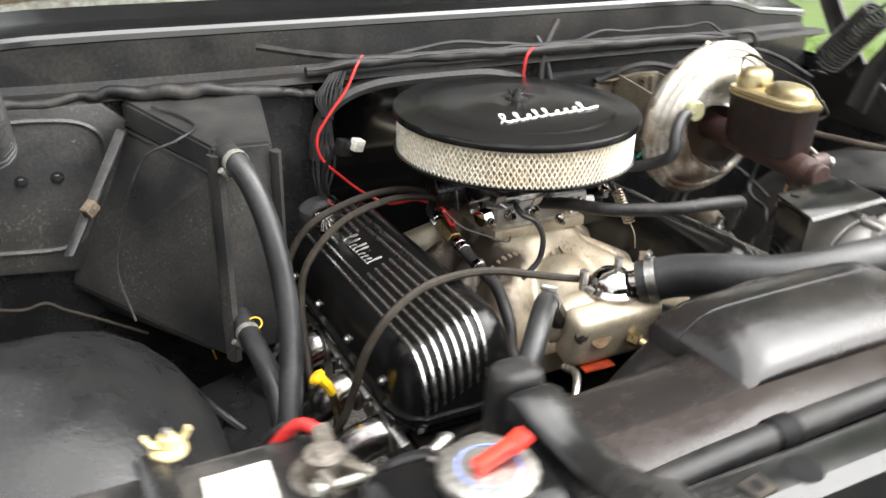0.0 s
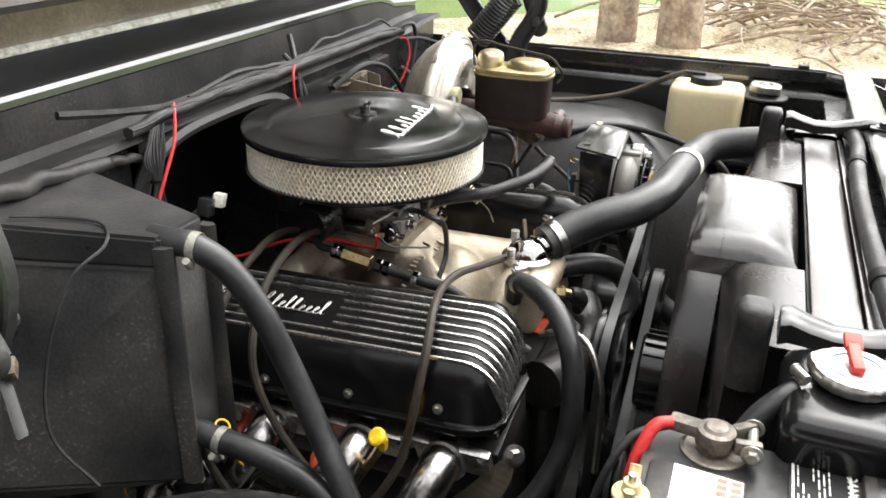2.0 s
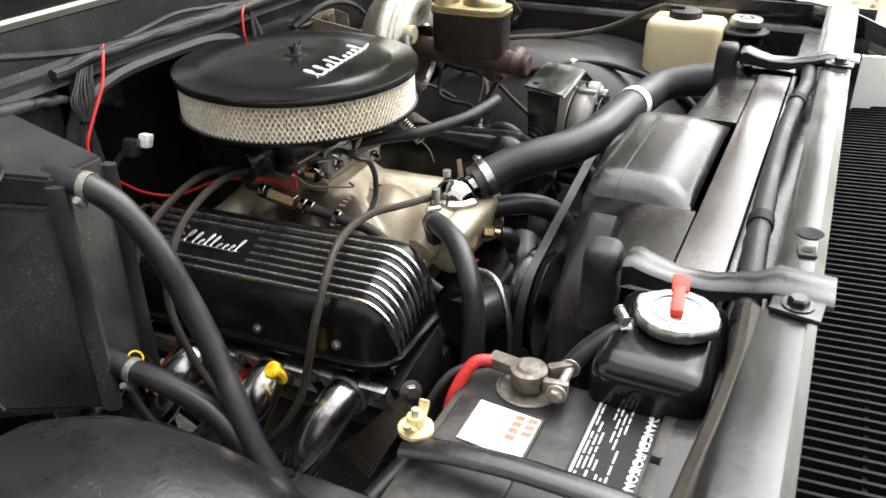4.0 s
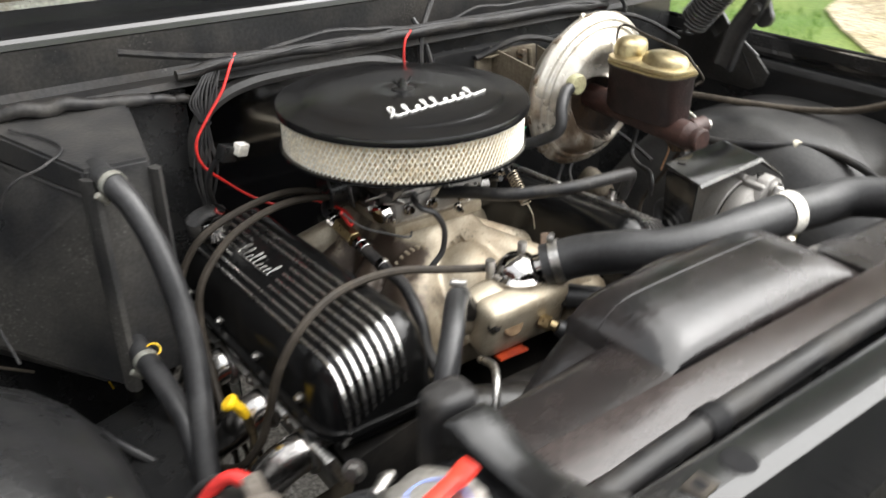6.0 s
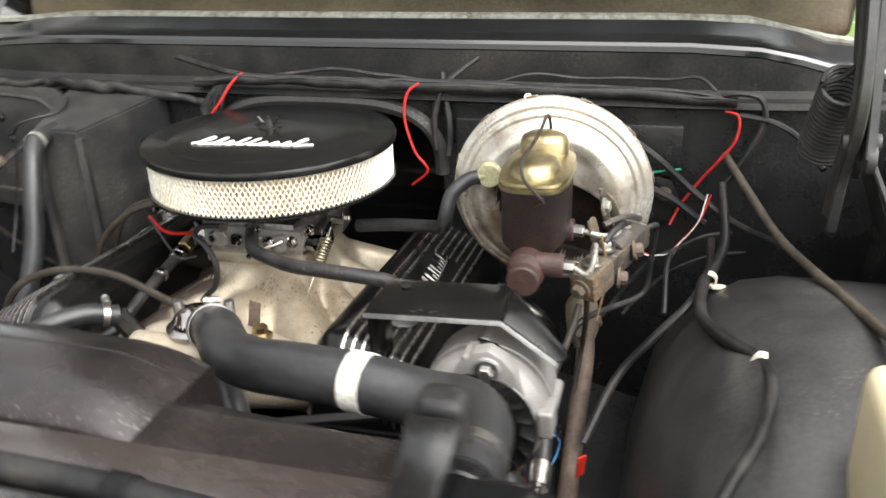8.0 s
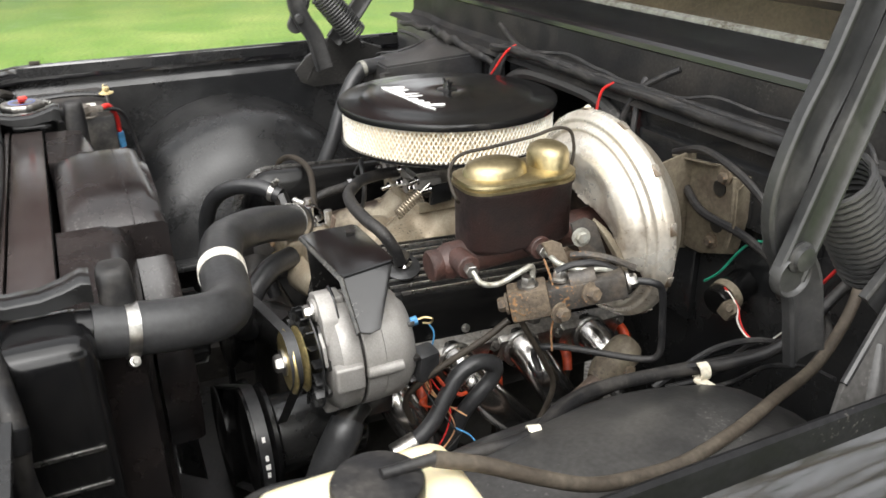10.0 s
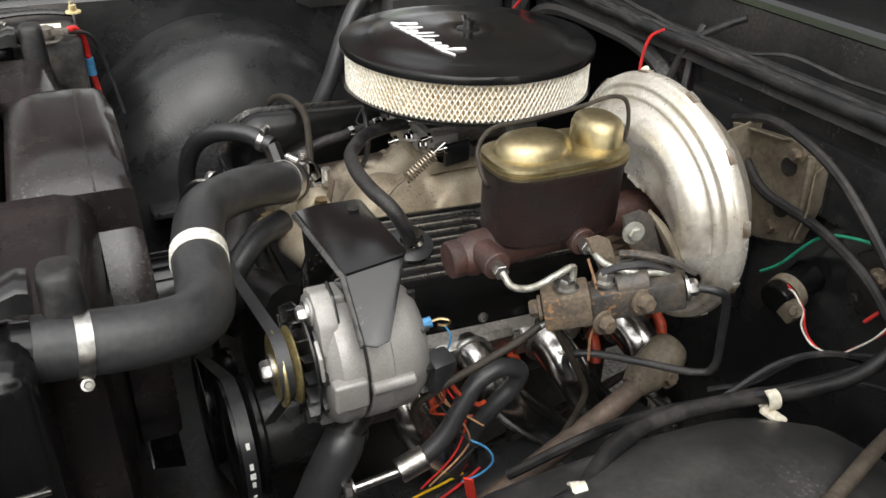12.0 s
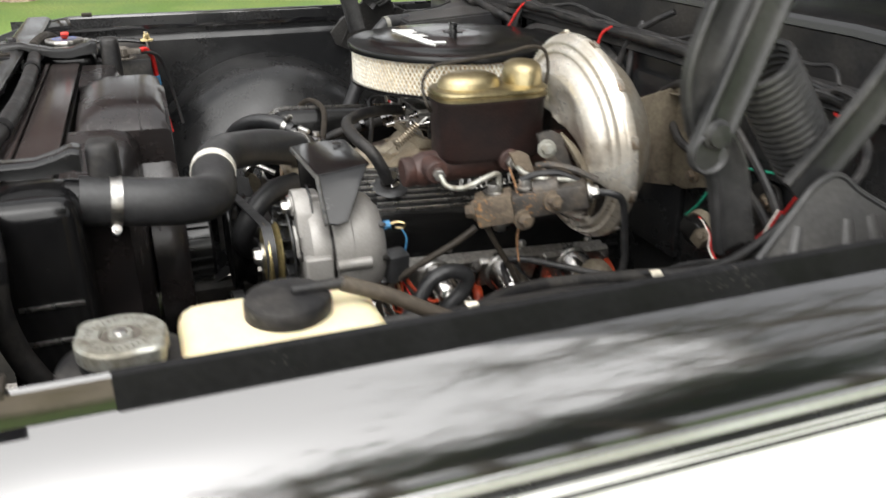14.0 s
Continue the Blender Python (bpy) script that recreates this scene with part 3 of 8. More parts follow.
def fender(side, name_label):
    """Fender with rolled inner lip, inner apron, rounded crown and outer side; side +1 towards +x."""
    X = lambda d: MID + side * d  # noqa: E731
    top = thing("fender", (X(0.9), -0.1, 0.45), name_label, "fender", "front fenders")
    prof = [(q[0], q[1]) for q in spline([(d, z, 0) for d, z in CROWN], 3)]
    ys = np.linspace(-0.80, 0.42, 16)
    bm = bmesh.new()
    rows = []
    for y in ys:
        pull = max(0.0, (-0.62 - y) / 0.18) ** 2
        rows.append([bm.verts.new((X(d - 0.05 * pull), y, z - 0.035 * pull)) for i, (d, z) in enumerate(prof)])
    for a, b in zip(rows, rows[1:]):
        for i in range(len(prof) - 1):
            bm.faces.new((a[i], a[i + 1], b[i + 1], b[i]))
    bm.normal_update()
    bmesh.ops.solidify(bm, geom=bm.faces[:], thickness=-0.0015)
    fl = bmesh.new()
    rim = [(0.822, 1.056), (0.822, 1.086), (0.8235, 1.0910), (0.826, 1.0925), (0.8285, 1.0905), (0.829, 1.086), (0.829, 1.056)]
    loft(fl, [[(X(d - 0.05 * max(0.0, (-0.62 - y) / 0.18) ** 2), y, z - 0.035 * max(0.0, (-0.62 - y) / 0.18) ** 2) for d, z in rim] for y in ys])
    part("flange", fl, CARPAINT, top, "upright inner flange")
    crown = part("crown", bm, CARPAINT, top, "glossy black painted fender top", 50)
    bm = bmesh.new()
    rows = []
    low = [(0.893, 0.9945), (0.895, 0.976), (0.902, 0.93), (0.915, 0.85), (0.925, 0.70), (0.920, 0.55), (0.910, 0.42)]
    for y in ys:
        rows.append([bm.verts.new((X(d), y, z)) for i, (d, z) in enumerate(low)])
    for a, b in zip(rows, rows[1:]):
        for i in range(len(low) - 1):
            bm.faces.new((a[i], a[i + 1], b[i + 1], b[i]))
    bm.normal_update()
    bmesh.ops.solidify(bm, geom=bm.faces[:], thickness=-0.0015)
    part("side", bm, WHITEPAINT, top, "white painted lower side", 50)
    for z0, z1, mat, words in ((0.9975, 1.0095, TRIM, "bright moulding strip"), (0.990, 0.9965, BAY, "black insert strip"), (0.983, 0.9890, TRIM, "thin bright moulding strip"), (0.976, 0.9820, BAY, "black insert strip")):
        bm = bmesh.new()
        ring = lambda y: [(X(0.886), y, z0), (X(0.8965), y, z0 + 0.001), (X(0.8985), y, (z0 + z1) / 2), (X(0.8965), y, z1 - 0.001), (X(0.886), y, z1)]  # noqa: E731
        loft(bm, [ring(-0.78), ring(0.42)])
        part("trim_strip", bm, mat, top, words)
    # rolled lip and apron
    inner = [(0.8215, 1.086), (0.8215, 1.080), (0.8215, 1.066), (0.830, 1.062), (0.830, 1.046), (0.818, 1.038), (0.812, 1.030), (0.812, 0.92), (0.805, 0.70), (0.800, 0.45)]
    bm = bmesh.new()
    rows = []
    for y in np.linspace(-0.76, 0.42, 12):
        rows.append([bm.verts.new((X(d), y, z)) for d, z in inner])
    for a, b in zip(rows, rows[1:]):
        for i in range(len(inner) - 1):
            bm.faces.new((a[i], a[i + 1], b[i + 1], b[i]))
    bm.normal_update()
    bmesh.ops.solidify(bm, geom=bm.faces[:], thickness=0.0015)
    part("apron", bm, BAY, top, "", 25)
    bm = bmesh.new()
    box(bm, (X(0.826), -0.60, 1.095), (0.020, 0.022, 0.006), bev=0.0015)
    part("clip", bm, LOOM, top)
    return top, X


fenD, XD = fender(1, "glossy black over white fender beside the driver's side of the bay")
fenP, XP = fender(-1, "glossy black over white fender beside the passenger's side of the bay")
bm = bmesh.new()
prof = [(0.8302, 1.0668), (0.8302, 1.0865), (0.8295, 1.0915), (0.826, 1.0938), (0.8225, 1.0920), (0.8225, 1.0905), (0.826, 1.0926), (0.8287, 1.0905), (0.8292, 1.0865), (0.8292, 1.0668)]
loft(bm, [[(MID + d, y, z) for d, z in prof] for y in np.linspace(-0.534, 0.42, 3)])
part("tape_strip", bm, MATTE, fenD, "matt black protective strip")


def wheelhouse(side):
    """Domed inner fender over the wheel."""
    X = lambda d: MID + side * d  # noqa: E731
    mid_y, half, round_off, flat = (-0.165, 0.400, 3.0, 0.75) if side > 0 else (-0.215, 0.375, 2.0, 0.68)
    bm = bmesh.new()
    rows = []
    for d in (0.40, 0.47, 0.515, 0.545, 0.575, 0.615, 0.66, 0.70, 0.752, 0.811):
        row = []
        for k in range(29):
            u = -1 + 2 * k / 28
            y = mid_y + half * u
            edge = max(0.0, (0.66 - d) / 0.19)
            fall = 1 - math.sqrt(max(0.0, 1 - min(1, edge) ** 2.0))
            arch = (1 - abs(u) ** round_off) ** flat if abs(u) < 1 else 0
            z = 0.60 + 0.388 * arch - (0.30 + 0.05 * arch) * fall
            row.append(bm.verts.new((X(d), y, max(0.30, z))))
        rows.append(row)
    for a, b in zip(rows, rows[1:]):
        for i in range(len(a) - 1):
            bm.faces.new((a[i], a[i + 1], b[i + 1], b[i]))
    bm.normal_update()
    bmesh.ops.solidify(bm, geom=bm.faces[:], thickness=0.003)
    top = thing("wheelhouse", (X(0.60), -0.185, 0.60), "scuffed black domed inner wheelhouse panel", "inner fender", "wheelhouses")
    # driver's panel takes the lightened paint, passenger's the darker one
    part("panel", bm, DUSTYBRIGHT if side > 0 else SCUFFED, top, "", 60)
    return top


wheelhouse(1)
wheelhouse(-1)

# cowl and firewall
bm = bmesh.new()
cowl = thing("cowl_panel", (MID, 0.30, 1.08), "black painted cowl with a ledge above the firewall", "cowl", kind="structure")
def cowl_strip(name, sec, mat, words=""):
    rings = []
    for x in (-0.84, -0.735, -0.68, -0.60, -0.50, -0.3, 0.0, 0.3, 0.56, 0.66, 0.72, 0.76, 0.90):
        d = min(1.2, max(0.0, abs(x - MID) - 0.55) / 0.18)
        drop = 0.030 if x > 0 else 0.010
        rings.append([(x, y + 0.015 * d * d, z - (drop * d * d if z > 1.18 else 0)) for y, z in sec])
    bm = bmesh.new()
    loft(bm, rings)
    part(name, bm, mat, cowl, words, 30)
cowl_strip("ledge", [(0.215, 1.128), (0.222, 1.136), (0.250, 1.134), (0.275, 1.130), (0.283, 1.140), (0.284, 1.194), (0.300, 1.194), (0.33, 1.08)], LEDGE, "dusty ledge and upright")
cowl_strip("top", [(0.283, 1.196), (0.284, 1.204), (0.288, 1.209), (0.300, 1.213), (0.33, 1.219), (0.36, 1.228), (0.368, 1.231), (0.374, 1.227), (0.372, 1.10), (0.335, 1.10), (0.301, 1.196)], COWLPAINT, "glossy painted top")

fw = thing("firewall", (0.03, 0.24, 0.5), "black painted steel firewall with an arched recess", "firewall", kind="structure")
bm = bmesh.new()
# panel with an arched opening
arch = [(-0.205 + 0.0, 0.232, 0.5)]
for k in range(17):
    w = math.pi * (1 - k / 16)
    arch.append((-0.02 + 0.205 * math.copysign(abs(math.cos(w)) ** 0.6, math.cos(w)), 0.232, 1.00 + 0.115 * math.sin(w) ** 0.7))
arch.append((0.185, 0.232, 0.5))
topline = [(p[0], 0.232, 1.13) for p in arch]
va = [bm.verts.new(p) for p in arch]
vt = [bm.verts.new(p) for p in topline]
for i in range(len(va) - 1):
    if (vt[i].co - vt[i + 1].co).length > 1e-4:
        bm.faces.new((va[i], va[i + 1], vt[i + 1], vt[i]))
bm.faces.new([bm.verts.new(p) for p in ((-0.7785, 0.232, 0.5), (-0.225, 0.232, 0.5), (-0.225, 0.232, 1.13), (-0.7785, 0.232, 1.13))])
bm.faces.new([bm.verts.new(p) for p in ((0.185, 0.232, 0.5), (0.8385, 0.232, 0.5), (0.8385, 0.232, 1.13), (0.185, 0.232, 1.13))])
part("panel", bm, BAY, fw)
bm = bmesh.new()
rings = []
for dy, grow in ((0.0, 0.0), (0.05, -0.004), (0.17, -0.03)):
    rings.append([(-0.02 + (p[0] + 0.02) * (1 + grow), 0.232 + dy, p[2] + grow) for p in arch])
made = [[bm.verts.new(q) for q in ring] for ring in rings]
for a, b in zip(made, made[1:]):
    for i in range(len(a) - 1):
        bm.faces.new((a[i], a[i + 1], b[i + 1], b[i]))
bm.faces.new(made[-1])
part("recess", bm, BAY, fw)
bm = bmesh.new()
tube(bm, [(p[0], 0.226, p[2] + 0.004) for p in arch[1:-1]], 0.012, 8, 3)
part("recess_rim", bm, DUSTYBRIGHT, fw, "rolled seam around the recess")
for x0, x1, z0, z1 in ((0.21, 0.56, 1.02, 1.10), (0.24, 0.36, 0.84, 0.98)):
    bm = bmesh.new()
    box(bm, ((x0 + x1) / 2, 0.226, (z0 + z1) / 2), (x1 - x0, 0.012, z1 - z0), bev=0.005)
    part("embossed_panel", bm, BAY, fw)

bm = bmesh.new()
rings = []
for u in np.linspace(-1, 1, 15):
    x, dz = MID + 0.86 * u, (-0.030 if u > 0 else -0.010) * max(0.0, (min(abs(u), 0.9) - 0.64) / 0.21) ** 2
    rings.append([(x, 0.371 + 0.012 * u * u, 1.229 + dz), (x, 0.371 + 0.012 * u * u, 1.236 + dz), (x, 0.378 + 0.012 * u * u, 1.240 + dz), (x, 0.386 + 0.012 * u * u, 1.236 + dz), (x, 0.386 + 0.012 * u * u, 1.229 + dz)])
loft(bm, rings)
part("windscreen_trim", bm, ZINC, cowl, "bright trim along the windscreen's foot")
# windscreen, dashboard and hood
bm = bmesh.new()
rings = []
for s in (0.0, 1.0):
    rings.append([(MID + 0.80 * u * (1 - 0.12 * s), 0.375 + 0.28 * s + 0.05 * u * u, 1.222 + 0.42 * s) for u in np.linspace(-1, 1, 13)])
made = [[bm.verts.new(q) for q in ring] for ring in rings]
for i in range(12):
    bm.faces.new((made[0][i], made[0][i + 1], made[1][i + 1], made[1][i]))
bm.normal_update()
bmesh.ops.solidify(bm, geom=bm.faces[:], thickness=0.005)
ws = solid("windshield", bm, GLASS, "laminated windscreen above the cowl", "windscreen", kind="structure")
ws.visible_shadow = False
bm = bmesh.new()
box(bm, (MID, 0.72, 1.20), (1.56, 0.56, 0.10), (-8, 0, 0), 0.03, 3)
solid("dashboard", bm, DASH, "sun faded tan dashboard behind the windscreen", "dashboard", kind="structure")
for px, py, pr in ((-0.42, 0.55, 20), (-0.25, 0.60, -12)):
    bm = bmesh.new()
    box(bm, (px, py, 1.262 - 0.02 * (py - 0.5)), (0.16, 0.10, 0.012), (-8, 0, pr), 0.004)
    solid("folded_paper", bm, LABELWHITE, "crumpled pale papers lying on the dashboard", "paper", "papers on the dash")
cab = thing("truck_cab", (MID, 1.5, 0.55), "black truck cab behind the engine bay", "cab", kind="structure")
bm = bmesh.new()
box(bm, (MID, 1.5, 0.85), (1.6, 2.2, 0.6), bev=0.05)
part("body", bm, CARPAINT, cab)
bm = bmesh.new()
box(bm, (MID, 1.45, 1.78), (1.30, 1.3, 0.06), bev=0.03)
part("roof", bm, CARPAINT, cab)
for sx in (-1, 1):
    bm = bmesh.new()
    tube(bm, [(MID + sx * 0.83, 0.42, 1.20), (MID + sx * 0.72, 0.80, 1.74)], 0.045, 8)
    part("pillar", bm, CARPAINT, cab)
    bm = bmesh.new()
    box(bm, (MID + sx * 0.70, 1.5, 1.16), (0.06, 2.1, 0.1), bev=0.02)
    part("door_top", bm, CARPAINT, cab)

hood = thing("hood", (MID, 0.36, 1.27), "raised black hood with a dusty unpainted underside", "hood")
ha = radians(80)
H = lambda x, s, off=0.0: (x, 0.40 - s * math.cos(ha) - off * math.sin(ha), 1.275 + s * math.sin(ha) - off * math.cos(ha))  # noqa: E731
bm = bmesh.new()
plate(bm, [H(MID - 0.76, 0), H(MID + 0.76, 0), H(MID + 0.74, 1.15), H(MID - 0.74, 1.15)], tuple(vec(H(0, 0, -0.02)) - vec(H(0, 0))), 0.004)
part("skin", bm, CARPAINT, hood)
for a, b in (((-0.74, 0.02), (0.74, 0.02)), ((-0.74, 1.12), (0.74, 1.12)), ((-0.74, 0.02), (-0.72, 1.12)), ((0.74, 0.02), (0.72, 1.12)), ((-0.7, 0.05), (0.0, 1.1)), ((0.7, 0.05), (0.0, 1.1))):
    bm = bmesh.new()
    tube(bm, [H(MID + a[0], a[1], 0.012), H(MID + b[0], b[1], 0.012)], 0.028, 8, 1, 0.5)
    part("brace", bm, HOODIN, hood, "dusty pressed inner bracing")
bm = bmesh.new()
plate(bm, [H(MID - 0.75, 0.01, 0.004), H(MID + 0.75, 0.01, 0.004), H(MID + 0.73, 1.14, 0.004), H(MID - 0.73, 1.14, 0.004)], tuple(vec(H(0, 0, 0.004)) - vec(H(0, 0))), 0.0)
part("underside", bm, HOODIN, hood, "dusty brown-black underside")

# chassis below
# dark block added to hide the bright ground below the engine
bm = bmesh.new()
box(bm, (MID, -0.40, 0.44), (0.92, 0.34, 0.12), bev=0.03, seg=3)
solid("under_engine_filler", bm, BLOCK, "black block added under the engine to cover bright ground", "crossmember")
# dark sheet added to close the bright gap below the radiator
bm = bmesh.new()
plate(bm, [(MID - 0.72, -0.73, 0.50), (MID + 0.72, -0.73, 0.50), (MID + 0.72, -0.56, 0.46), (MID - 0.72, -0.56, 0.46)], (0, 0, -0.006), 0.0)
solid("under_radiator_filler", bm, BLOCK, "black filler sheet added below the radiator", "deflector")
for sx in (-1, 1):
    bm = bmesh.new()
    box(bm, (MID + sx * 0.40, -0.1, 0.50), (0.06, 1.7, 0.15), bev=0.01)
    solid("frame_rail", bm, BLOCK, "grimy black steel chassis rail under the engine", "frame rail", "chassis rails")
bm = bmesh.new()
box(bm, (MID, -0.25, 0.36), (0.9, 0.16, 0.08), bev=0.02)
solid("crossmember", bm, BLOCK, "grimy black front suspension crossmember", "crossmember")

# front end: support panel, grille
sup = thing("radiator_support", (MID, -0.70, 0.5), "black painted radiator support panel with punched holes", "radiator support")
for x0, x1, y0 in ((-0.74, -0.36, -0.672), (-0.36, 0.40, -0.686), (0.40, 0.80, -0.672)):
    ring = lambda x: [(x, y0, 1.088), (x, y0, 1.096), (x, y0 - 0.008, 1.101), (x, -0.717, 1.101), (x, -0.726, 1.093), (x, -0.728, 1.045), (x, -0.729, 0.985), (x, -0.725, 0.985), (x, -0.720, 1.088)]  # noqa: E731
    bm = bmesh.new()
    loft(bm, [ring(x0), ring(x1)])
    part("top_panel", bm, PANEL, sup)
bm = bmesh.new()
box(bm, (MID, -0.680, 1.050), (1.44, 0.076, 0.010), bev=0.002)
part("baffle", bm, BAY, sup)
for x, z in ((-0.212, 1.1015), (0.346, 1.1015)):
    bm = bmesh.new()
    lathe(bm, [(0.0, 0), (0.010, 0), (0.0125, 0.0012), (0.010, 0.0016), (0.0, 0.0005)], (x, -0.709, z - 0.001), (0, 0, 1), 20)
    part("hole", bm, MATTE, sup, "dark punched hole")
bm = bmesh.new()
box(bm, (-0.252, -0.709, 1.1022), (0.019, 0.016, 0.003), (0, 0, 8), 0.001)
nut = part("clip_nut", bm, LOOM, sup, "pressed steel clip nut")
bm = bmesh.new()
lathe(bm, [(0, 0), (0.0048, 0), (0.0048, 0.0006), (0, 0.0006)], (-0.252, -0.709, 1.1037), (0, 0, 1), 14)
part("thread_hole", bm, MATTE, nut)
for x0, x1 in ((-0.74, -0.34), (0.40, 0.80)):
    bm = bmesh.new()
    box(bm, ((x0 + x1) / 2, -0.70, 0.85), (abs(x1 - x0), 0.02, 0.48), bev=0.004)
    part("side_panel", bm, BAY, sup)
bm = bmesh.new()
box(bm, (MID, -0.70, 0.58), (1.5, 0.05, 0.08), bev=0.01)
part("lower_panel", bm, BAY, sup)
bm = bmesh.new()
tube(bm, [(-0.36, -0.676, 1.095), (-0.44, -0.678, 1.092), (-0.56, -0.668, 1.085), (-0.66, -0.655, 1.06)], 0.009, 8)
part("seal_bead", bm, LOOM, sup, "worn rubber edge seal")

grille = thing("grille", (MID, -0.80, 0.86), "black plastic grille of fine deep slats", "grille")
bm = bmesh.new()
plate(bm, [(MID - 0.74, -0.726, 0.90), (MID + 0.74, -0.726, 0.90), (MID + 0.74, -0.96, 0.88), (MID - 0.74, -0.96, 0.88)], (0, 0, -0.004), 0.0)
part("backing", bm, BLOCK, grille)
slat_bm = bmesh.new()
box(slat_bm, (0, 0, 0), (0.0035, 0.21, 0.034), (-4, 0, 0), 0.0)
slat_mesh = mesh_of("slat", slat_bm, MATTE)
for k in range(104):
    slat = new("slat", slat_mesh)
    slat.parent = grille
    slat.location = Vector((-0.70 + k * 0.0141, -0.845, 0.945)) - Vector((MID, -0.80, 0.86))
for y in (-0.79, -0.845, -0.90):
    bm = bmesh.new()
    box(bm, (MID, y, 0.936), (1.46, 0.004, 0.034), bev=0.0)
    part("crossbar", bm, MATTE, grille)

nose = thing("truck_nose", (MID, -0.97, 0.70), "pale painted truck nose ahead of the grille", "truck nose")
bm = bmesh.new()
rings = []
for u in np.linspace(-1, 1, 17):
    x, back = MID + 0.84 * u, 0.10 * abs(u) ** 4
    rings.append([(x, -0.955 + back, 0.86), (x, -0.960 + back, 0.985), (x, -0.966 + back, 0.997), (x, -0.980 + back, 1.000), (x, -1.000 + back, 0.990), (x, -1.010 + back, 0.86)])
loft(bm, rings)
part("header", bm, WHITEPAINT, nose, "pale painted header", 50)
for sx in (-1, 1):
    bm = bmesh.new()
    loft(bm, [[(MID + sx * d, y, 0.80), (MID + sx * d, y, z), (MID + sx * (d - 0.008), y, z), (MID + sx * (d - 0.008), y, 0.80)] for d, y, z in ((0.615, -0.745, 1.050), (0.640, -0.80, 1.046), (0.690, -0.86, 1.03), (0.75, -0.92, 1.0))])
    part("lamp_bucket", bm, WHITEPAINT, nose, "pale painted lamp housing wall", 50)

# ---- engine: air cleaner ----
AC = 1.127
ac = thing("air_cleaner", (0, 0, 1.045), "round air cleaner with black lid and cream pleated filter", "air cleaner")
bm = bmesh.new()
lathe(bm, [(0.168, -0.012), (0.1755, -0.011), (0.1762, -0.006), (0.1745, -0.001), (0.168, 0.0), (0.143, 0.0005), (0.139, 0.0025), (0.134, 0.0045), (0.10, 0.0055), (0.05, 0.008), (0.022, 0.0105), (0.016, 0.009), (0.0, 0.009), (0.0, 0.005), (0.16, -0.006)], (0, 0, AC), (0, 0, 1), 96)
lid = part("lid", bm, LIDBLACK, ac, "satin black pressed steel lid", 30)
bm = bmesh.new()
a, b = vec((-0.073, -0.086, AC + 0.0066)), vec((0.094, -0.070, AC + 0.0066))
squiggle(bm, a, b, (-0.1, 1, 0), 0.030, 0.0017)
part("emblem", bm, WHITEINK, lid, "white cursive flourish")
bm = bmesh.new()
lathe(bm, [(0.0, 0), (0.016, 0), (0.016, 0.002), (0.007, 0.003), (0.006, 0.012), (0.003, 0.013), (0.003, 0.016), (0, 0.016)], (0, 0, AC + 0.009), (0, 0, 1), 20)
for sx in (-1, 1):
    tube(bm, [(sx * 0.004, 0, AC + 0.015), (sx * 0.010, 0, AC + 0.018), (sx * 0.015, 0, AC + 0.024)], 0.003, 6, 4, 0.5)
part("wing_nut", bm, SATIN, ac, "black wing nut")
bm = bmesh.new()
PLEATS = 130
ring0, ring1 = [], []
for k in range(PLEATS * 2):
    w = k * math.pi / PLEATS
    r = 0.1672 if k % 2 else 0.1560
    ring0.append((r * math.cos(w), r * math.sin(w), 1.066))
    ring1.append((r * math.cos(w), r * math.sin(w), 1.117))
loft(bm, [ring0, ring1])
element = part("filter_element", bm, PAPER, ac, "cream pleated paper element", 10)
bm = bmesh.new()
WIRES = 150
for sgn in (1, -1):
    for k in range(WIRES):
        w0 = k * math.tau / WIRES
        pts = []
        for i in range(7):
            w, z = w0 + sgn * i / 6 * math.tau * 4.2 / WIRES, 1.066 + 0.051 * i / 6
            rr = 0.1682 + 0.0004 * sgn
            pts.append(Vector((rr * math.cos(w), rr * math.sin(w), z)))
        out = [Vector((p.x, p.y, 0)).normalized() for p in pts]
        across = [Vector((-o.y, o.x, 0)) for o in out]
        rings = [[p + o * 0.0010, p + t * 0.00105 - o * 0.0004, p - t * 0.00105 - o * 0.0004] for p, o, t in zip(pts, out, across)]
        loft(bm, rings, cap=False)
part("mesh_screen", bm, SCREEN, element, "cream expanded mesh round the pleats", 80)
bm = bmesh.new()
lathe(bm, [(0.160, 0.004), (0.1735, 0.005), (0.1735, 0.001), (0.166, -0.003), (0.12, -0.006), (0.085, -0.014), (0.07, -0.024), (0.062, -0.030), (0.0, -0.030), (0.0, 0.0)], (0, 0, 1.062), (0, 0, 1), 72)
part("base_pan", bm, LIDBLACK, ac)

# ---- carburettor ----
carb = thing("carburetor", (0, 0, 0.985), "four barrel carburettor with bright linkage under the air cleaner", "carburetor")
bm = bmesh.new()
lathe(bm, [(0.062, 0), (0.062, 0.03)], (0, 0, 1.018), (0, 0, 1), 32)
box(bm, (0, -0.005, 1.012), (0.125, 0.16, 0.030), bev=0.006)
part("air_horn", bm, STEEL, carb)
for sy in (-1, 1):
    bm = bmesh.new()
    box(bm, (0, sy * 0.062 - 0.005, 1.003), (0.15, 0.045, 0.034), bev=0.008)
    for sx in (-1, 1):
        cyl(bm, (sx * 0.045, sy * 0.075 - 0.005, 1.003), (sx * 0.045, sy * 0.092 - 0.005, 1.003), 0.012)
    part("fuel_bowl", bm, ALTCAST, carb)
bm = bmesh.new()
box(bm, (0, -0.005, 0.984), (0.14, 0.15, 0.018), bev=0.004)
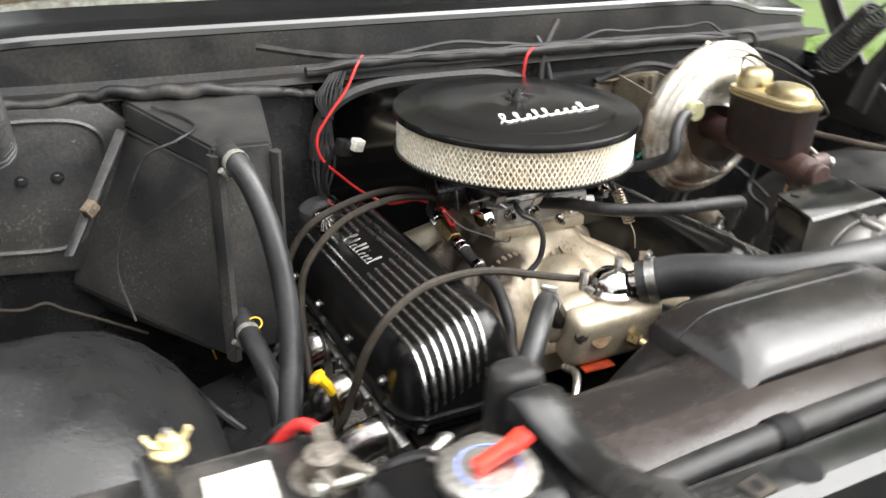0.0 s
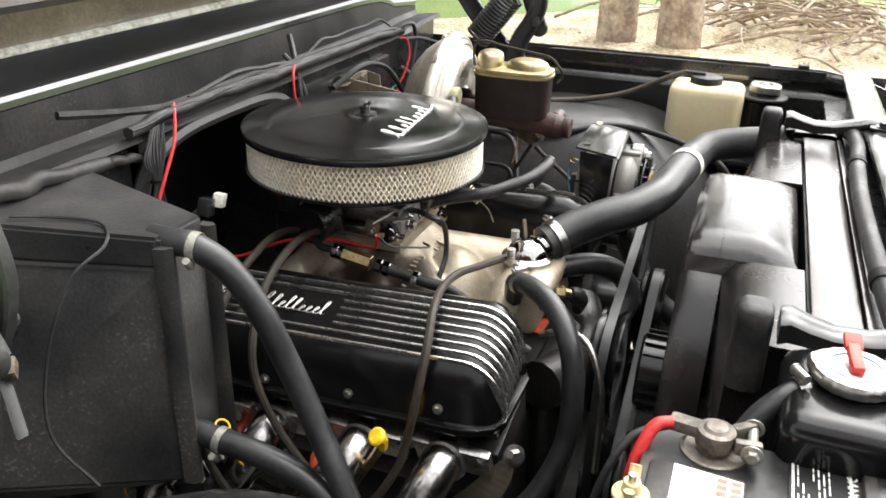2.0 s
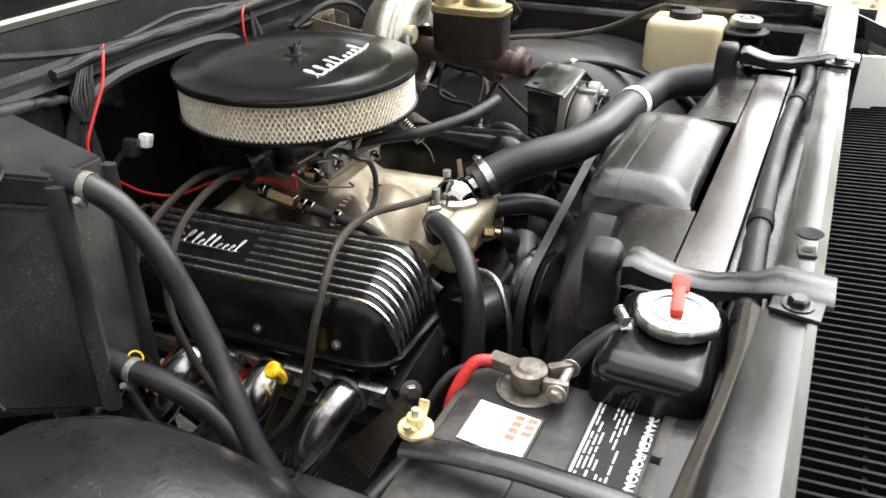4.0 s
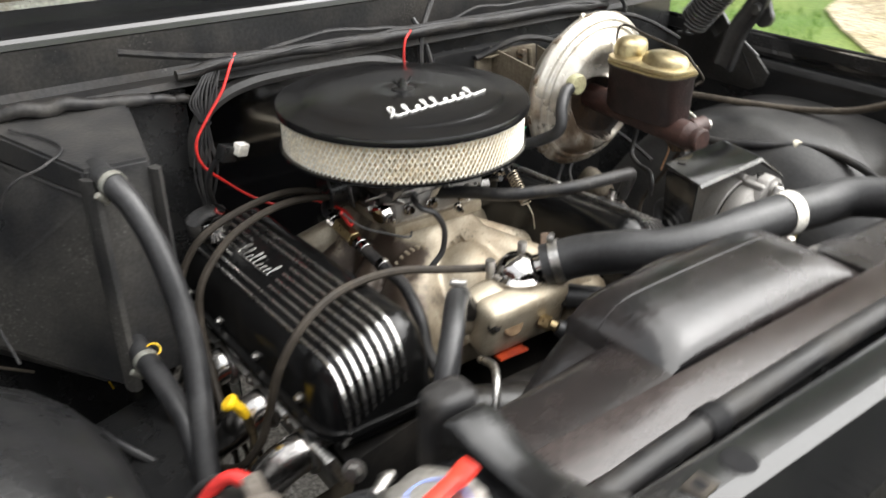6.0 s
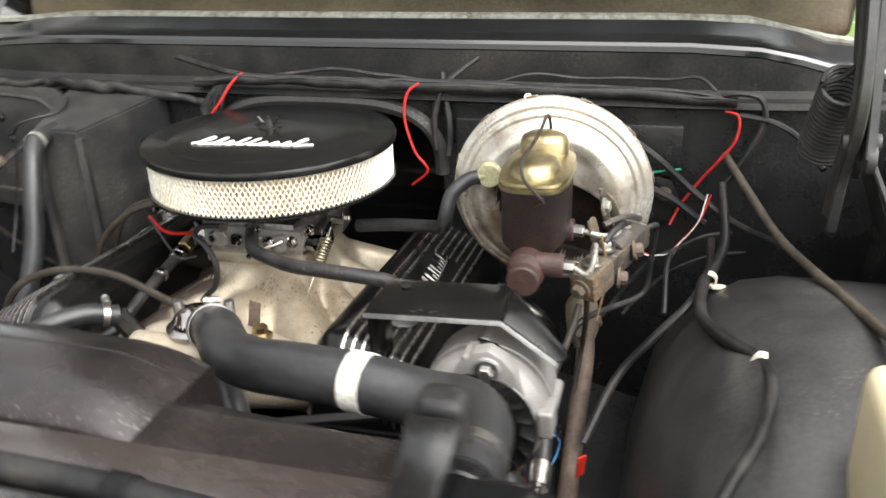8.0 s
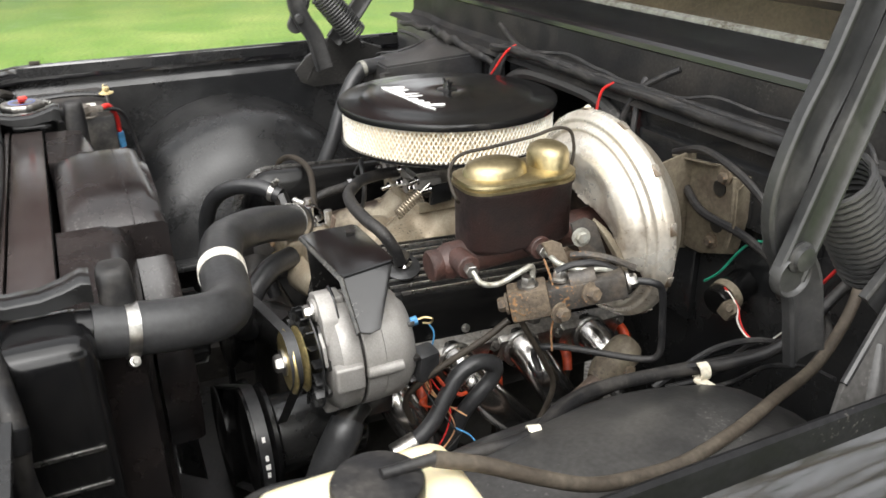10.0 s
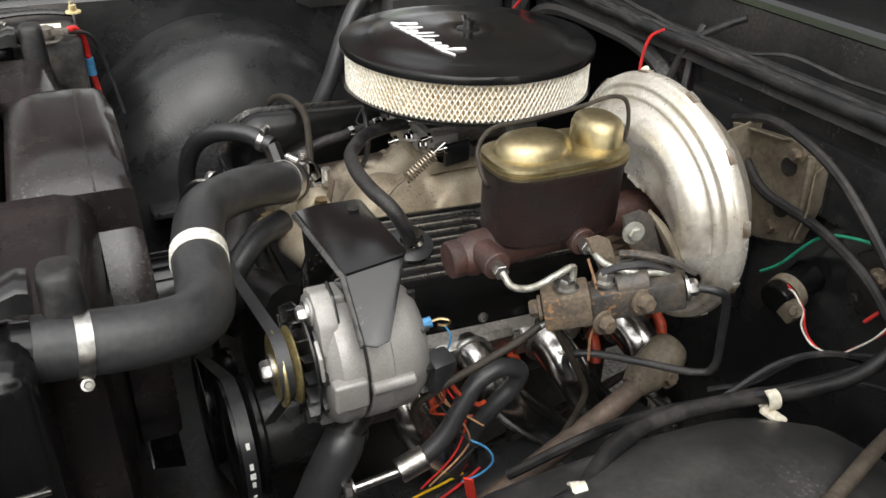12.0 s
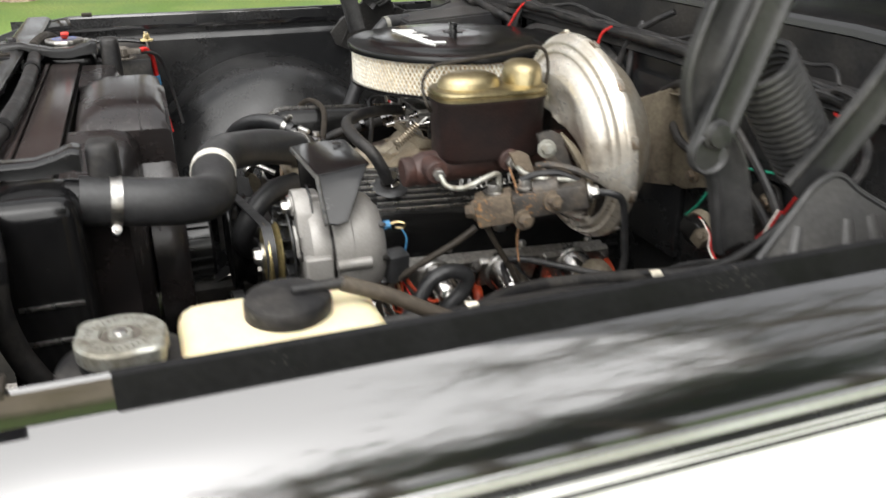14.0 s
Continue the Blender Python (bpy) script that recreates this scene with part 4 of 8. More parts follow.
part("throttle_body", bm, STEEL, carb)
for y, x in ((-0.045, 0.085), (0.02, 0.09), (-0.05, -0.085), (0.01, -0.088)):
    bm = bmesh.new()
    cyl(bm, (x * 0.8, y, 0.995), (x * 1.05, y, 0.995), 0.006)
    plate(bm, [(x * 1.05, y - 0.02, 0.985), (x * 1.05, y + 0.015, 0.99), (x * 1.05, y + 0.006, 1.018), (x * 1.05, y - 0.012, 1.012)], (0.002, 0, 0), 0.0)
    bolt(bm, (x * 1.05, y, 0.998), (math.copysign(1, x), 0, 0), 0.005, 0.006)
    part("linkage_lever", bm, STEEL, carb)
for x, y in ((-0.055, -0.095), (0.03, -0.1), (0.06, -0.092), (-0.02, -0.098)):
    bm = bmesh.new()
    bolt(bm, (x, y + 0.004, 1.004), (0, -1, 0), 0.006, 0.010)
    part("screw", bm, CHROME, carb)
for x in (-0.094, 0.092):
    bm = bmesh.new()
    cyl(bm, (x * 0.7, -0.07, 1.0), (x, -0.075, 0.998), 0.013, seg=8)
    part("fuel_inlet", bm, CHROME, carb)
bm = bmesh.new()
cyl(bm, (-0.07, 0.03, 1.005), (-0.115, 0.035, 1.002), 0.030, seg=24)
part("choke_housing", bm, SATIN, carb, "round black choke housing")

rnd = random.Random(11)
for k in range(16):
    bm = bmesh.new()
    x, y = rnd.uniform(-0.095, 0.11), rnd.uniform(-0.112, -0.075)
    z = rnd.uniform(0.988, 1.028)
    if k % 3 == 0:
        tube(bm, [(x, y, z), (x + rnd.uniform(-0.012, 0.012), y - 0.004, z + rnd.uniform(-0.008, 0.008)), (x + rnd.uniform(-0.020, 0.020), y + 0.018, z + rnd.uniform(-0.012, 0.008))], 0.0020, 6, 4)
        part("linkage_rod", bm, STEEL, carb)
    elif k % 3 == 1:
        lathe(bm, [(0, 0), (0.007, 0), (0.007, 0.004), (0.004, 0.005), (0.004, 0.014), (0, 0.015)], (x, y, z), (rnd.uniform(-0.4, 0.4), -1, rnd.uniform(-0.3, 0.3)), 12)
        part("adjusting_screw", bm, CHROME, carb)
    else:
        plate(bm, [(x, y, z), (x + 0.014, y, z + 0.004), (x + 0.018, y - 0.003, z + 0.016), (x + 0.004, y - 0.002, z + 0.013)], (0, -0.002, 0.0005), 0.0)
        part("linkage_plate", bm, STEEL, carb)
bm = bmesh.new()
tube(bm, [(0.085, -0.06, 0.998), (0.10, -0.085, 1.006), (0.098, -0.10, 1.012)], 0.004, 8, 4)
box(bm, (0.102, -0.062, 1.004), (0.006, 0.040, 0.030), (0, 0, 12), 0.002)
part("throttle_lever", bm, SATIN, carb)

# ---- intake manifold ----
im = thing("intake_manifold", (0, -0.05, 0.88), "stained cast aluminium dual plane intake manifold", "intake manifold")
RUNNERS = []
for sx in (-1, 1):
    for x0, y0, z0, x1, y1, z1, w in ((0.030, -0.075, 0.962, 0.128, -0.190, 0.920, 0.046), (0.045, -0.035, 0.955, 0.158, -0.090, 0.905, 0.034), (0.045, 0.020, 0.955, 0.160, 0.020, 0.903, 0.034), (0.030, 0.060, 0.955, 0.155, 0.115, 0.903, 0.038)):
        drop = 0.012 if sx < 0 else 0.0
        RUNNERS.append((sx * x0, y0, z0, sx * x1, y1, z1 - drop, w))


def casting_top(x, y):
    """Height of the casting: rounded runners melting into a plenum."""
    tops = [0.884 - 0.30 * max(0.0, abs(x) - 0.09) - 0.012 * max(0.0, -y - 0.16) / 0.06]
    for x0, y0, z0, x1, y1, z1, w in RUNNERS:
        dx, dy = x1 - x0, y1 - y0
        f = min(1.0, max(0.0, ((x - x0) * dx + (y - y0) * dy) / (dx * dx + dy * dy)))
        off = math.hypot(x - x0 - f * dx, y - y0 - f * dy) / w
        tops.append(z0 + (z1 - z0) * f - 0.052 * off ** 2.4)
    px, py = max(0.0, abs(x) - 0.050), max(0.0, abs(y + 0.010) - 0.062)
    tops.append(0.966 - 0.055 * (math.hypot(px, py) / 0.042) ** 2.2)
    tops.append(0.945 - 0.050 * (math.hypot(x - 0.012, y + 0.135) / 0.060) ** 2.2)
    k = 0.0055
    big = max(tops)
    return big + k * math.log(sum(math.exp((q - big) / k) for q in tops))


bm = bmesh.new()
NX, NY = 64, 76
cast = [[bm.verts.new((-0.172 + 0.344 * a / NX, -0.235 + 0.385 * b / NY, max(0.848, casting_top(-0.172 + 0.344 * a / NX, -0.235 + 0.385 * b / NY)))) for b in range(NY + 1)] for a in range(NX + 1)]
for a in range(NX):
    for b in range(NY):
        bm.faces.new((cast[a][b], cast[a + 1][b], cast[a + 1][b + 1], cast[a][b + 1]))
rim = [cast[a][0] for a in range(NX)] + [cast[NX][b] for b in range(NY)] + [cast[a][NY] for a in range(NX, 0, -1)] + [cast[0][b] for b in range(NY, 0, -1)]
foot = [bm.verts.new((q.co.x, q.co.y, 0.840)) for q in rim]
for a in range(len(rim)):
    b = (a + 1) % len(rim)
    bm.faces.new((rim[a], foot[a], foot[b], rim[b]))
bm.faces.new(foot)
part("casting", bm, GRIMESHADECAST, im, "cast runners with passenger-side grime and shade painted dark", 55)
pm = bmesh.new()
box(pm, (0, -0.005, 0.972), (0.15, 0.165, 0.016), bev=0.004)
part("carburetor_flange", pm, MANIFOLD, im)
bm = bmesh.new()
tube(bm, [(-0.085, -0.236, 0.910), (-0.055, -0.243, 0.922), (0.0, -0.247, 0.93), (0.07, -0.243, 0.925), (0.125, -0.235, 0.905)], [0.020, 0.028, 0.030, 0.030, 0.026], 14, 5)
cyl(bm, (0.004, -0.25, 0.88), (0.004, -0.25, 0.952), 0.040, seg=28, edge=0.006)
box(bm, (-0.012, -0.273, 0.914), (0.132, 0.042, 0.078), (14, 0, 0), bev=0.017, seg=5)
for sx in (1,):
    tube(bm, [(sx * 0.055, -0.272, 0.895), (sx * 0.095, -0.262, 0.890), (sx * 0.150, -0.245, 0.882)], [0.030, 0.026, 0.022], 14, 4)
part("water_crossover", bm, MANIFOLD, im, "", 55)
bm = bmesh.new()
lathe(bm, [(0, 0), (0.0165, 0), (0.0165, 0.0016), (0.0150, 0.0028), (0, 0.0028)], (-0.040, -0.2925, 0.921), (0, -1, 0.25), 24)
part("core_plug", bm, CORE, im, "brown-stained round core plug")
for x, z in ((-0.068, 0.926), (0.044, 0.922)):
    bm = bmesh.new()
    bolt(bm, (x, -0.2905, z), (0, -1, 0.25), 0.0065, 0.008)
    part("front_bolt", bm, BLOCK, im)
bm = bmesh.new()
plate(bm, [(-0.056, -0.293, 0.871), (-0.012, -0.294, 0.870), (-0.012, -0.270, 0.870), (-0.056, -0.270, 0.871)], (0, 0, 0.0022), 0.0)
part("gasket", bm, ORANGE, im, "orange-red gasket edge")
for i in range(7):
    x = -0.090 + i * 0.0078
    y = -0.104 - 0.10 * (x + 0.055)
    bm = bmesh.new()
    box(bm, (x, y, casting_top(x, y) - 0.0006), (0.0045, 0.0080 if i % 3 else 0.010, 0.003), (10, -8, 8), 0.001)
    part("cast_mark", bm, MANIFOLD, im, "raised cast mark")
for k in (-1, 1):
    bm = bmesh.new()
    box(bm, (0.017 + k * 0.0065, -0.106, casting_top(0.017 + k * 0.0065, -0.106) - 0.0005), (0.0045, 0.026, 0.005), (14, 0, -6), 0.0015)
    part("cast_mark", bm, MANIFOLD, im, "raised cast mark")
for sx in (-1, 1):
    for y in (-0.205, -0.12, -0.03, 0.06):
        bm = bmesh.new()
        bolt(bm, (sx * 0.150, y, casting_top(sx * 0.150, y) - 0.001), (sx * 0.3, 0, 1), 0.0075, 0.009)
        part("manifold_bolt", bm, STEEL, im)
bm = bmesh.new()
lathe(bm, [(0.0, 0), (0.014, 0), (0.014, 0.008), (0.009, 0.010), (0.009, 0.018), (0, 0.018)], (0.085, -0.245, 0.945), (0, 0, 1), 6)
part("plug", bm, BRASS, im, "brass hex plug")
bm = bmesh.new()
cyl(bm, (-0.075, -0.255, 0.93), (-0.100, -0.262, 0.968), 0.013, seg=8)
part("hose_fitting", bm, BLOCK, im)
bm = bmesh.new()
cyl(bm, (0.006, -0.293, 0.908), (0.012, -0.306, 0.907), 0.0095, seg=6)
cyl(bm, (0.012, -0.306, 0.907), (0.016, -0.314, 0.905), 0.0065, seg=14)
part("sender", bm, BRASS, im, "brass temperature sender")
bm = bmesh.new()
tube(bm, [(0.016, -0.313, 0.905), (0.026, -0.320, 0.898), (0.040, -0.324, 0.884), (0.052, -0.320, 0.862)], [0.009, 0.013, 0.013, 0.009], 14, 5)
part("sender_boot", bm, RUBBER, im, "black rubber boot")

# ---- thermostat housing ----
th = thing("thermostat_housing", (0.004, -0.25, 0.952), "chromed thermostat housing with two bolts", "thermostat housing")
bm = bmesh.new()
lathe(bm, [(0.0, 0), (0.036, 0), (0.037, 0.006), (0.030, 0.010), (0.027, 0.018), (0.018, 0.027), (0.0, 0.030)], (0.004, -0.25, 0.953), (0, 0, 1), 32)
tube(bm, [(0.004, -0.25, 0.962), (0.022, -0.264, 0.964), (0.042, -0.280, 0.972)], [0.015, 0.018, 0.020], 16, 4)
part("neck", bm, CHROME, th)
for x, y in ((-0.030, -0.235), (0.034, -0.222)):
    bm = bmesh.new()
    cyl(bm, (x, y, 0.955), (x, y, 0.980), 0.0055, seg=8)
    for k in range(5):
        cyl(bm, (x, y, 0.964 + k * 0.0036), (x, y, 0.966 + k * 0.0036), 0.0064, seg=8)
    part("stud", bm, STEEL, th)

# ---- valve covers ----
TILT = -0.054


def lift(y):
    return TILT * (y + 0.02)


def valve_cover(side, logo_y):
    top = thing("valve_cover", (side * 0.24, -0.08, 0.84), "black wrinkle finish valve cover with polished fins", "valve cover", "valve covers")
    prof = [(0.152, 0.855), (0.156, 0.862), (0.161, 0.925), (0.167, 0.950), (0.178, 0.9645), (0.190, 0.9690), (0.205, 0.9690), (0.222, 0.9625), (0.240, 0.955), (0.260, 0.9455), (0.278, 0.936), (0.292, 0.924), (0.300, 0.900), (0.304, 0.862), (0.306, 0.855)]
    R = 0.050
    y_r, y_f = 0.125, -0.255
    bm = bmesh.new()
    rings = []
    for k in range(7):
        w = math.pi / 2 * (1 - k / 6)
        rings.append((y_r + R * 0.5 * math.sin(w), R * 0.6 * (1 - math.cos(w)), 0.012 * (1 - math.cos(w))))
    for y in np.linspace(y_r, y_f, 6)[1:-1]:
        rings.append((y, 0.0, 0.0))
    for k in range(9):
        w = math.pi / 2 * k / 8
        rings.append((y_f - R * math.sin(w), R * 1.3 * (1 - math.cos(w)), 0.018 * (1 - math.cos(w))))
    def ring(y, drop, narrow):
        out = []
        for d, z in prof:
            zz = max(0.855, z - drop)
            dd = d + (narrow if d < 0.23 else -narrow)
            out.append((side * dd, y, zz + lift(y)))
        return out + [(side * 0.29, y, 0.846 + lift(y)), (side * 0.165, y, 0.846 + lift(y))]
    loft(bm, [ring(*q) for q in rings])
    part("cover", bm, WRINKLE, top, "", 50)
    bm = bmesh.new()
    plate(bm, [(side * d, y, 0.8570 + lift(y)) for d, y in ((0.149, 0.155), (0.313, 0.155), (0.313, -0.262), (0.309, -0.285), (0.298, -0.302), (0.280, -0.311), (0.184, -0.311), (0.166, -0.302), (0.154, -0.287), (0.149, -0.262))], (0, 0, 0.010), 0.003)
    part("rail", bm, WRINKLE, top)
    # fins
    for i in range(8):
        f = i / 7
        d = 0.208 + 0.072 * f
        z = 0.9683 - 0.0345 * f - (0.0008 if i == 7 else 0)
        spans = [(0.118, None)]
        if i in (2, 3, 4, 5):
            spans = [(0.118, logo_y + 0.058), (logo_y - 0.058, None)]
        for ya, yb in spans:
            bm = bmesh.new()
            path = []
            if yb is not None:
                path = [(y, 0.0, 0.0) for y in (ya, (ya + yb) / 2, yb)]
            else:
                path = [(y, 0.0, 0.0) for y in np.linspace(ya, y_f, 5)]
                for k in range(1, 8):
                    w = math.pi / 2 * k / 8
                    path.append((y_f - (R + 0.0045) * math.sin(w), R * 1.3 * (1 - math.cos(w)) , 0.0))
            rings = []
            for y, drop, _ in path:
                zz = z - drop + lift(y)
                rings.append([(side * (d - 0.0016), y, zz - 0.012), (side * (d - 0.0013), y, zz + 0.0045), (side * (d + 0.0013), y, zz + 0.0040), (side * (d + 0.0016), y, zz - 0.014)])
            loft(bm, rings)
            part("fin", bm, ALU, top, "", 60)
    bm = bmesh.new()
    a = (side * 0.256, logo_y - side * 0.050, 0.951 + lift(logo_y))
    b = (side * 0.250, logo_y + side * 0.050, 0.951 + lift(logo_y))
    squiggle(bm, a, b, (-side * 0.85, 0, 0.45), 0.020, 0.0011)
    part("emblem", bm, STEEL, top, "polished cursive flourish")
    for y in (0.105, -0.004, -0.120, -0.235):
        bm = bmesh.new()
        bolt(bm, (side * 0.3025, y, 0.8755 - 0.08 * (y + 0.01)), (side, 0, 0.25), 0.0042, 0.006)
        part("rail_bolt", bm, STEEL, top)
    return top


valve_cover(-1, -0.021)
valve_cover(1, -0.037)
bm = bmesh.new()
lathe(bm, [(0.0, 0), (0.022, 0), (0.022, 0.010), (0.031, 0.014), (0.032, 0.026), (0.028, 0.034), (0.0, 0.037)], (-0.257, 0.102, 0.946), (-0.25, 0, 1), 28)
solid("oil_filler_cap", bm, CHROME, "chromed push-in breather cap on the valve cover", "breather cap")
gr = thing("pcv_valve", (0.239, -0.185, 0.955), "rubber grommet with a bright crankcase valve", "pcv valve")
bm = bmesh.new()
lathe(bm, [(0.0, 0), (0.026, 0), (0.027, 0.004), (0.020, 0.008), (0.0, 0.008)], (0.238, -0.186, 0.962), (0.35, 0, 1), 28)
part("grommet", bm, RUBBER, gr)
bm = bmesh.new()
lathe(bm, [(0.0, 0), (0.014, 0), (0.014, 0.004), (0.010, 0.006), (0.010, 0.016), (0.0, 0.016)], (0.241, -0.186, 0.9695), (0.35, 0, 1), 20)
part("valve", bm, CHROME, gr)
pipe_thing("pcv_hose", [(0.252, -0.192, 0.976), (0.252, -0.200, 0.998), (0.243, -0.212, 1.020), (0.215, -0.223, 1.030), (0.17, -0.225, 1.034), (0.12, -0.215, 1.032), (0.085, -0.196, 1.029), (0.047, -0.168, 1.025), (0.02, -0.124, 1.020), (-0.005, -0.08, 1.010)], 0.0088, RUBBERDUST, "black rubber crankcase hose with white print", "hose")

# ---- block, heads and headers ----
eng = thing("engine_block", (0, -0.05, 0.4), "oily black painted V8 block and cylinder heads", "engine block")
for sx in (-1, 1):
    bm = bmesh.new()
    box(bm, (sx * 0.215, -0.075, 0.800), (0.12, 0.46, 0.095), (0, sx * 12, 0), 0.008)
    part("cylinder_head", bm, BLOCK, eng)
bm = bmesh.new()
box(bm, (0, -0.06, 0.66), (0.36, 0.48, 0.26), bev=0.02)
box(bm, (0, -0.05, 0.48), (0.26, 0.5, 0.16), bev=0.02)
part("block", bm, BLOCK, eng)
bm = bmesh.new()
box(bm, (0, -0.315, 0.72), (0.22, 0.05, 0.26), bev=0.02, seg=3)
tube(bm, [(-0.12, -0.31, 0.83), (-0.05, -0.335, 0.82), (0.0, -0.34, 0.80), (0.05, -0.335, 0.82), (0.12, -0.31, 0.83)], 0.035, 12, 5)
cyl(bm, (0, -0.33, 0.80), (0, -0.39, 0.80), 0.035)
part("water_pump", bm, BLOCK, eng)
bm = bmesh.new()
cyl(bm, (-0.02, 0.10, 0.90), (-0.02, 0.10, 1.0), 0.045)
cyl(bm, (-0.02, 0.10, 1.0), (-0.02, 0.10, 1.035), 0.062)
for k in range(8):
    w = k * math.tau / 8
    cyl(bm, (-0.02 + 0.042 * math.cos(w), 0.10 + 0.042 * math.sin(w), 1.03), (-0.02 + 0.045 * math.cos(w), 0.10 + 0.045 * math.sin(w), 1.055), 0.009, seg=8)
part("distributor", bm, SATIN, eng, "black distributor cap")


def header(side):
    """Four primary tubes off a flange; the driver's bank sits a little higher and further back."""
    top = thing("exhaust_header", (side * 0.30, -0.05, 0.6), "heat tinted chrome exhaust header with thick flange", "exhaust header", "exhaust headers")
    fx, fz, back = (0.292, 0.812, 0.0) if side < 0 else (0.318, 0.846, -0.008)
    for ya, yb in ((-0.300, -0.205), (-0.190, -0.093), (-0.080, 0.010), (0.020, 0.125)):
        bm = bmesh.new()
        box(bm, (side * fx, (ya + yb) / 2, fz + lift((ya + yb) / 2)), (0.012, yb - ya, 0.050), (0, side * 25, 0), 0.003)
        part("flange", bm, STEEL, top)
    for out, dz in ((0.000, 0.0), (0.004, -0.0055), (0.001, -0.011)):
        bm = bmesh.new()
        loft(bm, [[(side * (fx - 0.012), y, fz + 0.026 + dz + lift(y)), (side * (fx + 0.006 + out), y, fz + 0.019 + dz + lift(y)), (side * (fx + 0.006 + out), y, fz + 0.0155 + dz + lift(y)), (side * (fx - 0.012), y, fz + 0.022 + dz + lift(y))] for y in (-0.265, -0.255, -0.10, 0.05, 0.125)])
        part("gasket_rail", bm, STEEL, top, "bright thin flange edge")
    for k, y0 in enumerate((-0.245, -0.137, -0.015, 0.095)):
        y = y0 - 0.012 * (side > 0) + (-0.02 if k == 2 and side > 0 else 0) + (-0.017 if k == 3 and side > 0 else 0)
        z = fz + lift(y)
        bm = bmesh.new()
        run = (0.05, 0.075, 0.055, 0.04)[k]
        tube(bm, [(side * (fx - 0.004), y, z), (side * (fx + 0.022), y + 0.002, z), (side * (fx + 0.048), y + 0.010, z - 0.018), (side * (fx + 0.062), y + run * 0.6, z - 0.058), (side * (fx + 0.055), y + run + 0.02, z - 0.115), (side * 0.35, y * 0.5 + 0.12, 0.58), (side * 0.33, 0.16, 0.47)], 0.0245, 20, 6)
        part("tube", bm, HEADERS, top, "polished primary tube")
        bm = bmesh.new()
        lathe(bm, [(0.0255, 0), (0.0282, 0.001), (0.0290, 0.004), (0.0282, 0.007), (0.0255, 0.009)], (side * (fx + 0.008), y, z), (side, 0, 0), 24)
        part("weld_bead", bm, STEEL, top)
    for y in (-0.29, -0.197, -0.087, 0.015, 0.12):
        bm = bmesh.new()
        bolt(bm, (side * (fx + 0.007), y, fz + 0.012 + lift(y)), (side * 1, 0, 0.3), 0.006, 0.008)
        part("flange_bolt", bm, STEEL, top)
    bm = bmesh.new()
    tube(bm, [(side * 0.33, 0.14, 0.50), (side * 0.33, 0.2, 0.43), (side * 0.32, 0.5, 0.36)], 0.04, 16, 5)
    part("collector", bm, HEADERS, top)
    return top


header(-1)
header(1)
for side in (-1, 1):
    for y in (-0.19, -0.075, 0.04, 0.145):
        sp = thing("spark_plug_lead", (side * 0.285, y, 0.74), "orange boot on a grey spark plug lead", "spark plug lead", "plug leads")
        bm = bmesh.new()
        up = 0.03 * (side > 0)
        if side < 0 and y < -0.15:
            tube(bm, [(-0.290, -0.249, 0.828), (-0.300, -0.248, 0.806), (-0.333, -0.203, 0.766)], [0.0070, 0.0080, 0.0070], 10, 4)
        else:
            tube(bm, [(side * 0.275, y, 0.795 + up), (side * 0.316, y - 0.004, 0.785 + up), (side * 0.334, y - 0.01, 0.762 + up)], [0.0070, 0.0078, 0.0070], 10, 4)
        part("boot", bm, ORANGE, sp)
        bm = bmesh.new()
        tube(bm, [(side * 0.334, y - 0.01, 0.764 + up), (side * 0.338, y - 0.018, 0.715), (side * 0.322, y, 0.665), (side * 0.30, y + 0.05, 0.66), (side * 0.27, 0.16, 0.70)], 0.0042, 7, 5)
        part("lead", bm, LOOM, sp)

# ---- pulleys, belts and fan ----
ac_p, wp_p, cr_p, ps_p = (0.376, 0.948), (0.0, 0.815), (0.0, 0.60), (0.265, 0.770)


def pulley(name, c, r, y0, y1, mat, label, hub=0.3):
    bm = bmesh.new()
    w = y1 - y0
    lathe(bm, [(0, 0), (r * hub, 0), (r * 0.86, w * 0.15), (r, w * 0.05), (r, w * 0.2), (r * 0.88, w * 0.5), (r, w * 0.8), (r, w * 0.95), (r * 0.8, w), (0, w)], (c[0], y0, c[1]), (0, 1, 0), 40)
    return solid(name, bm, mat, label, "pulley", "belt pulleys")


pulley("water_pump_pulley", wp_p, 0.078, -0.402, -0.362, WRINKLE, "black pressed steel water pump pulley")
pulley("crank_pulley", cr_p, 0.085, -0.425, -0.365, WRINKLE, "black crankshaft pulley below the water pump")
pulley("steering_pump_pulley", ps_p, 0.072, -0.425, -0.39, WRINKLE, "black power steering pump pulley")


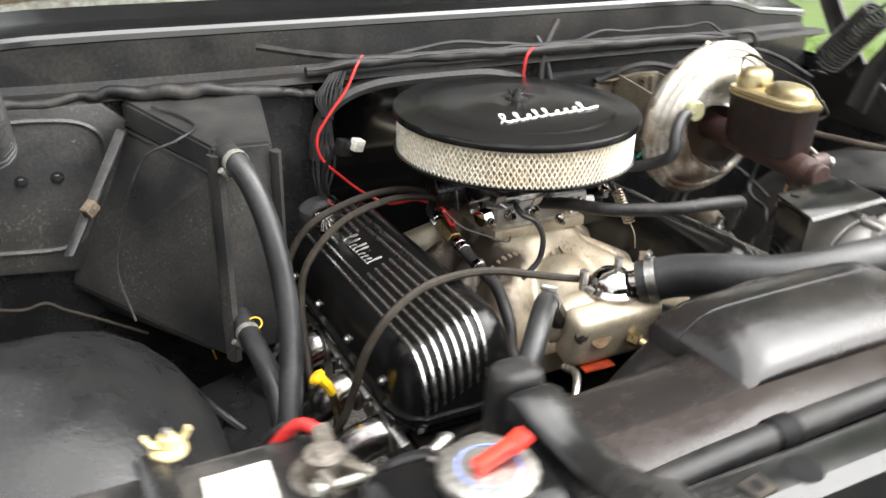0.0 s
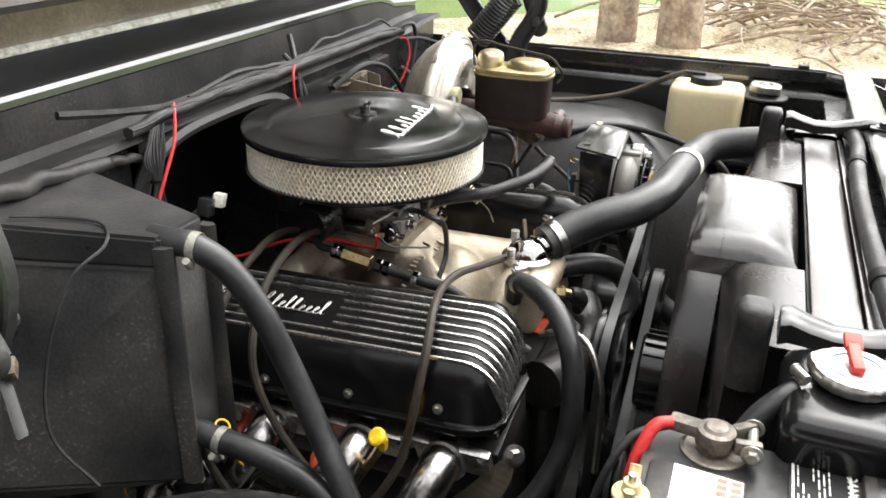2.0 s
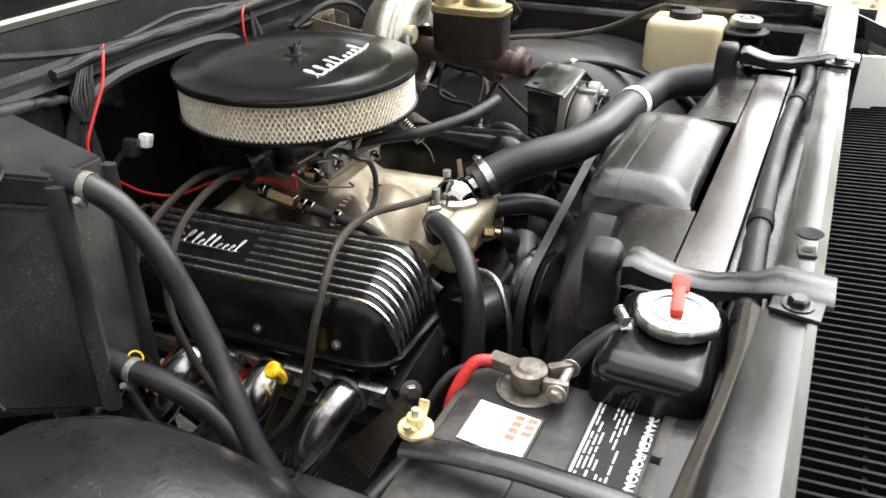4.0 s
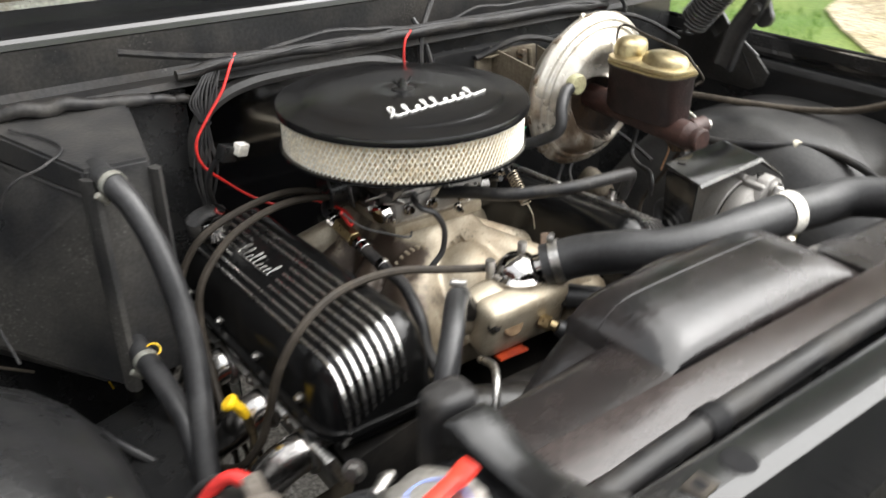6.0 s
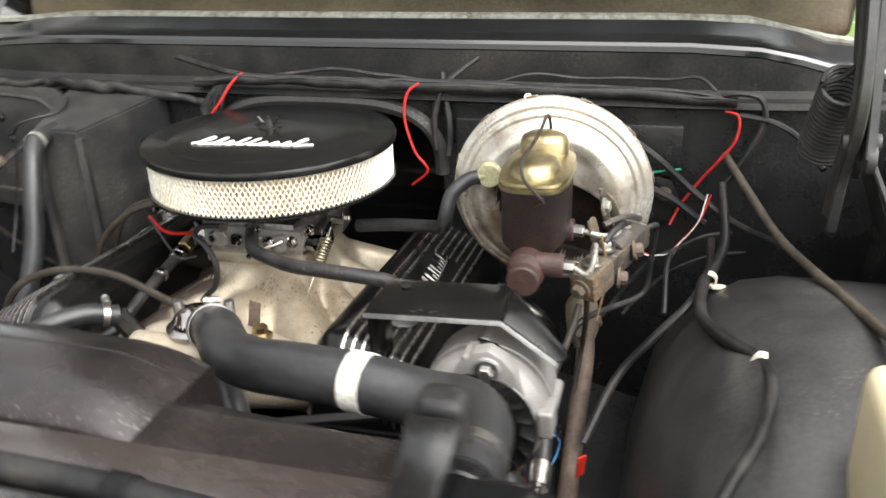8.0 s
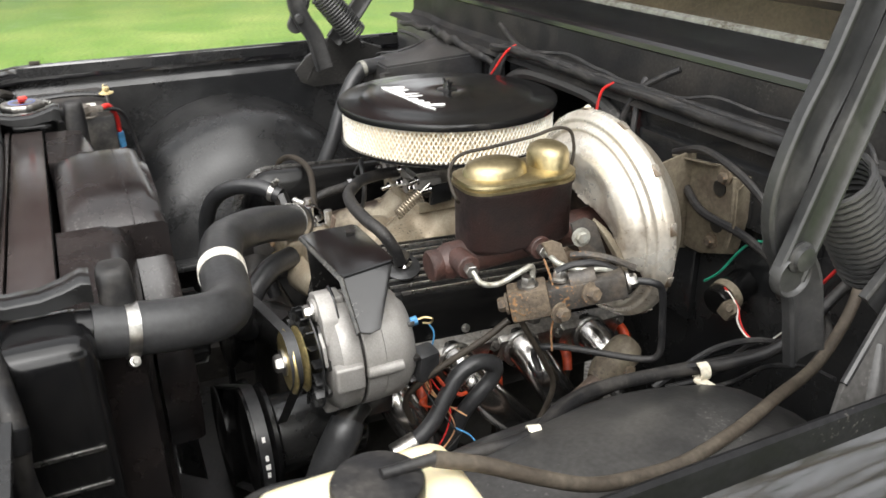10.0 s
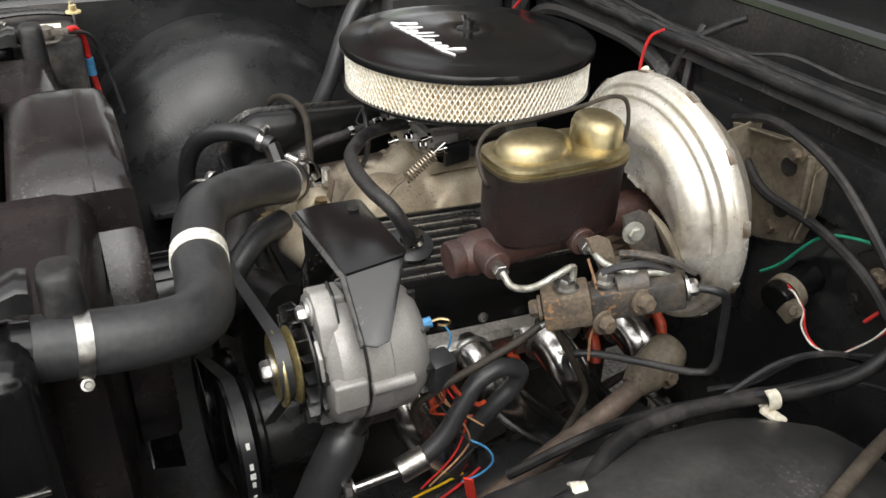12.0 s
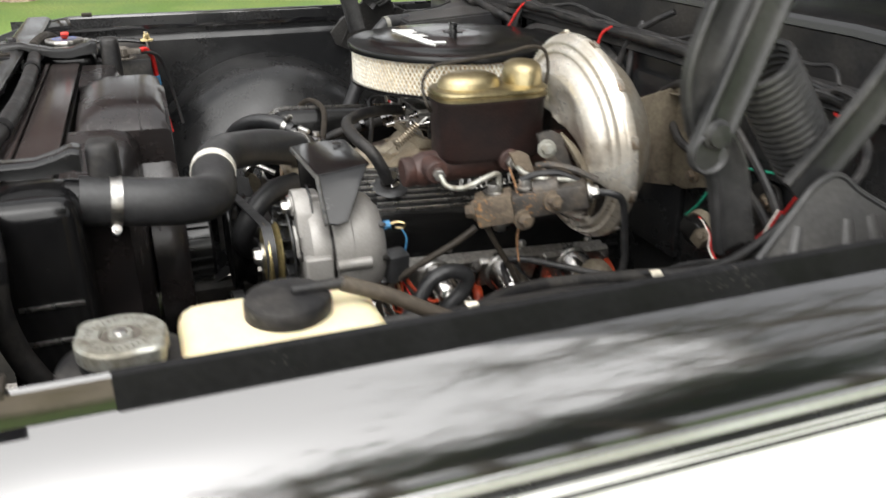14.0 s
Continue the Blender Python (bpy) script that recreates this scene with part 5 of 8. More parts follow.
def belt(name, circles, y, wide, label):
    """A belt round two or three pulleys, as the hull of their circles."""
    pts = []
    for (cx, cz), r in circles:
        for k in range(48):
            w = k * math.tau / 48
            pts.append((cx + r * math.cos(w), cz + r * math.sin(w)))
    pts = sorted(pts)
    def half(seq):
        h = []
        for p in seq:
            while len(h) > 1 and (h[-1][0] - h[-2][0]) * (p[1] - h[-2][1]) - (h[-1][1] - h[-2][1]) * (p[0] - h[-2][0]) <= 0:
                h.pop()
            h.append(p)
        return h[:-1]
    hull = half(pts) + half(pts[::-1])
    mx, mz = sum(p[0] for p in hull) / len(hull), sum(p[1] for p in hull) / len(hull)
    rings = []
    for x, z in hull:
        d = Vector((x - mx, 0, z - mz)).normalized() * 0.008
        o, i = Vector((x, 0, z)) + d * 0.3, Vector((x, 0, z)) - d
        rings.append([(o.x, y - wide / 2, o.z), (o.x, y + wide / 2, o.z), (i.x, y + wide * 0.32, i.z), (i.x, y - wide * 0.32, i.z)])
    bm = bmesh.new()
    loft(bm, rings, closed=True)
    top = solid(name, bm, RUBBER, label, "belt", "drive belts")
    return top


belt("drive_belt", [(ac_p, 0.034), (wp_p, 0.076), (cr_p, 0.083)], -0.381, 0.013, "black rubber V belt driving the alternator")
pb = belt("drive_belt", [(ps_p, 0.072), (cr_p, 0.083)], -0.412, 0.015, "black rubber V belt with worn white print")
for k in range(9):
    w = radians(-38 + k * 9)
    if k in (3, 7):
        continue
    bm = bmesh.new()
    box(bm, (ps_p[0] + 0.0752 * math.cos(w), -0.412, ps_p[1] + 0.0752 * math.sin(w)), (0.0012, 0.006 if k % 2 else 0.004, 0.007), (0, -math.degrees(w), 0), 0.0)
    part("print_bar", bm, WHITEINK, pb, "worn white print")
fan = thing("cooling_fan", (0, -0.48, 0.80), "black engine cooling fan inside the shroud", "fan")
bm = bmesh.new()
cyl(bm, (0, -0.425, 0.815), (0, -0.505, 0.815), 0.055, seg=28)
hub = part("clutch_hub", bm, SATIN, fan)
for k in range(20):
    bm = bmesh.new()
    w = k * math.tau / 20
    box(bm, (0.05 * math.cos(w), -0.45, 0.815 + 0.05 * math.sin(w)), (0.02, 0.04, 0.003), (0, -math.degrees(w), 0), 0.0)
    part("cooling_fin", bm, SATIN, hub)
for k in range(6):
    w = k * math.tau / 6 + 0.3
    c, s = math.cos(w), math.sin(w)
    bm = bmesh.new()
    q = []
    for r, ww, dy in ((0.05, 0.03, 0.012), (0.14, 0.05, 0.018), (0.225, 0.055, 0.02)):
        q.append([(r * c - ww * s, -0.488 - dy, 0.815 + r * s + ww * c), (r * c + ww * s, -0.488 + dy, 0.815 + r * s - ww * c)])
    loft(bm, [[a, b, vec(b) + Vector((0, 0.002, 0)), vec(a) + Vector((0, 0.002, 0))] for a, b in q])
    part("blade", bm, SATIN, fan)

# ---- radiator, shroud and hold-downs ----
rad = thing("radiator", (0.03, -0.62, 0.58), "black painted crossflow radiator with side tanks", "radiator")
for sx, x0, x1 in ((-1, -0.465, -0.335), (1, 0.385, 0.478)):
    bm = bmesh.new()
    box(bm, ((x0 + x1) / 2, -0.618, 0.825 + (0.006 if sx < 0 else 0)), (x1 - x0, 0.092, 0.50 + (0.012 if sx < 0 else 0)), bev=0.024, seg=5)
    part("side_tank", bm, GLOSS, rad, "glossy black side tank")
bm = bmesh.new()
box(bm, (0.025, -0.625, 0.82), (0.74, 0.05, 0.46), bev=0.003)
part("core", bm, BLOCK, rad)
for k in range(4):
    bm = bmesh.new()
    z = 0.965 - k * 0.040
    box(bm, (0.4785, -0.612, z), (0.003, 0.062, 0.0045), (0, 0, 0), 0.001)
    part("tank_rib", bm, ALU, rad, "bright edge of a pressed rib")
bm = bmesh.new()
cyl(bm, (0.415, -0.556, 1.049), (0.4165, -0.590, 1.054), 0.0245, seg=24)
part("inlet_neck", bm, GLOSS, rad)
bm = bmesh.new()
lathe(bm, [(0.026, 0), (0.026, 0.020), (0.029, 0.022), (0.029, 0.026), (0, 0.026)], (-0.392, -0.624, 1.066), (0, 0, 1), 28)
part("filler_neck", bm, GLOSS, rad)
bm = bmesh.new()
for y, w in ((-0.6225, 0.046),):
    plate(bm, [(-0.30, y - w / 2, 1.066), (0.385, y - w / 2, 1.066), (0.385, y + w / 2, 1.066), (-0.30, y + w / 2, 1.066)], (0, 0, 0.006), 0.002)
part("top_strip", bm, BROWNSEAL, rad, "brown-black satin top strip")
bm = bmesh.new()
plate(bm, [(-0.30, -0.655, 1.062), (0.385, -0.655, 1.062), (0.385, -0.648, 1.062), (-0.30, -0.648, 1.062)], (0, 0, 0.012), 0.001)
part("front_lip", bm, BROWNSEAL, rad)

bm = bmesh.new()
def lobes(f):
    return 1 + 0.11 * max(0.0, math.cos(2 * math.tau * f + 0.6)) ** 5 + 0.012 * math.cos(18 * math.tau * f)
lathe(bm, [(0.0, 0), (0.0305, 0), (0.0325, 0.003), (0.0325, 0.009), (0.0308, 0.0115), (0.025, 0.0125), (0.0, 0.0115)], (-0.392, -0.624, 1.090), (0, 0, 1), 96, wobble=lobes)
cap = part("cap", bm, STEEL, rad, "zinc pressure cap with a red safety lever")
for r0, r1, m in ((0.0195, 0.0208, BLUEINK),):
    bm = bmesh.new()
    lathe(bm, [(r0, 0), (r0, 0.0006), (r1, 0.0006), (r1, 0)], (-0.392, -0.624, 1.1023), (0, 0, 1), 40, closed=True)
    part("printed_ring", bm, m, cap, "blue printed ring")
bm = bmesh.new()
box(bm, (-0.388, -0.623, 1.1075), (0.030, 0.010, 0.008), (0, -12, 8), 0.002)
box(bm, (-0.370, -0.621, 1.1125), (0.016, 0.014, 0.006), (0, -24, 8), 0.002)
part("lever", bm, REDPLASTIC, cap, "red safety release lever")

shr = thing("fan_shroud", (0.03, -0.50, 0.60), "dusty black plastic fan shroud with an arched hump", "fan shroud")
FC = (0.0, 0.845)
bm = bmesh.new()
rings = []
for x in (-0.131, -0.130, -0.124, -0.116, -0.105, -0.09, -0.06, -0.02, 0.03, 0.07, 0.10, 0.12, 0.135, 0.148, 0.158, 0.165, 0.166):
    s = min(1.0, max(0.0, (0.1485 - abs(x - 0.0175)) / (0.040 if x < 0 else 0.075)))
    h = 0.004 + 0.021 * (1 - (1 - s) ** 2.2)
    z = 1.061 - 0.004 * (abs(x) / 0.14) ** 2
    rings.append([(x, -0.590, z), (x, -0.589, z + 0.25 * h), (x, -0.580, z + 0.55 * h), (x, -0.566, z + 0.82 * h), (x, -0.552, z + 0.97 * h), (x, -0.538, z + h), (x, -0.505, z + 0.98 * h), (x, -0.485, z + 0.93 * h), (x, -0.474, z + 0.70 * h), (x, -0.469, z - 0.002), (x, -0.468, 0.98), (x, -0.50, 0.98)])
loft(bm, rings)
part("hump", bm, SHROUD, shr, "raised arched hump over the fan", 50)
bm = bmesh.new()
rings = []
for r0, y in ((0.236, -0.512), (0.236, -0.49), (0.236, -0.476), (0.232, -0.468), (0.226, -0.467)):
    rings.append([(FC[0] + r0 * math.cos(w), y, FC[1] + r0 * math.sin(w)) for w in np.linspace(-0.35, math.pi + 0.35, 61)])
made = [[bm.verts.new(q) for q in ring] for ring in rings]
for a, b in zip(made, made[1:]):
    for i in range(len(a) - 1):
        bm.faces.new((a[i], a[i + 1], b[i + 1], b[i]))
bm.normal_update()
bmesh.ops.solidify(bm, geom=bm.faces[:], thickness=-0.003)
part("ring", bm, SHROUD, shr, "", 50)
for x0, x1 in ((-0.315, -0.131), (0.166, 0.392)):
    bm = bmesh.new()
    ring = lambda x, e: [(x, -0.596, 1.064), (x, -0.545, 1.064), (x, -0.524 - 0.02 * e, 1.058), (x, -0.512 - 0.02 * e, 1.040), (x, -0.508 - 0.02 * e, 0.62), (x, -0.596, 0.62)]  # noqa: E731
    loft(bm, [ring(x0, 1.0 if x0 < 0 else 0.0), ring(x1, 0.0 if x0 < 0 else 1.0)])
    part("side_body", bm, SHROUD, shr)
bm = bmesh.new()
tube(bm, [(-0.131, -0.507, 1.0615), (-0.120, -0.507, 1.0725), (-0.105, -0.507, 1.0805), (-0.09, -0.507, 1.0840), (-0.06, -0.507, 1.0850), (0.0, -0.507, 1.0855), (0.07, -0.507, 1.0850), (0.10, -0.507, 1.0835), (0.126, -0.507, 1.0785), (0.150, -0.507, 1.068), (0.165, -0.507, 1.0605)], 0.0010, 6, 4)
part("seam", bm, SHROUD, shr)


def hold_down(x, rear_x):
    top = thing("radiator_hold_down", (x, -0.64, 1.03), "black pressed steel radiator hold-down with a rubber cushion", "bracket", "radiator hold-downs")
    bm = bmesh.new()
    stations = [(-0.735, 0.024, 1.100, 1.108), (-0.690, 0.024, 1.102, 1.110), (-0.675, 0.019, 1.095, 1.104), (-0.640, 0.016, 1.082, 1.096), (-0.612, 0.016, 1.080, 1.096), (-0.592, 0.018, 1.084, 1.101), (-0.575, 0.019, 1.086, 1.107), (-0.567, 0.019, 1.083, 1.105)]
    rings = []
    for i, (y, hw, z0, z1) in enumerate(stations):
        xx = x + (rear_x - x) * i / 7
        rings.append([(xx - hw, y, z0), (xx + hw, y, z0), (xx + hw, y, z1 - 0.003), (xx + hw - 0.004, y, z1), (xx - hw + 0.004, y, z1), (xx - hw, y, z1 - 0.003)])
    loft(bm, rings)
    part("strap", bm, SATIN, top, "", 50)
    bm = bmesh.new()
    ring = lambda z, s: [(rear_x + s * 0.020 * math.copysign(abs(math.cos(w)) ** 0.6, math.cos(w)), -0.546 + s * 0.0165 * math.copysign(abs(math.sin(w)) ** 0.6, math.sin(w)), z) for w in np.linspace(0, math.tau, 25)[:-1]]  # noqa: E731
    loft(bm, [ring(1.030, 1.05), ring(1.098, 1.0), ring(1.106, 0.93), ring(1.110, 0.78), ring(1.111, 0.4)])
    part("cushion", bm, RUBBERDUST, top, "rounded rubber cushion", 50)
    bm = bmesh.new()
    plate(bm, [(x - 0.052, -0.727, 1.1015), (x - 0.020, -0.730, 1.1015), (x - 0.018, -0.690, 1.1015), (x - 0.045, -0.688, 1.1015)], (0, 0, 0.005), 0.002)
    part("foot", bm, SATIN, top)
    bm = bmesh.new()
    bolt(bm, (x - 0.034, -0.709, 1.106), (0, 0, 1), 0.0085, 0.008)
    part("bolt", bm, SATIN, top)


hold_down(-0.320, -0.326)
hold_down(0.402, 0.397)
loom = thing("wiring_loom", (0.03, -0.665, 1.085), "dusty taped wiring loom along the radiator top", "wiring loom")
LM = [(-0.46, -0.680, 1.060), (-0.38, -0.676, 1.082), (-0.30, -0.670, 1.086), (-0.18, -0.664, 1.087), (0.03, -0.660, 1.087), (0.20, -0.664, 1.087), (0.30, -0.671, 1.087), (0.40, -0.668, 1.083), (0.48, -0.655, 1.070), (0.535, -0.645, 1.045), (0.545, -0.648, 1.000), (0.540, -0.640, 0.95), (0.535, -0.622, 0.90), (0.50, -0.60, 0.82), (0.50, -0.60, 0.70)]
bm = bmesh.new()
tube(bm, LM, [0.011, 0.0115, 0.0108, 0.011, 0.0105, 0.0112, 0.0105, 0.0115, 0.012, 0.0125, 0.0130, 0.0122, 0.0128, 0.012, 0.012], 12, 8)
part("sheath", bm, RUBBERDUST, loom)
line = spline(LM, 8)
for k in (10, 24, 41, 57, 74):
    bm = bmesh.new()
    lathe(bm, [(0.0116, -0.011), (0.0128, -0.010), (0.0131, 0.0), (0.0128, 0.010), (0.0116, 0.011)], line[k], line[k + 1] - line[k - 1], 14)
    part("tape_wrap", bm, MATTE, loom, "wrap of black tape")
# upper radiator hose
hose = thing("radiator_hose", (0.28, -0.45, 1.0), "black rubber upper radiator hose with a paper band", "radiator hose")
UP = [(0.031, -0.268, 0.968), (0.064, -0.300, 0.985), (0.093, -0.340, 0.999), (0.124, -0.376, 1.007), (0.168, -0.403, 1.017), (0.226, -0.418, 1.026), (0.286, -0.428, 1.029), (0.347, -0.434, 1.024), (0.390, -0.450, 1.031), (0.410, -0.488, 1.039), (0.414, -0.540, 1.047), (0.416, -0.575, 1.053)]
bm = bmesh.new()
tube(bm, UP, 0.0266, 20, 8)
part("tube", bm, RUBBER, hose)
bm = bmesh.new()
d = (vec(UP[7]) - vec(UP[5])).normalized()
lathe(bm, [(0.0268, -0.010), (0.0280, -0.010), (0.0280, 0.010), (0.0268, 0.010)], UP[6], d, 28, closed=True)
band = part("paper_band", bm, LABELWHITE, hose, "cream paper band with yellow and black print")
u, v, a = frame_of(d)
for i in range(5):
    for j in range(3):
        w = radians(60 + i * 13)
        if (i + j) % 2:
            continue
        bm = bmesh.new()
        p = vec(UP[6]) + a * (-0.006 + j * 0.006) + (u * math.cos(w) + v * math.sin(w)) * 0.0281
        bolt(bm, p, u * math.cos(w) + v * math.sin(w), 0.0028, 0.0006, False)
        part("print_mark", bm, YELLOW if j == 1 else LABELBLACK, band)
bm = bmesh.new()
clamp(bm, UP[10], vec(UP[10]) - vec(UP[9]), 0.0272, 0.012, (0.5, 0, -0.8))
part("clamp", bm, STEEL, hose, "bright worm clamp")
bm = bmesh.new()
clamp(bm, (0.043, -0.280, 0.975), vec(UP[1]) - vec(UP[0]), 0.0272, 0.012, (0.3, 0, 1))
part("clamp", bm, STEEL, hose, "bright worm clamp")

# ---- heater case and hoses ----
hb = thing("heater_case", (-0.45, 0.14, 0.80), "dusty black heater case on the firewall", "heater case")
bm = bmesh.new()
low, high = 0.80, 1.112
FLx, BLx, BR, FR = (-0.425, 0.026), (-0.505, 0.222), (-0.310, 0.228), (-0.346, 0.030)
ZT = {FLx: 1.110, BLx: 1.128, BR: 1.124, FR: 1.106}
def up(q, dz, out=0.0):
    return (q[0] - out, q[1] - out * 0.4, ZT[q] + dz)
v = {n: bm.verts.new(p) for n, p in {"fl": up(FLx, 0), "bl": up(BLx, 0), "br": up(BR, 0), "fr": up(FR, 0), "fl1": up(FLx, -0.034), "bl1": up(BLx, -0.040), "fl2": (-0.419, 0.030, 1.076), "bl2": (-0.503, 0.226, 1.088), "fl0": (-0.427, 0.030, 0.80), "bl0": (-0.610, 0.228, 0.86), "fr0": (-0.346, 0.034, 0.80), "br0": (-0.310, 0.230, 0.80), "bb0": (-0.560, 0.228, 0.80)}.items()}
for names in ("fl fr br bl", "fl bl bl1 fl1", "fl1 bl1 bl2 fl2", "fl2 bl2 bl0", "fl2 bl0 fl0", "fl0 bl0 bb0", "fl fl1 fl2 fl0 fr0 fr", "fr fr0 br0 br", "fl0 bb0 br0 fr0", "bl br br0 bb0 bl0 bl2 bl1"):
    bm.faces.new([v[n] for n in names.split()])
bmesh.ops.bevel(bm, geom=bm.edges[:], offset=0.004, segments=2, affect="EDGES")
part("case", bm, HEATER, hb, "", 30)
bm = bmesh.new()
loft(bm, [[(-0.427, 0.018, z), (-0.420, 0.012, z), (-0.412, 0.016, z), (-0.415, 0.028, z), (-0.43, 0.030, z)] for z in (0.80, 1.10)])
loft(bm, [[(-0.348, 0.022, z), (-0.342, 0.016, z), (-0.336, 0.024, z), (-0.338, 0.036, z), (-0.35, 0.034, z)] for z in (0.80, 1.095)])
part("corner_rib", bm, HEATER, hb)
bm = bmesh.new()
plate(bm, [(-0.73, 0.226, 0.90), (-0.56, 0.226, 0.88), (-0.50, 0.226, 1.10), (-0.53, 0.226, 1.128), (-0.73, 0.226, 1.13)], (0, -0.014, 0), 0.005)
cover = part("side_cover", bm, HEATER, hb, "flat pressed blower cover")
bm = bmesh.new()
tube(bm, [(-0.70, 0.211, 0.93), (-0.60, 0.211, 0.925), (-0.565, 0.211, 0.96), (-0.535, 0.211, 1.06), (-0.555, 0.211, 1.10), (-0.62, 0.211, 1.112), (-0.71, 0.211, 1.11)], 0.004, 6, 6)
part("pressed_bead", bm, HEATER, cover)
for x, z in ((-0.645, 1.03), (-0.60, 1.03), (-0.66, 1.07)):
    bm = bmesh.new()
    bolt(bm, (x, 0.212, z), (0, -1, 0), 0.006, 0.005)
    part("screw", bm, SATIN, cover)
bm = bmesh.new()
plate(bm, [(-0.606, 0.055, 0.985), (-0.594, 0.052, 0.985), (-0.500, 0.196, 1.092), (-0.512, 0.200, 1.096)], (-0.006, -0.008, 0), 0.002)
strut = part("strut", bm, RUBBERDUST, hb, "folded grey steel strut")
bm = bmesh.new()
box(bm, (-0.570, 0.090, 1.026), (0.020, 0.014, 0.016), (0, -30, 40), 0.003)
part("strut_clip", bm, RUSTY, strut, "rusty clip on the strut")
for k, pts in enumerate([[(-0.405, 0.05, 1.10), (-0.404, 0.022, 1.099), (-0.400, 0.0, 1.096), (-0.388, -0.030, 1.070), (-0.377, -0.058, 1.020), (-0.372, -0.085, 0.955), (-0.376, -0.115, 0.895), (-0.390, -0.150, 0.840), (-0.405, -0.19, 0.78), (-0.41, -0.26, 0.70), (-0.36, -0.33, 0.66)], [(-0.405, 0.05, 0.862), (-0.406, 0.022, 0.860), (-0.406, -0.01, 0.856), (-0.402, -0.06, 0.847), (-0.398, -0.115, 0.825), (-0.402, -0.165, 0.79), (-0.395, -0.24, 0.71), (-0.34, -0.33, 0.69), (-0.24, -0.38, 0.70)]]):
    hh = thing("heater_hose", pts[1], "black rubber heater hose from the heater case", "heater hose", "heater hoses")
    bm = bmesh.new()
    tube(bm, pts, 0.0148, 14, 8)
    part("tube", bm, RUBBER, hh)
    bm = bmesh.new()
    clamp(bm, pts[2], vec(pts[2]) - vec(pts[1]), 0.015, 0.009, (-0.5, -0.5, -0.6))
    part("clamp", bm, ZINC, hh, "worm drive clamp")
tie = thing("wire_tie", (-0.394, 0.0, 0.875), "yellow tag ring on the lower heater hose", "tag")
bm = bmesh.new()
tube(bm, [(-0.394 + 0.009 * math.cos(w), -0.004 + 0.007 * math.sin(w), 0.866 + 0.005 * math.sin(w)) for w in np.linspace(0, math.tau, 11)], 0.0013, 6, 3)
tube(bm, [(-0.398, -0.010, 0.862), (-0.406, -0.018, 0.852), (-0.404, -0.026, 0.835), (-0.398, -0.030, 0.82)], 0.0013, 6, 4)
part("ring", bm, YELLOW, tie)

# front hoses
hp = thing("bypass_hose", (-0.2, -0.36, 0.85), "black rubber hose curving down from the manifold", "hose")
bm = bmesh.new()
tube(bm, [(-0.098, -0.262, 0.966), (-0.125, -0.290, 0.978), (-0.160, -0.330, 0.972), (-0.192, -0.360, 0.940), (-0.212, -0.372, 0.885), (-0.222, -0.368, 0.82), (-0.245, -0.345, 0.76), (-0.28, -0.31, 0.72), (-0.34, -0.29, 0.70)], 0.0135, 14, 8)
part("tube", bm, RUBBER, hp)
bm = bmesh.new()
clamp(bm, (-0.108, -0.272, 0.971), (-0.6, -0.65, 0.25), 0.0138, 0.008, (0, 0, 1))
part("clamp", bm, STEEL, hp)
pipe_thing("fuel_pipe", [(-0.095, -0.300, 0.895), (-0.108, -0.340, 0.914), (-0.128, -0.369, 0.914), (-0.144, -0.388, 0.888), (-0.152, -0.398, 0.845), (-0.154, -0.40, 0.74)], 0.0045, STEEL, "bright steel fuel pipe beside the timing cover", "pipe")
pipe_thing("coolant_hose", [(0.055, -0.29, 0.925), (0.085, -0.33, 0.925), (0.112, -0.365, 0.905), (0.115, -0.385, 0.87), (0.085, -0.375, 0.835), (0.05, -0.35, 0.82)], 0.0165, RUBBER, "short black bypass hose to the water pump", "hose", seg=14)

# ---- brake booster and master cylinder ----
BC = vec((0.392, 0.024, 1.057))
BA = vec((0.031, -1.0, -0.092)).normalized()
bo = thing("brake_booster", (0.392, 0.10, 0.93), "stained silver brake booster on the firewall", "brake booster")
bm = bmesh.new()
SHELL = [(0.0, 0.040), (0.029, 0.040), (0.033, 0.036), (0.038, 0.031), (0.050, 0.031), (0.064, 0.035), (0.078, 0.0370), (0.090, 0.0355), (0.098, 0.031), (0.104, 0.025), (0.107, 0.0195), (0.110, 0.0175), (0.1125, 0.0190), (0.115, 0.0190), (0.117, 0.0160), (0.1185, 0.0125), (0.121, 0.0120), (0.1235, 0.0130), (0.126, 0.0115), (0.1275, 0.0070), (0.130, 0.0055), (0.1322, 0.0030)]
u, v, a = frame_of(BA)


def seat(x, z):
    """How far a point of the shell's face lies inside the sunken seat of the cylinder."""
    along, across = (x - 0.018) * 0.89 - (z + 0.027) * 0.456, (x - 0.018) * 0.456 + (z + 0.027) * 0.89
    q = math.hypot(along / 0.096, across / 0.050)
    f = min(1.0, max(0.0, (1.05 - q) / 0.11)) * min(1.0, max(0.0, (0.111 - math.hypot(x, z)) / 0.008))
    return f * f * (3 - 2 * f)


def shell_height(x, z):
    r = math.hypot(x, z)
    h = float(np.interp(r, [q[0] for q in SHELL], [q[1] for q in SHELL]))
    for w, deep in ((58, 0.0075), (118, 0.0075), (172, 0.006), (12, 0.005), (228, 0.006)):
        turn = (math.degrees(math.atan2(z, x)) - w + 180) % 360 - 180
        h -= deep * math.exp(-(turn / 17) ** 2 - ((r - 0.068) / 0.014) ** 2)
    f = seat(x, z)
    return h * (1 - f) + 0.004 * f


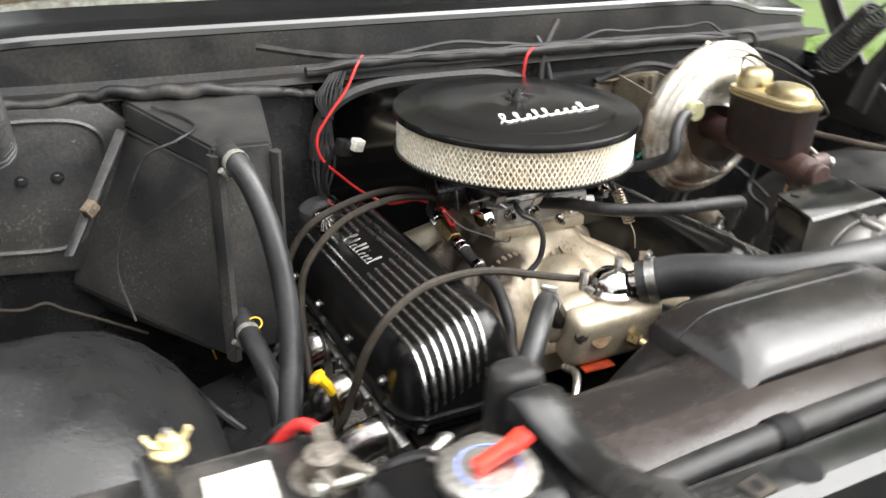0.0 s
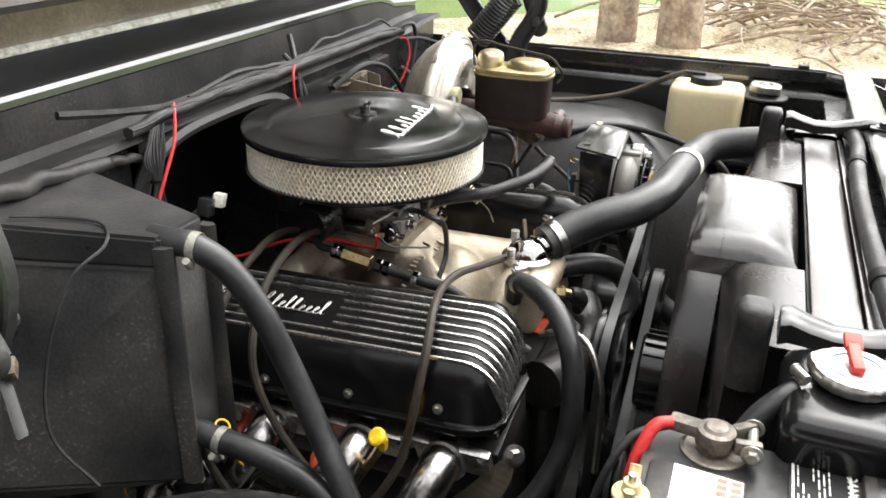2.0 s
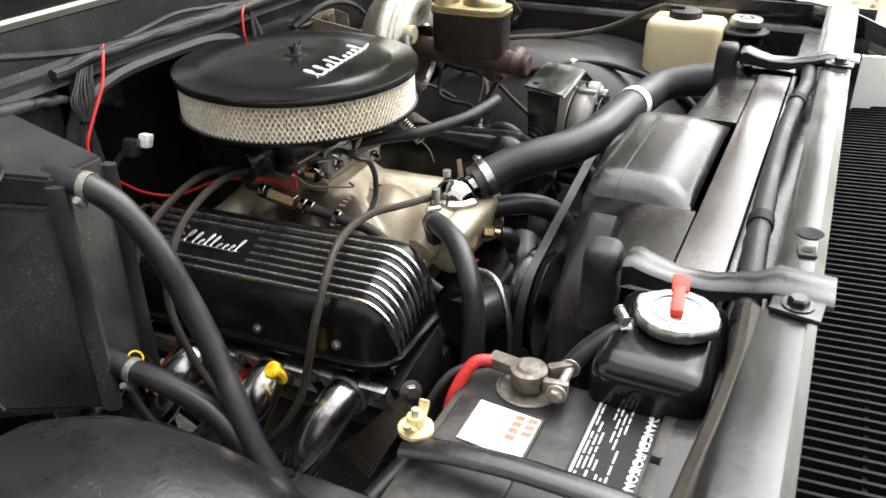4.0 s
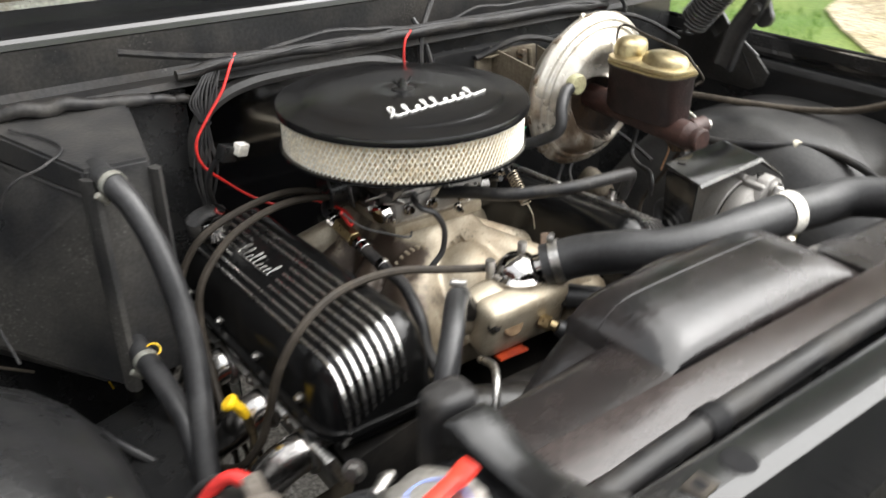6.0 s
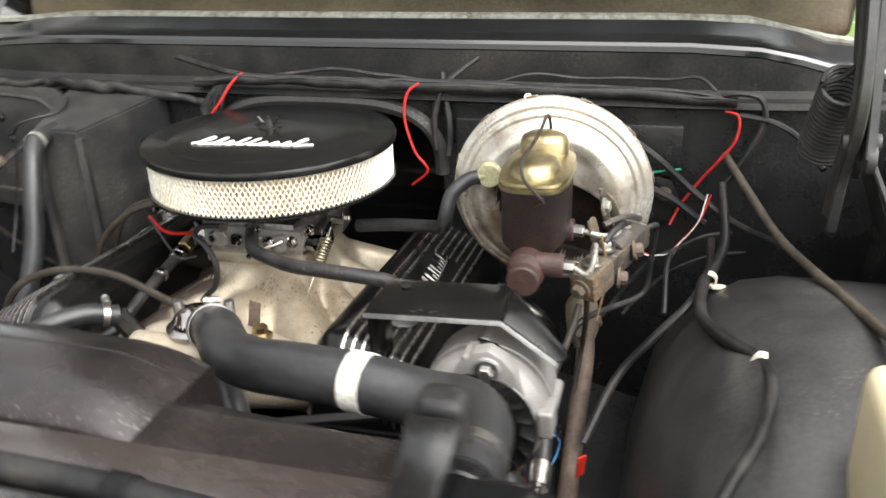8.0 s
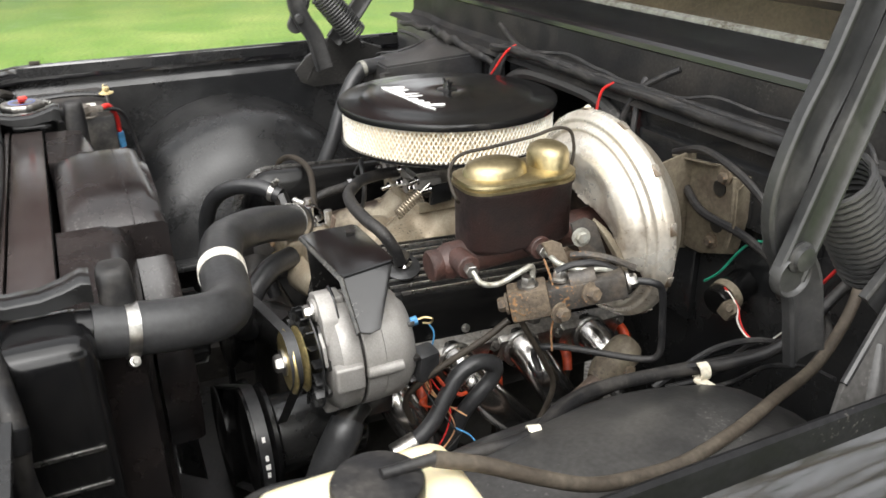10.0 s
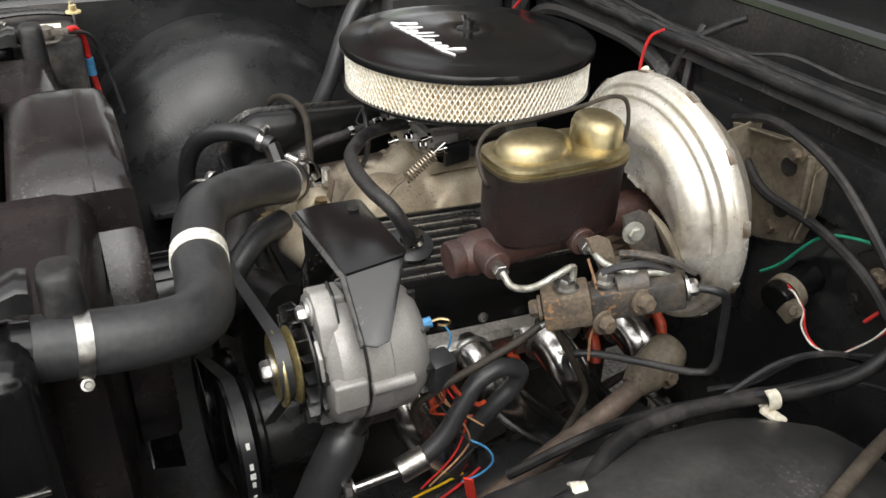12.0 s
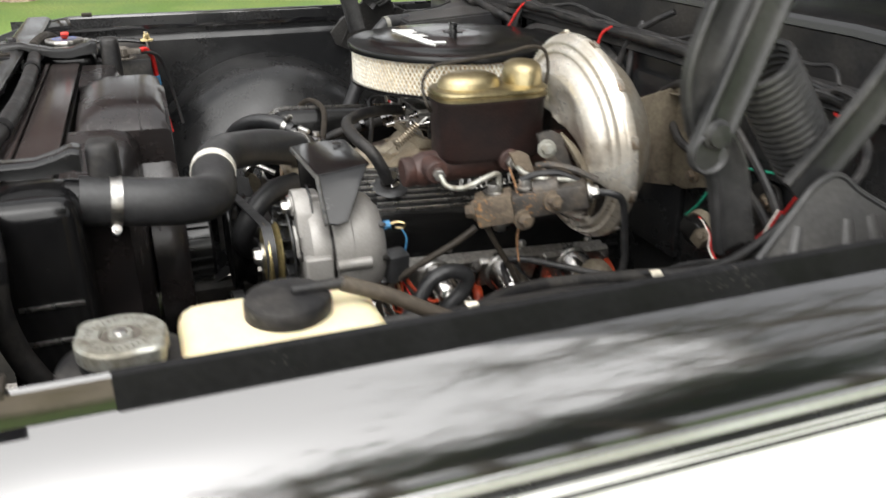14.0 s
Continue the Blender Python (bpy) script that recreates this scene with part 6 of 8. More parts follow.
radii = sorted(set(np.round(np.linspace(0.003, 0.104, 46), 5).tolist() + [q[0] for q in SHELL if q[0] > 0.104]))
rings = [[BC + u * (-r * math.cos(k * math.tau / 144)) - v * (r * math.sin(k * math.tau / 144)) + a * shell_height(r * math.cos(k * math.tau / 144), r * math.sin(k * math.tau / 144)) for k in range(144)] for r in radii]
for r, h in ((0.1328, -0.003), (0.1318, -0.007), (0.124, -0.008)):
    rings.append([BC + u * (-r * math.cos(k * math.tau / 144)) - v * (r * math.sin(k * math.tau / 144)) + a * h for k in range(144)])
loft(bm, rings)
# faces inside the seat take the brown-black colour
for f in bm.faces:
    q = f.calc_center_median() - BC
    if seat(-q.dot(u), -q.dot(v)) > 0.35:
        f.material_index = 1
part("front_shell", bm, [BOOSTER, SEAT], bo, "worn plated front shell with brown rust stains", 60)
bm = bmesh.new()
lathe(bm, [(0.126, -0.005), (0.122, -0.012), (0.112, -0.028), (0.096, -0.046), (0.074, -0.062), (0.05, -0.070), (0.0, -0.070)], BC, BA, 48)
part("rear_shell", bm, BOOSTERBACK, bo, "dull grey rear shell")
for k in range(12):
    w = k * math.tau / 12 + 0.2
    bm = bmesh.new()
    p = BC + (u * math.cos(w) + v * math.sin(w)) * 0.1330 + a * -0.003
    box(bm, p, (0.0022, 0.0085, 0.015), (0, -math.degrees(math.atan2(p.z - BC.z, p.x - BC.x)), 0), 0.0009)
    part("crimp", bm, BOOSTER, bo)
bm = bmesh.new()
cyl(bm, (0.361, 0.022, 1.180), (0.360, 0.016, 1.187), 0.005, seg=12)
part("nub", bm, CREAM, bo, "small pale plug")
bm = bmesh.new()
lathe(bm, [(0.0, 0), (0.013, 0), (0.013, 0.006), (0.0165, 0.008), (0.0165, 0.022), (0.0145, 0.025), (0, 0.026)], BC + vec((-0.074, -0.026, 0.034)), (0, -1, 0), 24)
cyl(bm, BC + vec((-0.076, -0.044, 0.034)), BC + vec((-0.102, -0.047, 0.028)), 0.0075, seg=14)
part("check_valve", bm, OLIVE, bo, "pale green check valve")
bm = bmesh.new()
plate(bm, [(0.300, 0.222, 0.955), (0.374, 0.222, 0.957), (0.435, 0.222, 0.980), (0.446, 0.222, 1.034), (0.442, 0.222, 1.090), (0.392, 0.222, 1.092), (0.300, 0.222, 1.08)], (0, -0.008, 0), 0.002)
for x0, x1 in ((0.335, 0.345),):
    plate(bm, [(x0, 0.22, 0.95), (x0, 0.22, 1.10), (x1, 0.10, 1.08), (x1, 0.10, 0.98)], (0.004, 0, 0), 0.001)
plate(bm, [(0.438, 0.2135, 0.990), (0.447, 0.2135, 1.034), (0.443, 0.2135, 1.088), (0.449, 0.190, 1.080), (0.453, 0.190, 1.034), (0.444, 0.190, 0.996)], (0.003, 0, 0), 0.001)
plate(bm, [(0.310, 0.2135, 1.081), (0.392, 0.2135, 1.091), (0.392, 0.196, 1.095), (0.316, 0.196, 1.086)], (0, 0, 0.003), 0.001)
tube(bm, [(0.424, 0.2125, 0.985), (0.430, 0.2115, 1.02), (0.428, 0.2115, 1.05), (0.424, 0.2125, 1.085)], 0.005, 8, 4)
part("mounting_bracket", bm, TANPLATE, bo, "grimy tan steel bracket")
for x, z in ((0.405, 1.080), (0.395, 0.985)):
    bm = bmesh.new()
    bolt(bm, (x, 0.2135, z), (0, -1, 0), 0.0075, 0.010)
    part("bracket_nut", bm, RUSTY, bo)
for x, z in ((0.397, 1.062), (0.318, 0.991), (0.400, 1.010)):
    bm = bmesh.new()
    lathe(bm, [(0, 0), (0.011, 0), (0.011, 0.002), (0, 0.002)], (x, 0.2135, z), (0, -1, 0), 18)
    part("slot", bm, BLOCK, bo)
pipe_thing("vacuum_hose", [(0.303, -0.021, 1.088), (0.288, -0.026, 1.083), (0.270, -0.038, 1.066), (0.262, -0.045, 1.035), (0.250, -0.015, 1.010), (0.22, 0.02, 0.995), (0.16, 0.04, 0.985), (0.10, 0.05, 0.975)], 0.0095, RUBBER, "black rubber vacuum hose to the booster", "hose")

mc = thing("master_cylinder", (0.393, -0.10, 1.02), "oxidised iron master cylinder with a gold lid", "master cylinder")
bm = bmesh.new()


def mc_ring(z, g):
    pts = []
    for k in range(32):
        w = k * math.tau / 32
        sx = math.copysign(abs(math.cos(w)) ** 0.55, math.cos(w))
        sy = math.copysign(abs(math.sin(w)) ** 0.55, math.sin(w))
        pts.append((0.394 + (0.037 + g) * sx, -0.103 + (0.068 + g) * sy, z))
    return pts
loft(bm, [mc_ring(1.048, -0.006), mc_ring(1.056, 0.0), mc_ring(1.118, 0.001), mc_ring(1.120, 0.003), mc_ring(1.124, 0.003)])
part("reservoir", bm, IRON, mc, "", 50)
bm = bmesh.new()
cyl(bm, (0.394, -0.190, 1.038), (0.393, 0.030, 1.050), 0.021, seg=24)
lathe(bm, [(0.0, 0), (0.0165, 0), (0.0185, 0.002), (0.0185, 0.012), (0.0175, 0.014), (0.0200, 0.020), (0.0215, 0.026)], (0.395, -0.214, 1.036), (0, 1, 0.05), 24)
part("bore", bm, IRONRED, mc, "red-brown cylinder bore")
bm = bmesh.new()
loft(bm, [mc_ring(1.124, 0.004), mc_ring(1.1275, 0.004), mc_ring(1.1285, 0.0015), mc_ring(1.1305, 0.0015), mc_ring(1.1315, 0.0035), mc_ring(1.1345, 0.003), mc_ring(1.137, -0.004)])
def dome(cy, ry, z1):
    ring = lambda z, s: [(0.394 + 0.030 * s * math.cos(w), cy + ry * s * math.sin(w), z) for w in np.linspace(0, math.tau, 29)[:-1]]  # noqa: E731
    loft(bm, [ring(1.132, 1.0), ring(z1 - 0.010, 0.96), ring(z1 - 0.004, 0.86), ring(z1, 0.6), ring(z1 + 0.0005, 0.1)])
dome(-0.128, 0.040, 1.152)
dome(-0.058, 0.024, 1.162)
part("lid", bm, GOLD, mc, "gold chromate stamped lid", 40)
bm = bmesh.new()
tube(bm, [(0.404, -0.180, 1.112), (0.412, -0.186, 1.120), (0.404, -0.188, 1.131), (0.390, -0.184, 1.146), (0.386, -0.168, 1.161), (0.390, -0.13, 1.166), (0.393, -0.08, 1.172), (0.394, -0.048, 1.178), (0.395, -0.029, 1.172), (0.397, -0.024, 1.150), (0.398, -0.028, 1.128)], 0.0021, 8, 8)
part("bail_wire", bm, LOOM, mc, "spring steel retaining wire")
for y, z in ((-0.182, 1.045), (-0.088, 1.050)):
    bm = bmesh.new()
    cyl(bm, (0.405, y, z), (0.436, y, z), 0.014, seg=14)
    part("outlet_boss", bm, IRONRED, mc)
    bm = bmesh.new()
    cyl(bm, (0.434, y, z), (0.448, y - 0.002, z), 0.0075, seg=6)
    part("tube_nut", bm, STEEL, mc)
for pts in ([(0.446, -0.183, 1.045), (0.458, -0.178, 1.035), (0.464, -0.160, 1.033), (0.466, -0.136, 1.042), (0.465, -0.120, 1.046), (0.462, -0.115, 1.038), (0.461, -0.115, 1.015)], [(0.446, -0.088, 1.050), (0.470, -0.085, 1.044), (0.488, -0.065, 1.040), (0.496, -0.045, 1.040), (0.50, -0.025, 1.036)]):
    pipe_thing("brake_pipe", pts, 0.0034, ZINC, "bare steel brake pipe from the master cylinder", "brake pipe", group="brake pipes")

cv = thing("combination_valve", (0.48, -0.08, 0.98), "rusty brake combination valve on its bracket", "brake valve")
bm = bmesh.new()
a0, a1 = vec((0.452, -0.140, 0.998)), vec((0.512, -0.022, 1.026))
d = (a1 - a0).normalized()
yaw = math.degrees(math.atan2(d.x, d.y))
box(bm, a0 + d * 0.024, (0.034, 0.046, 0.036), (13, 0, -yaw), 0.004)
part("end_block", bm, RUSTY, cv, "tan and dark mottled end block")
bm = bmesh.new()
box(bm, a0 + d * 0.09, (0.030, 0.088, 0.030), (13, 0, -yaw), 0.004)
cyl(bm, a0 + d * 0.07 + Vector((0, 0, 0.012)), a0 + d * 0.10 + Vector((0, 0, 0.014)), 0.013)
part("body", bm, GRIMY, cv, "dark grey grimy body")
for q, ax, m in ((a0 + d * 0.022 + Vector((0, 0, 0.018)), (0, 0, 1), STEEL), (a0 + d * 0.062 + Vector((-0.006, 0, 0.016)), (0, 0, 1), STEEL), (a0 + d * 0.085 + Vector((0.017, 0, 0.004)), (1, 0, 0.2), RUSTY), (a0 + d * 0.052 + Vector((0.016, 0, -0.014)), (1, 0, 0), RUSTY), (a1, d, STEEL), (a0, -d, RUSTY), (a0 + d * 0.03 + Vector((0, 0, -0.018)), (0, 0, -1), STEEL)):
    bm = bmesh.new()
    bolt(bm, q, ax, 0.0085, 0.012)
    part("fitting", bm, m, cv, "tube nut fitting")
bm = bmesh.new()
plate(bm, [(0.463, -0.070, 1.089), (0.463, -0.050, 1.092), (0.465, -0.038, 1.085), (0.474, -0.018, 1.026), (0.474, -0.034, 1.024), (0.472, -0.048, 1.030), (0.464, -0.064, 1.070)], (0.003, 0.001, 0), 0.001)
bracket = part("bracket", bm, GRIMY, cv, "grimy folded bracket")
bm = bmesh.new()
tube(bm, [(0.462, -0.036, 1.086), (0.470, -0.022, 1.066), (0.476, -0.006, 1.036), (0.480, 0.002, 1.004), (0.480, 0.000, 0.985)], [0.004, 0.011, 0.014, 0.012, 0.006], 10, 5, 0.45)
part("curled_flange", bm, TANPLATE, bracket, "tan curled flange")
bm = bmesh.new()
plate(bm, [(0.452, -0.100, 1.066), (0.456, -0.088, 1.069), (0.458, -0.078, 1.064), (0.468, -0.064, 1.022), (0.462, -0.078, 1.018), (0.455, -0.086, 1.040)], (0.0025, 0.001, 0), 0.0008)
part("bent_tab", bm, RUSTY, bracket)
for p, r, m in (((0.468, -0.057, 1.071), 0.0075, ZINC), ((0.472, -0.034, 1.040), 0.006, RUSTY)):
    bm = bmesh.new()
    bolt(bm, p, (1, -0.2, 0.1), r, 0.008)
    part("bracket_bolt", bm, m, cv)
for pts, m in (([(0.500, -0.026, 1.036), (0.492, -0.050, 1.047), (0.482, -0.075, 1.046), (0.474, -0.092, 1.038)], WIRE), ([(0.510, -0.010, 1.040), (0.498, -0.036, 1.052), (0.484, -0.058, 1.056), (0.470, -0.070, 1.052)], GRIMY)):
    pipe_thing("brake_pipe", pts, 0.0040, m, "dark brake pipe lying over the valve", "brake pipe", 8, group="brake pipes")
pipe_thing("brake_pipe", [(0.516, -0.016, 1.028), (0.53, 0.0, 1.028), (0.531, 0.014, 1.015), (0.528, 0.022, 0.97), (0.524, 0.026, 0.925), (0.510, 0.012, 0.914), (0.48, -0.03, 0.918), (0.455, -0.075, 0.925), (0.440, -0.095, 0.915), (0.445, -0.09, 0.89)], 0.0042, WIRE, "dark brake pipe looping below the valve", "brake pipe", group="brake pipes")
pipe_thing("brake_pipe", [(0.458, -0.128, 0.978), (0.457, -0.110, 0.945), (0.452, -0.085, 0.900), (0.447, -0.07, 0.86), (0.44, -0.09, 0.80), (0.43, -0.13, 0.72)], 0.0036, LOOM, "dull steel brake pipe dropping to the frame", "brake pipe", group="brake pipes")
pipe_thing("brake_pipe", [(0.450, -0.138, 0.975), (0.445, -0.165, 0.955), (0.435, -0.205, 0.930), (0.42, -0.24, 0.90), (0.40, -0.25, 0.86), (0.39, -0.22, 0.78)], 0.0042, LOOM, "dull steel brake pipe towards the front", "brake pipe", group="brake pipes")
pipe_thing("copper_wire", [(0.470, -0.106, 1.054), (0.474, -0.098, 1.03), (0.480, -0.092, 1.00), (0.474, -0.094, 0.965), (0.468, -0.088, 0.93)], 0.0013, COPPER, "loose copper wire hanging over the valve", "wire")

# ---- alternator ----
al = thing("alternator", (0.363, -0.30, 0.875), "fresh cast aluminium alternator with gold pulley", "alternator")
AX = (0.376, 0.945)


def around(w, r, y):
    """A point on the alternator at an angle in degrees, a radius and a station."""
    return (AX[0] + r * math.cos(radians(w)), y, AX[1] + r * math.sin(radians(w)))


bm = bmesh.new()
lathe(bm, [(0.0, 0), (0.030, 0), (0.046, 0.001), (0.055, 0.003), (0.060, 0.007), (0.064, 0.012), (0.0665, 0.014), (0.0675, 0.018), (0.0675, 0.034), (0.0665, 0.036), (0.0, 0.036)], (AX[0], -0.350, AX[1]), (0, 1, 0), 48)
part("drive_end", bm, ALTCAST, al, "", 28)
bm = bmesh.new()
lathe(bm, [(0.0, 0), (0.0640, 0), (0.0640, 0.004), (0.0, 0.004)], (AX[0], -0.314, AX[1]), (0, 1, 0), 48)
part("joint", bm, BLOCK, al, "dark joint between the castings")
bm = bmesh.new()
lathe(bm, [(0.0, 0), (0.0670, 0), (0.0680, 0.001), (0.0680, 0.022), (0.0672, 0.0235), (0.0672, 0.025), (0.0665, 0.044), (0.0640, 0.050), (0.0605, 0.056), (0.052, 0.064), (0.042, 0.067), (0.0, 0.067)], (AX[0], -0.310, AX[1]), (0, 1, 0), 48)
part("rear_housing", bm, ALTCAST, al, "", 28)
for w in (2, 92, 182, 272):
    bm = bmesh.new()
    box(bm, around(w, 0.0655, -0.3315), (0.016, 0.033, 0.030), (0, -w, 0), 0.004, 3)
    part("clamp_boss", bm, ALTCAST, al)
    bm = bmesh.new()
    cyl(bm, around(w, 0.0670, -0.311), around(w, 0.0670, -0.268), 0.0070, seg=16, edge=0.0015)
    part("through_bolt", bm, ALTCAST, al, "cast boss of a through bolt")
bm = bmesh.new()
plate(bm, [(AX[0] - 0.034, -0.349, AX[1] + 0.040), (AX[0] + 0.046, -0.349, AX[1] + 0.034), (AX[0] + 0.036, -0.349, AX[1] + 0.060), (AX[0] + 0.024, -0.349, AX[1] + 0.074), (AX[0] + 0.010, -0.349, AX[1] + 0.082), (AX[0] - 0.006, -0.349, AX[1] + 0.078), (AX[0] - 0.020, -0.349, AX[1] + 0.062)], (0, 0.019, 0), 0.003)
lathe(bm, [(0.0, 0), (0.0125, 0), (0.0135, 0.001), (0.0135, 0.024), (0, 0.024)], (AX[0] + 0.009, -0.352, AX[1] + 0.062), (0, 1, 0), 20)
part("mount_ear", bm, ALTCAST, al)
bm = bmesh.new()
plate(bm, [around(14, 0.056, -0.3502), around(36, 0.060, -0.3502), around(54, 0.058, -0.3502), around(44, 0.044, -0.3502), around(20, 0.046, -0.3502)], (0, -0.004, 0), 0.001)
part("cast_web", bm, ALTCAST, al)
for w in range(15, 375, 45):
    bm = bmesh.new()
    box(bm, around(w, 0.045, -0.3485), (0.020, 0.008, 0.012), (0, -w, 0), 0.002)
    part("vent", bm, BLOCK, al, "dark cooling slot")
for w in range(0, 360, 40):
    bm = bmesh.new()
    box(bm, around(w, 0.0565, -0.2485), (0.010, 0.008, 0.005), (0, -w, 0), 0.001)
    part("vent", bm, BLOCK, al, "dark cooling slot")
bm = bmesh.new()
bolt(bm, (AX[0] + 0.009, -0.352, AX[1] + 0.062), (0, -1, 0), 0.008, 0.010)
part("mount_bolt", bm, STEEL, al)
bm = bmesh.new()
lathe(bm, [(0, 0), (0.060, 0), (0.060, 0.002), (0, 0.002)], (AX[0], -0.3585, AX[1]), (0, 1, 0), 40)
part("cooling_fan", bm, SATIN, al, "black pressed fan")
for k in range(18):
    bm = bmesh.new()
    w = k * 20
    box(bm, around(w, 0.051, -0.3625), (0.016, 0.009, 0.0014), (0, -w + 24, 0), 0.0)
    part("fan_blade", bm, SATIN, al)
bm = bmesh.new()
lathe(bm, [(0.0, 0), (0.020, 0), (0.034, 0.001), (0.038, 0.003), (0.0385, 0.005), (0.030, 0.010), (0.030, 0.012), (0.0385, 0.018), (0.038, 0.020), (0.02, 0.021), (0, 0.021)], (AX[0], -0.3865, AX[1]), (0, 1, 0), 40)
part("pulley", bm, YELLOWZINC, al, "gold chromate pulley")
bm = bmesh.new()
bolt(bm, (AX[0], -0.3865, AX[1]), (0, -1, 0), 0.0105, 0.012)
part("pulley_nut", bm, STEEL, al)
bm = bmesh.new()
box(bm, (0.418, -0.232, 0.926), (0.026, 0.028, 0.038), (0, 8, 10), 0.005)
part("plug", bm, RUBBER, al, "black wiring plug")
bm = bmesh.new()
cyl(bm, (0.400, -0.247, 0.972), (0.402, -0.233, 0.975), 0.0055, seg=8)
part("terminal_cover", bm, BLUEPLASTIC, al, "blue terminal cover")
bm = bmesh.new()
tube(bm, [(0.402, -0.233, 0.975), (0.404, -0.224, 0.977), (0.408, -0.216, 0.975), (0.406, -0.218, 0.969), (0.402, -0.226, 0.969)], 0.0014, 6, 5)
part("ring_terminal", bm, BRASS, al, "brass coloured ring terminal")
bm = bmesh.new()
tube(bm, [(0.405, -0.220, 0.969), (0.407, -0.214, 0.955), (0.404, -0.216, 0.935), (0.398, -0.222, 0.915)], 0.0011, 6, 5)
part("terminal_wire", bm, BLUEPLASTIC, al, "thin blue wire")

br = thing("alternator_bracket", (0.33, -0.29, 0.96), "black painted alternator bracket folded from thick sheet", "bracket")
BRA, BRB, BRC, BRD = (0.250, -0.322, 1.037), (0.258, -0.258, 1.043), (0.391, -0.257, 1.047), (0.392, -0.316, 1.040)
FT1, FT2 = (0.449, -0.319, 1.002), (0.453, -0.297, 1.004)
bm = bmesh.new()
plate(bm, [BRA, (0.251, -0.300, 1.040), BRB, (0.262, -0.253, 1.043), (0.384, -0.252, 1.047), BRC, BRD], (0, 0, 0.004), 0.0015)
part("top_plate", bm, BRACKET, br)
bm = bmesh.new()
plate(bm, [BRD, BRC, FT2, (0.455, -0.310, 1.002), FT1], (0.0025, 0, 0.0035), 0.0015)
part("flap", bm, BRACKET, br)
# thin light strip painting the glint along the front edge
bm = bmesh.new()
for a, b in ((BRA, BRD), (BRD, FT1)):
    a, b = vec(a) + Vector((0, -0.0012, 0.0036)), vec(b) + Vector((0, -0.0012, 0.0036))
    plate(bm, [a, b, b + Vector((0, -0.0035, -0.0042)), a + Vector((0, -0.0035, -0.0042))], (0, 0.002, -0.001), 0.0006)
part("front_edge", bm, EDGE, br, "front edge strip lightened for its sky glint")
bm = bmesh.new()
plate(bm, [(0.252, -0.318, 1.036), (0.256, -0.262, 1.040), (0.256, -0.268, 0.93), (0.252, -0.312, 0.93)], (0.004, 0, 0), 0.001)
part("side_web", bm, BRACKET, br)
bm = bmesh.new()
plate(bm, [(0.372, -0.330, 1.028), (0.392, -0.331, 1.024), (0.436, -0.333, 0.972), (0.430, -0.333, 0.960), (0.418, -0.333, 0.962), (0.380, -0.330, 1.004)], (0, 0.004, 0), 0.001)
part("slotted_arm", bm, BRACKET, br, "slotted adjusting arm")
bm = bmesh.new()
lathe(bm, [(0, 0), (0.006, 0), (0.006, 0.001), (0, 0.001)], (0.280, -0.268, 1.0475), (0, 0, 1), 16)
part("hole", bm, BLOCK, br)

# ---- steering shaft and lower clutter ----
st = thing("steering_shaft", (0.44, -0.1, 0.6), "rusty steering shaft with a coupling", "steering shaft")
bm = bmesh.new()
tube(bm, [(0.436, 0.05, 0.878), (0.450, -0.019, 0.841), (0.450, -0.144, 0.771), (0.452, -0.40, 0.627)], 0.0125, 14, 4)
part("shaft", bm, SHAFT, st)
bm = bmesh.new()
tube(bm, [(0.434, 0.058, 0.882), (0.436, 0.048, 0.877), (0.442, 0.014, 0.858), (0.446, -0.004, 0.849)], [0.017, 0.0235, 0.0225, 0.014], 14, 4)
part("coupling", bm, TANPLATE, st, "grimy rag joint coupling")
bm = bmesh.new()
bolt(bm, (0.456, 0.035, 0.86), (1, 0, 0.3), 0.009, 0.010)
part("pinch_bolt", bm, RUSTY, st)
sb = thing("power_steering_pump", (0.27, -0.34, 0.72), "black power steering pump low at the engine's front", "steering pump")
bm = bmesh.new()
cyl(bm, (0.265, -0.39, 0.77), (0.265, -0.27, 0.77), 0.052, seg=28)
part("pump_body", bm, SATIN, sb)
bm = bmesh.new()
tube(bm, [(0.28, -0.30, 0.80), (0.295, -0.295, 0.85)], 0.016, 12)
lathe(bm, [(0, 0), (0.022, 0), (0.022, 0.01), (0, 0.012)], (0.296, -0.295, 0.85), (0.2, 0, 1), 18)
part("filler", bm, SATIN, sb)
ph = thing("power_steering_hose", (0.40, -0.24, 0.82), "black rubber pressure hose with a crimped steel end", "hose")
bm = bmesh.new()
tube(bm, [(0.425, -0.252, 0.820), (0.424, -0.226, 0.842), (0.420, -0.203, 0.875), (0.418, -0.185, 0.897), (0.418, -0.160, 0.906), (0.418, -0.138, 0.896), (0.415, -0.140, 0.875), (0.412, -0.160, 0.852), (0.405, -0.18, 0.82), (0.39, -0.2, 0.74)], 0.0102, 14, 8)
part("tube", bm, RUBBER, ph)
bm = bmesh.new()
cyl(bm, (0.425, -0.278, 0.812), (0.425, -0.248, 0.822), 0.0135, seg=18)
cyl(bm, (0.423, -0.325, 0.806), (0.425, -0.278, 0.812), 0.005, seg=12)
bolt(bm, (0.423, -0.327, 0.806), (0, -1, 0), 0.008, 0.010)
part("crimp", bm, STEEL, ph, "bright crimped ferrule")
lower = thing("radiator_hose_lower", (0.40, -0.42, 0.70), "fat black lower radiator hose", "radiator hose")
LOW = [(0.392, -0.322, 0.855), (0.400, -0.332, 0.842), (0.402, -0.350, 0.810), (0.402, -0.372, 0.765), (0.398, -0.42, 0.71), (0.395, -0.50, 0.68), (0.41, -0.58, 0.67)]
